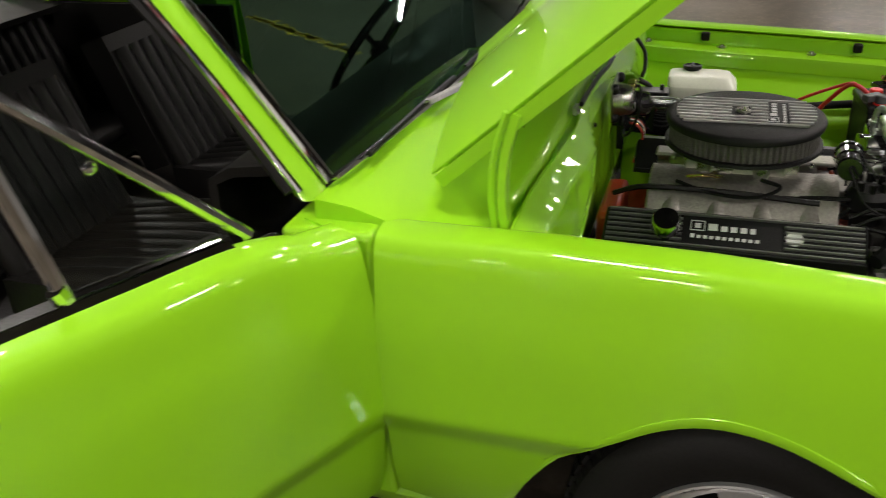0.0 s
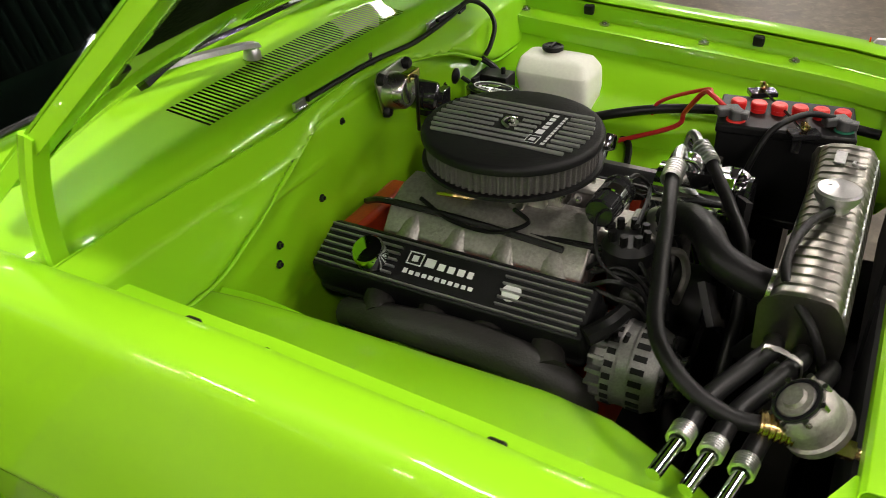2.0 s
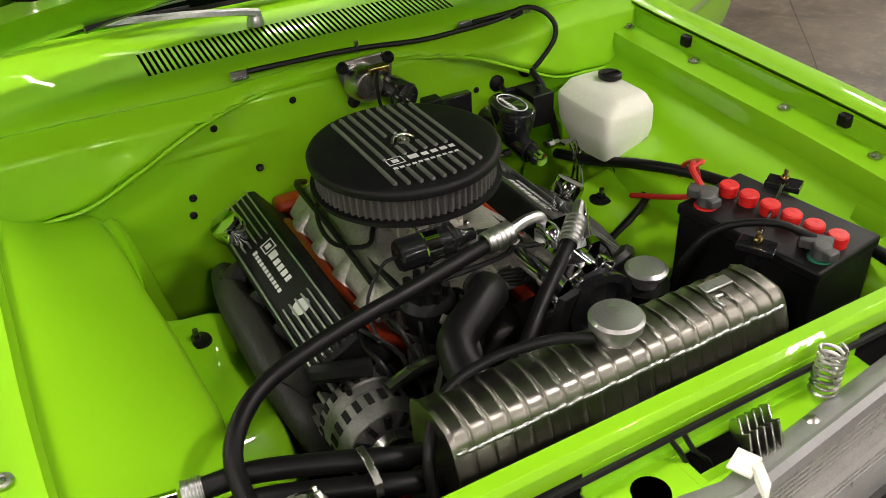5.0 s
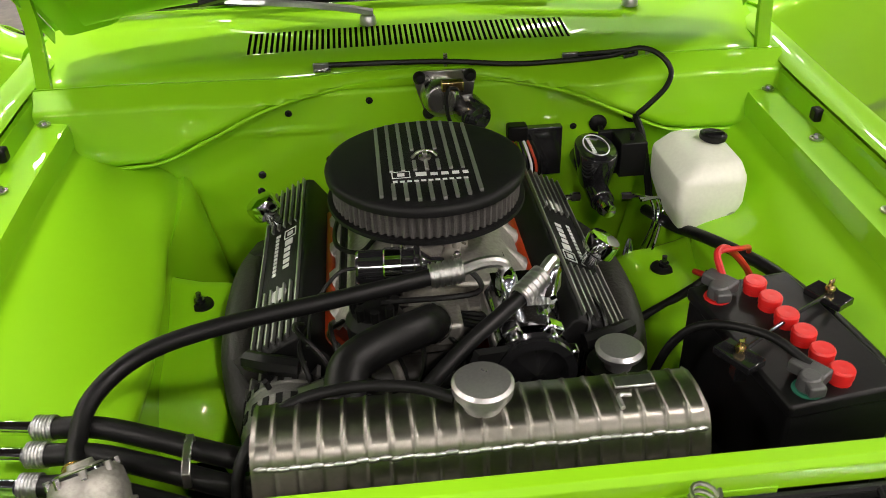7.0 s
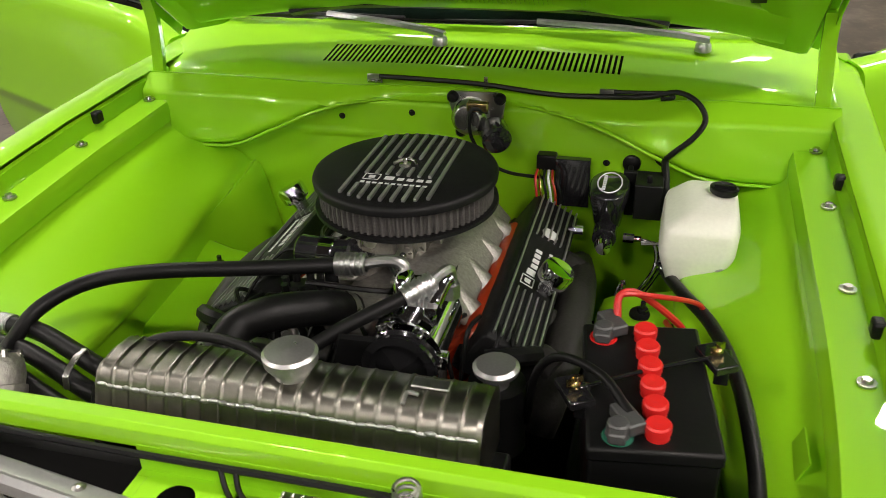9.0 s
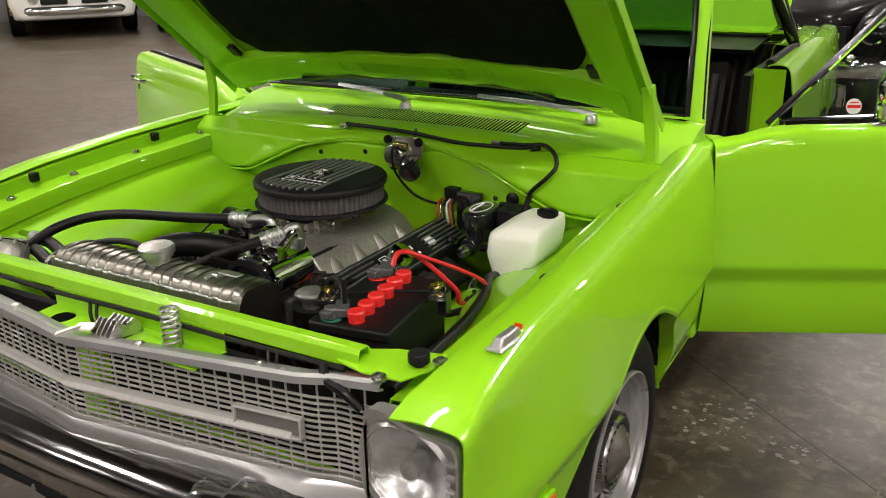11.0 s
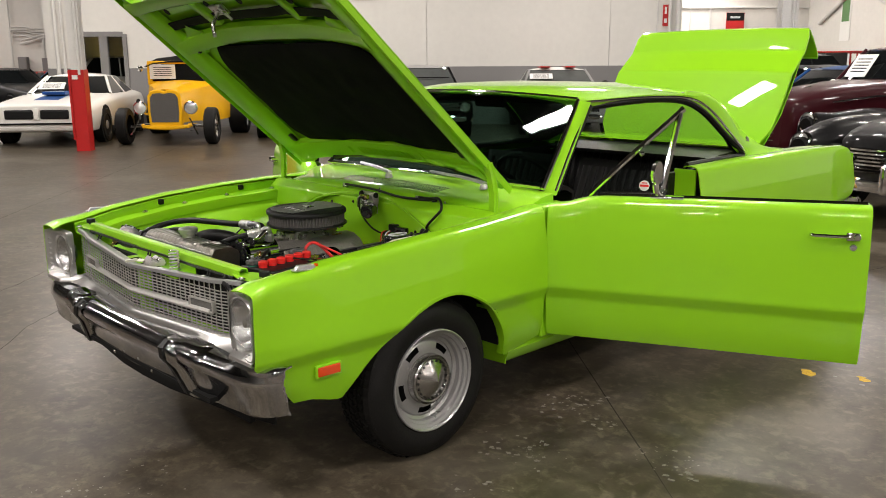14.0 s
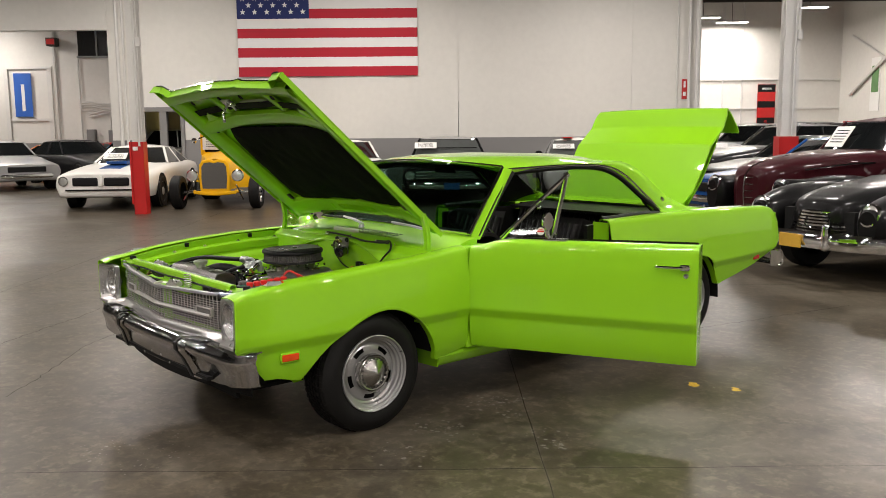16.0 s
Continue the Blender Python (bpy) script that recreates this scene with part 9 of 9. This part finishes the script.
c = plain(6.47, 14.35, -70, "blue coupe with a paper in the windshield", BLUE_CAR)
paper(c, 0.3, -0.33, 1.12, 0.3, 0.2, -50)
plain(7.19, 17.47, -72, "black coupe parked in a row", BLACK_CAR)
plain(7.92, 20.39, -74, "dark grey sport utility parked in a row", GREY_CAR, 0.25)
plain(10.4, 25.5, -60, "black sport utility parked in the far row", BLACK_CAR, 0.35)
plain(8.6, 24.0, -50, "dark grey sport utility in the far row", GREY_CAR, 0.3)
plain(13.4, 25.0, -60, "black coupe in the far row", BLACK_CAR)
plain(-13.0, 25.4, 42, "silver sports car in the next bay", SILVER_CAR)
plain(-15.4, 24.4, 42, "silver sports car in the next bay", SILVER_CAR)
plain(-11.7, 27.9, 52, "dark grey coupe in the next bay", GREY_CAR)
plain(-11.2, 30.8, 50, "red convertible in the next bay", RED_CAR, -0.1)
plain(-9.9, 29.2, 60, "light blue classic in the next bay", car_paint("light_blue_car_paint", (0.05, 0.22, 0.45)), -0.05)
plain(-13.4, 31.2, 90, "orange low car in the next bay", ORANGE_CAR, -0.15)
c = plain(-6.6, 24.6, 90, "white pickup in the back room", WHITE_CAR, 0.3)
# red open four-wheel drive with a roll cage
c = thing("off_road_car", hall(14.5, 29.5), "red open off-road car with a roll cage", "car", "parked cars", HALL_TURN - 70)
part("body", Geo().box((0, 0, 0.85), (1.6, 3.6, 0.65)), RED_CAR, c, local=True, bevel=0.06)
g = Geo()
for y in (-0.3, 0.6, 1.6):
    g.tube([(-0.72, y, 1.1), (-0.70, y, 1.75), (0.70, y, 1.75), (0.72, y, 1.1)], 0.04, 8, raw=True)
for s in (1, -1):
    g.tube([(s * 0.70, -0.3, 1.75), (s * 0.70, 1.6, 1.75)], 0.04, 8, raw=True)
part("roll_cage", g, RED_CAR, c, local=True)
for s in (1, -1):
    for y in (-1.2, 1.2):
        bg_wheel(c, s * 0.78, y, 0.40, 0.26, s)
part("windshield_frame", Geo().box((0, -0.45, 1.45), (1.4, 0.04, 0.55)), DARK_GLASS, c, local=True)
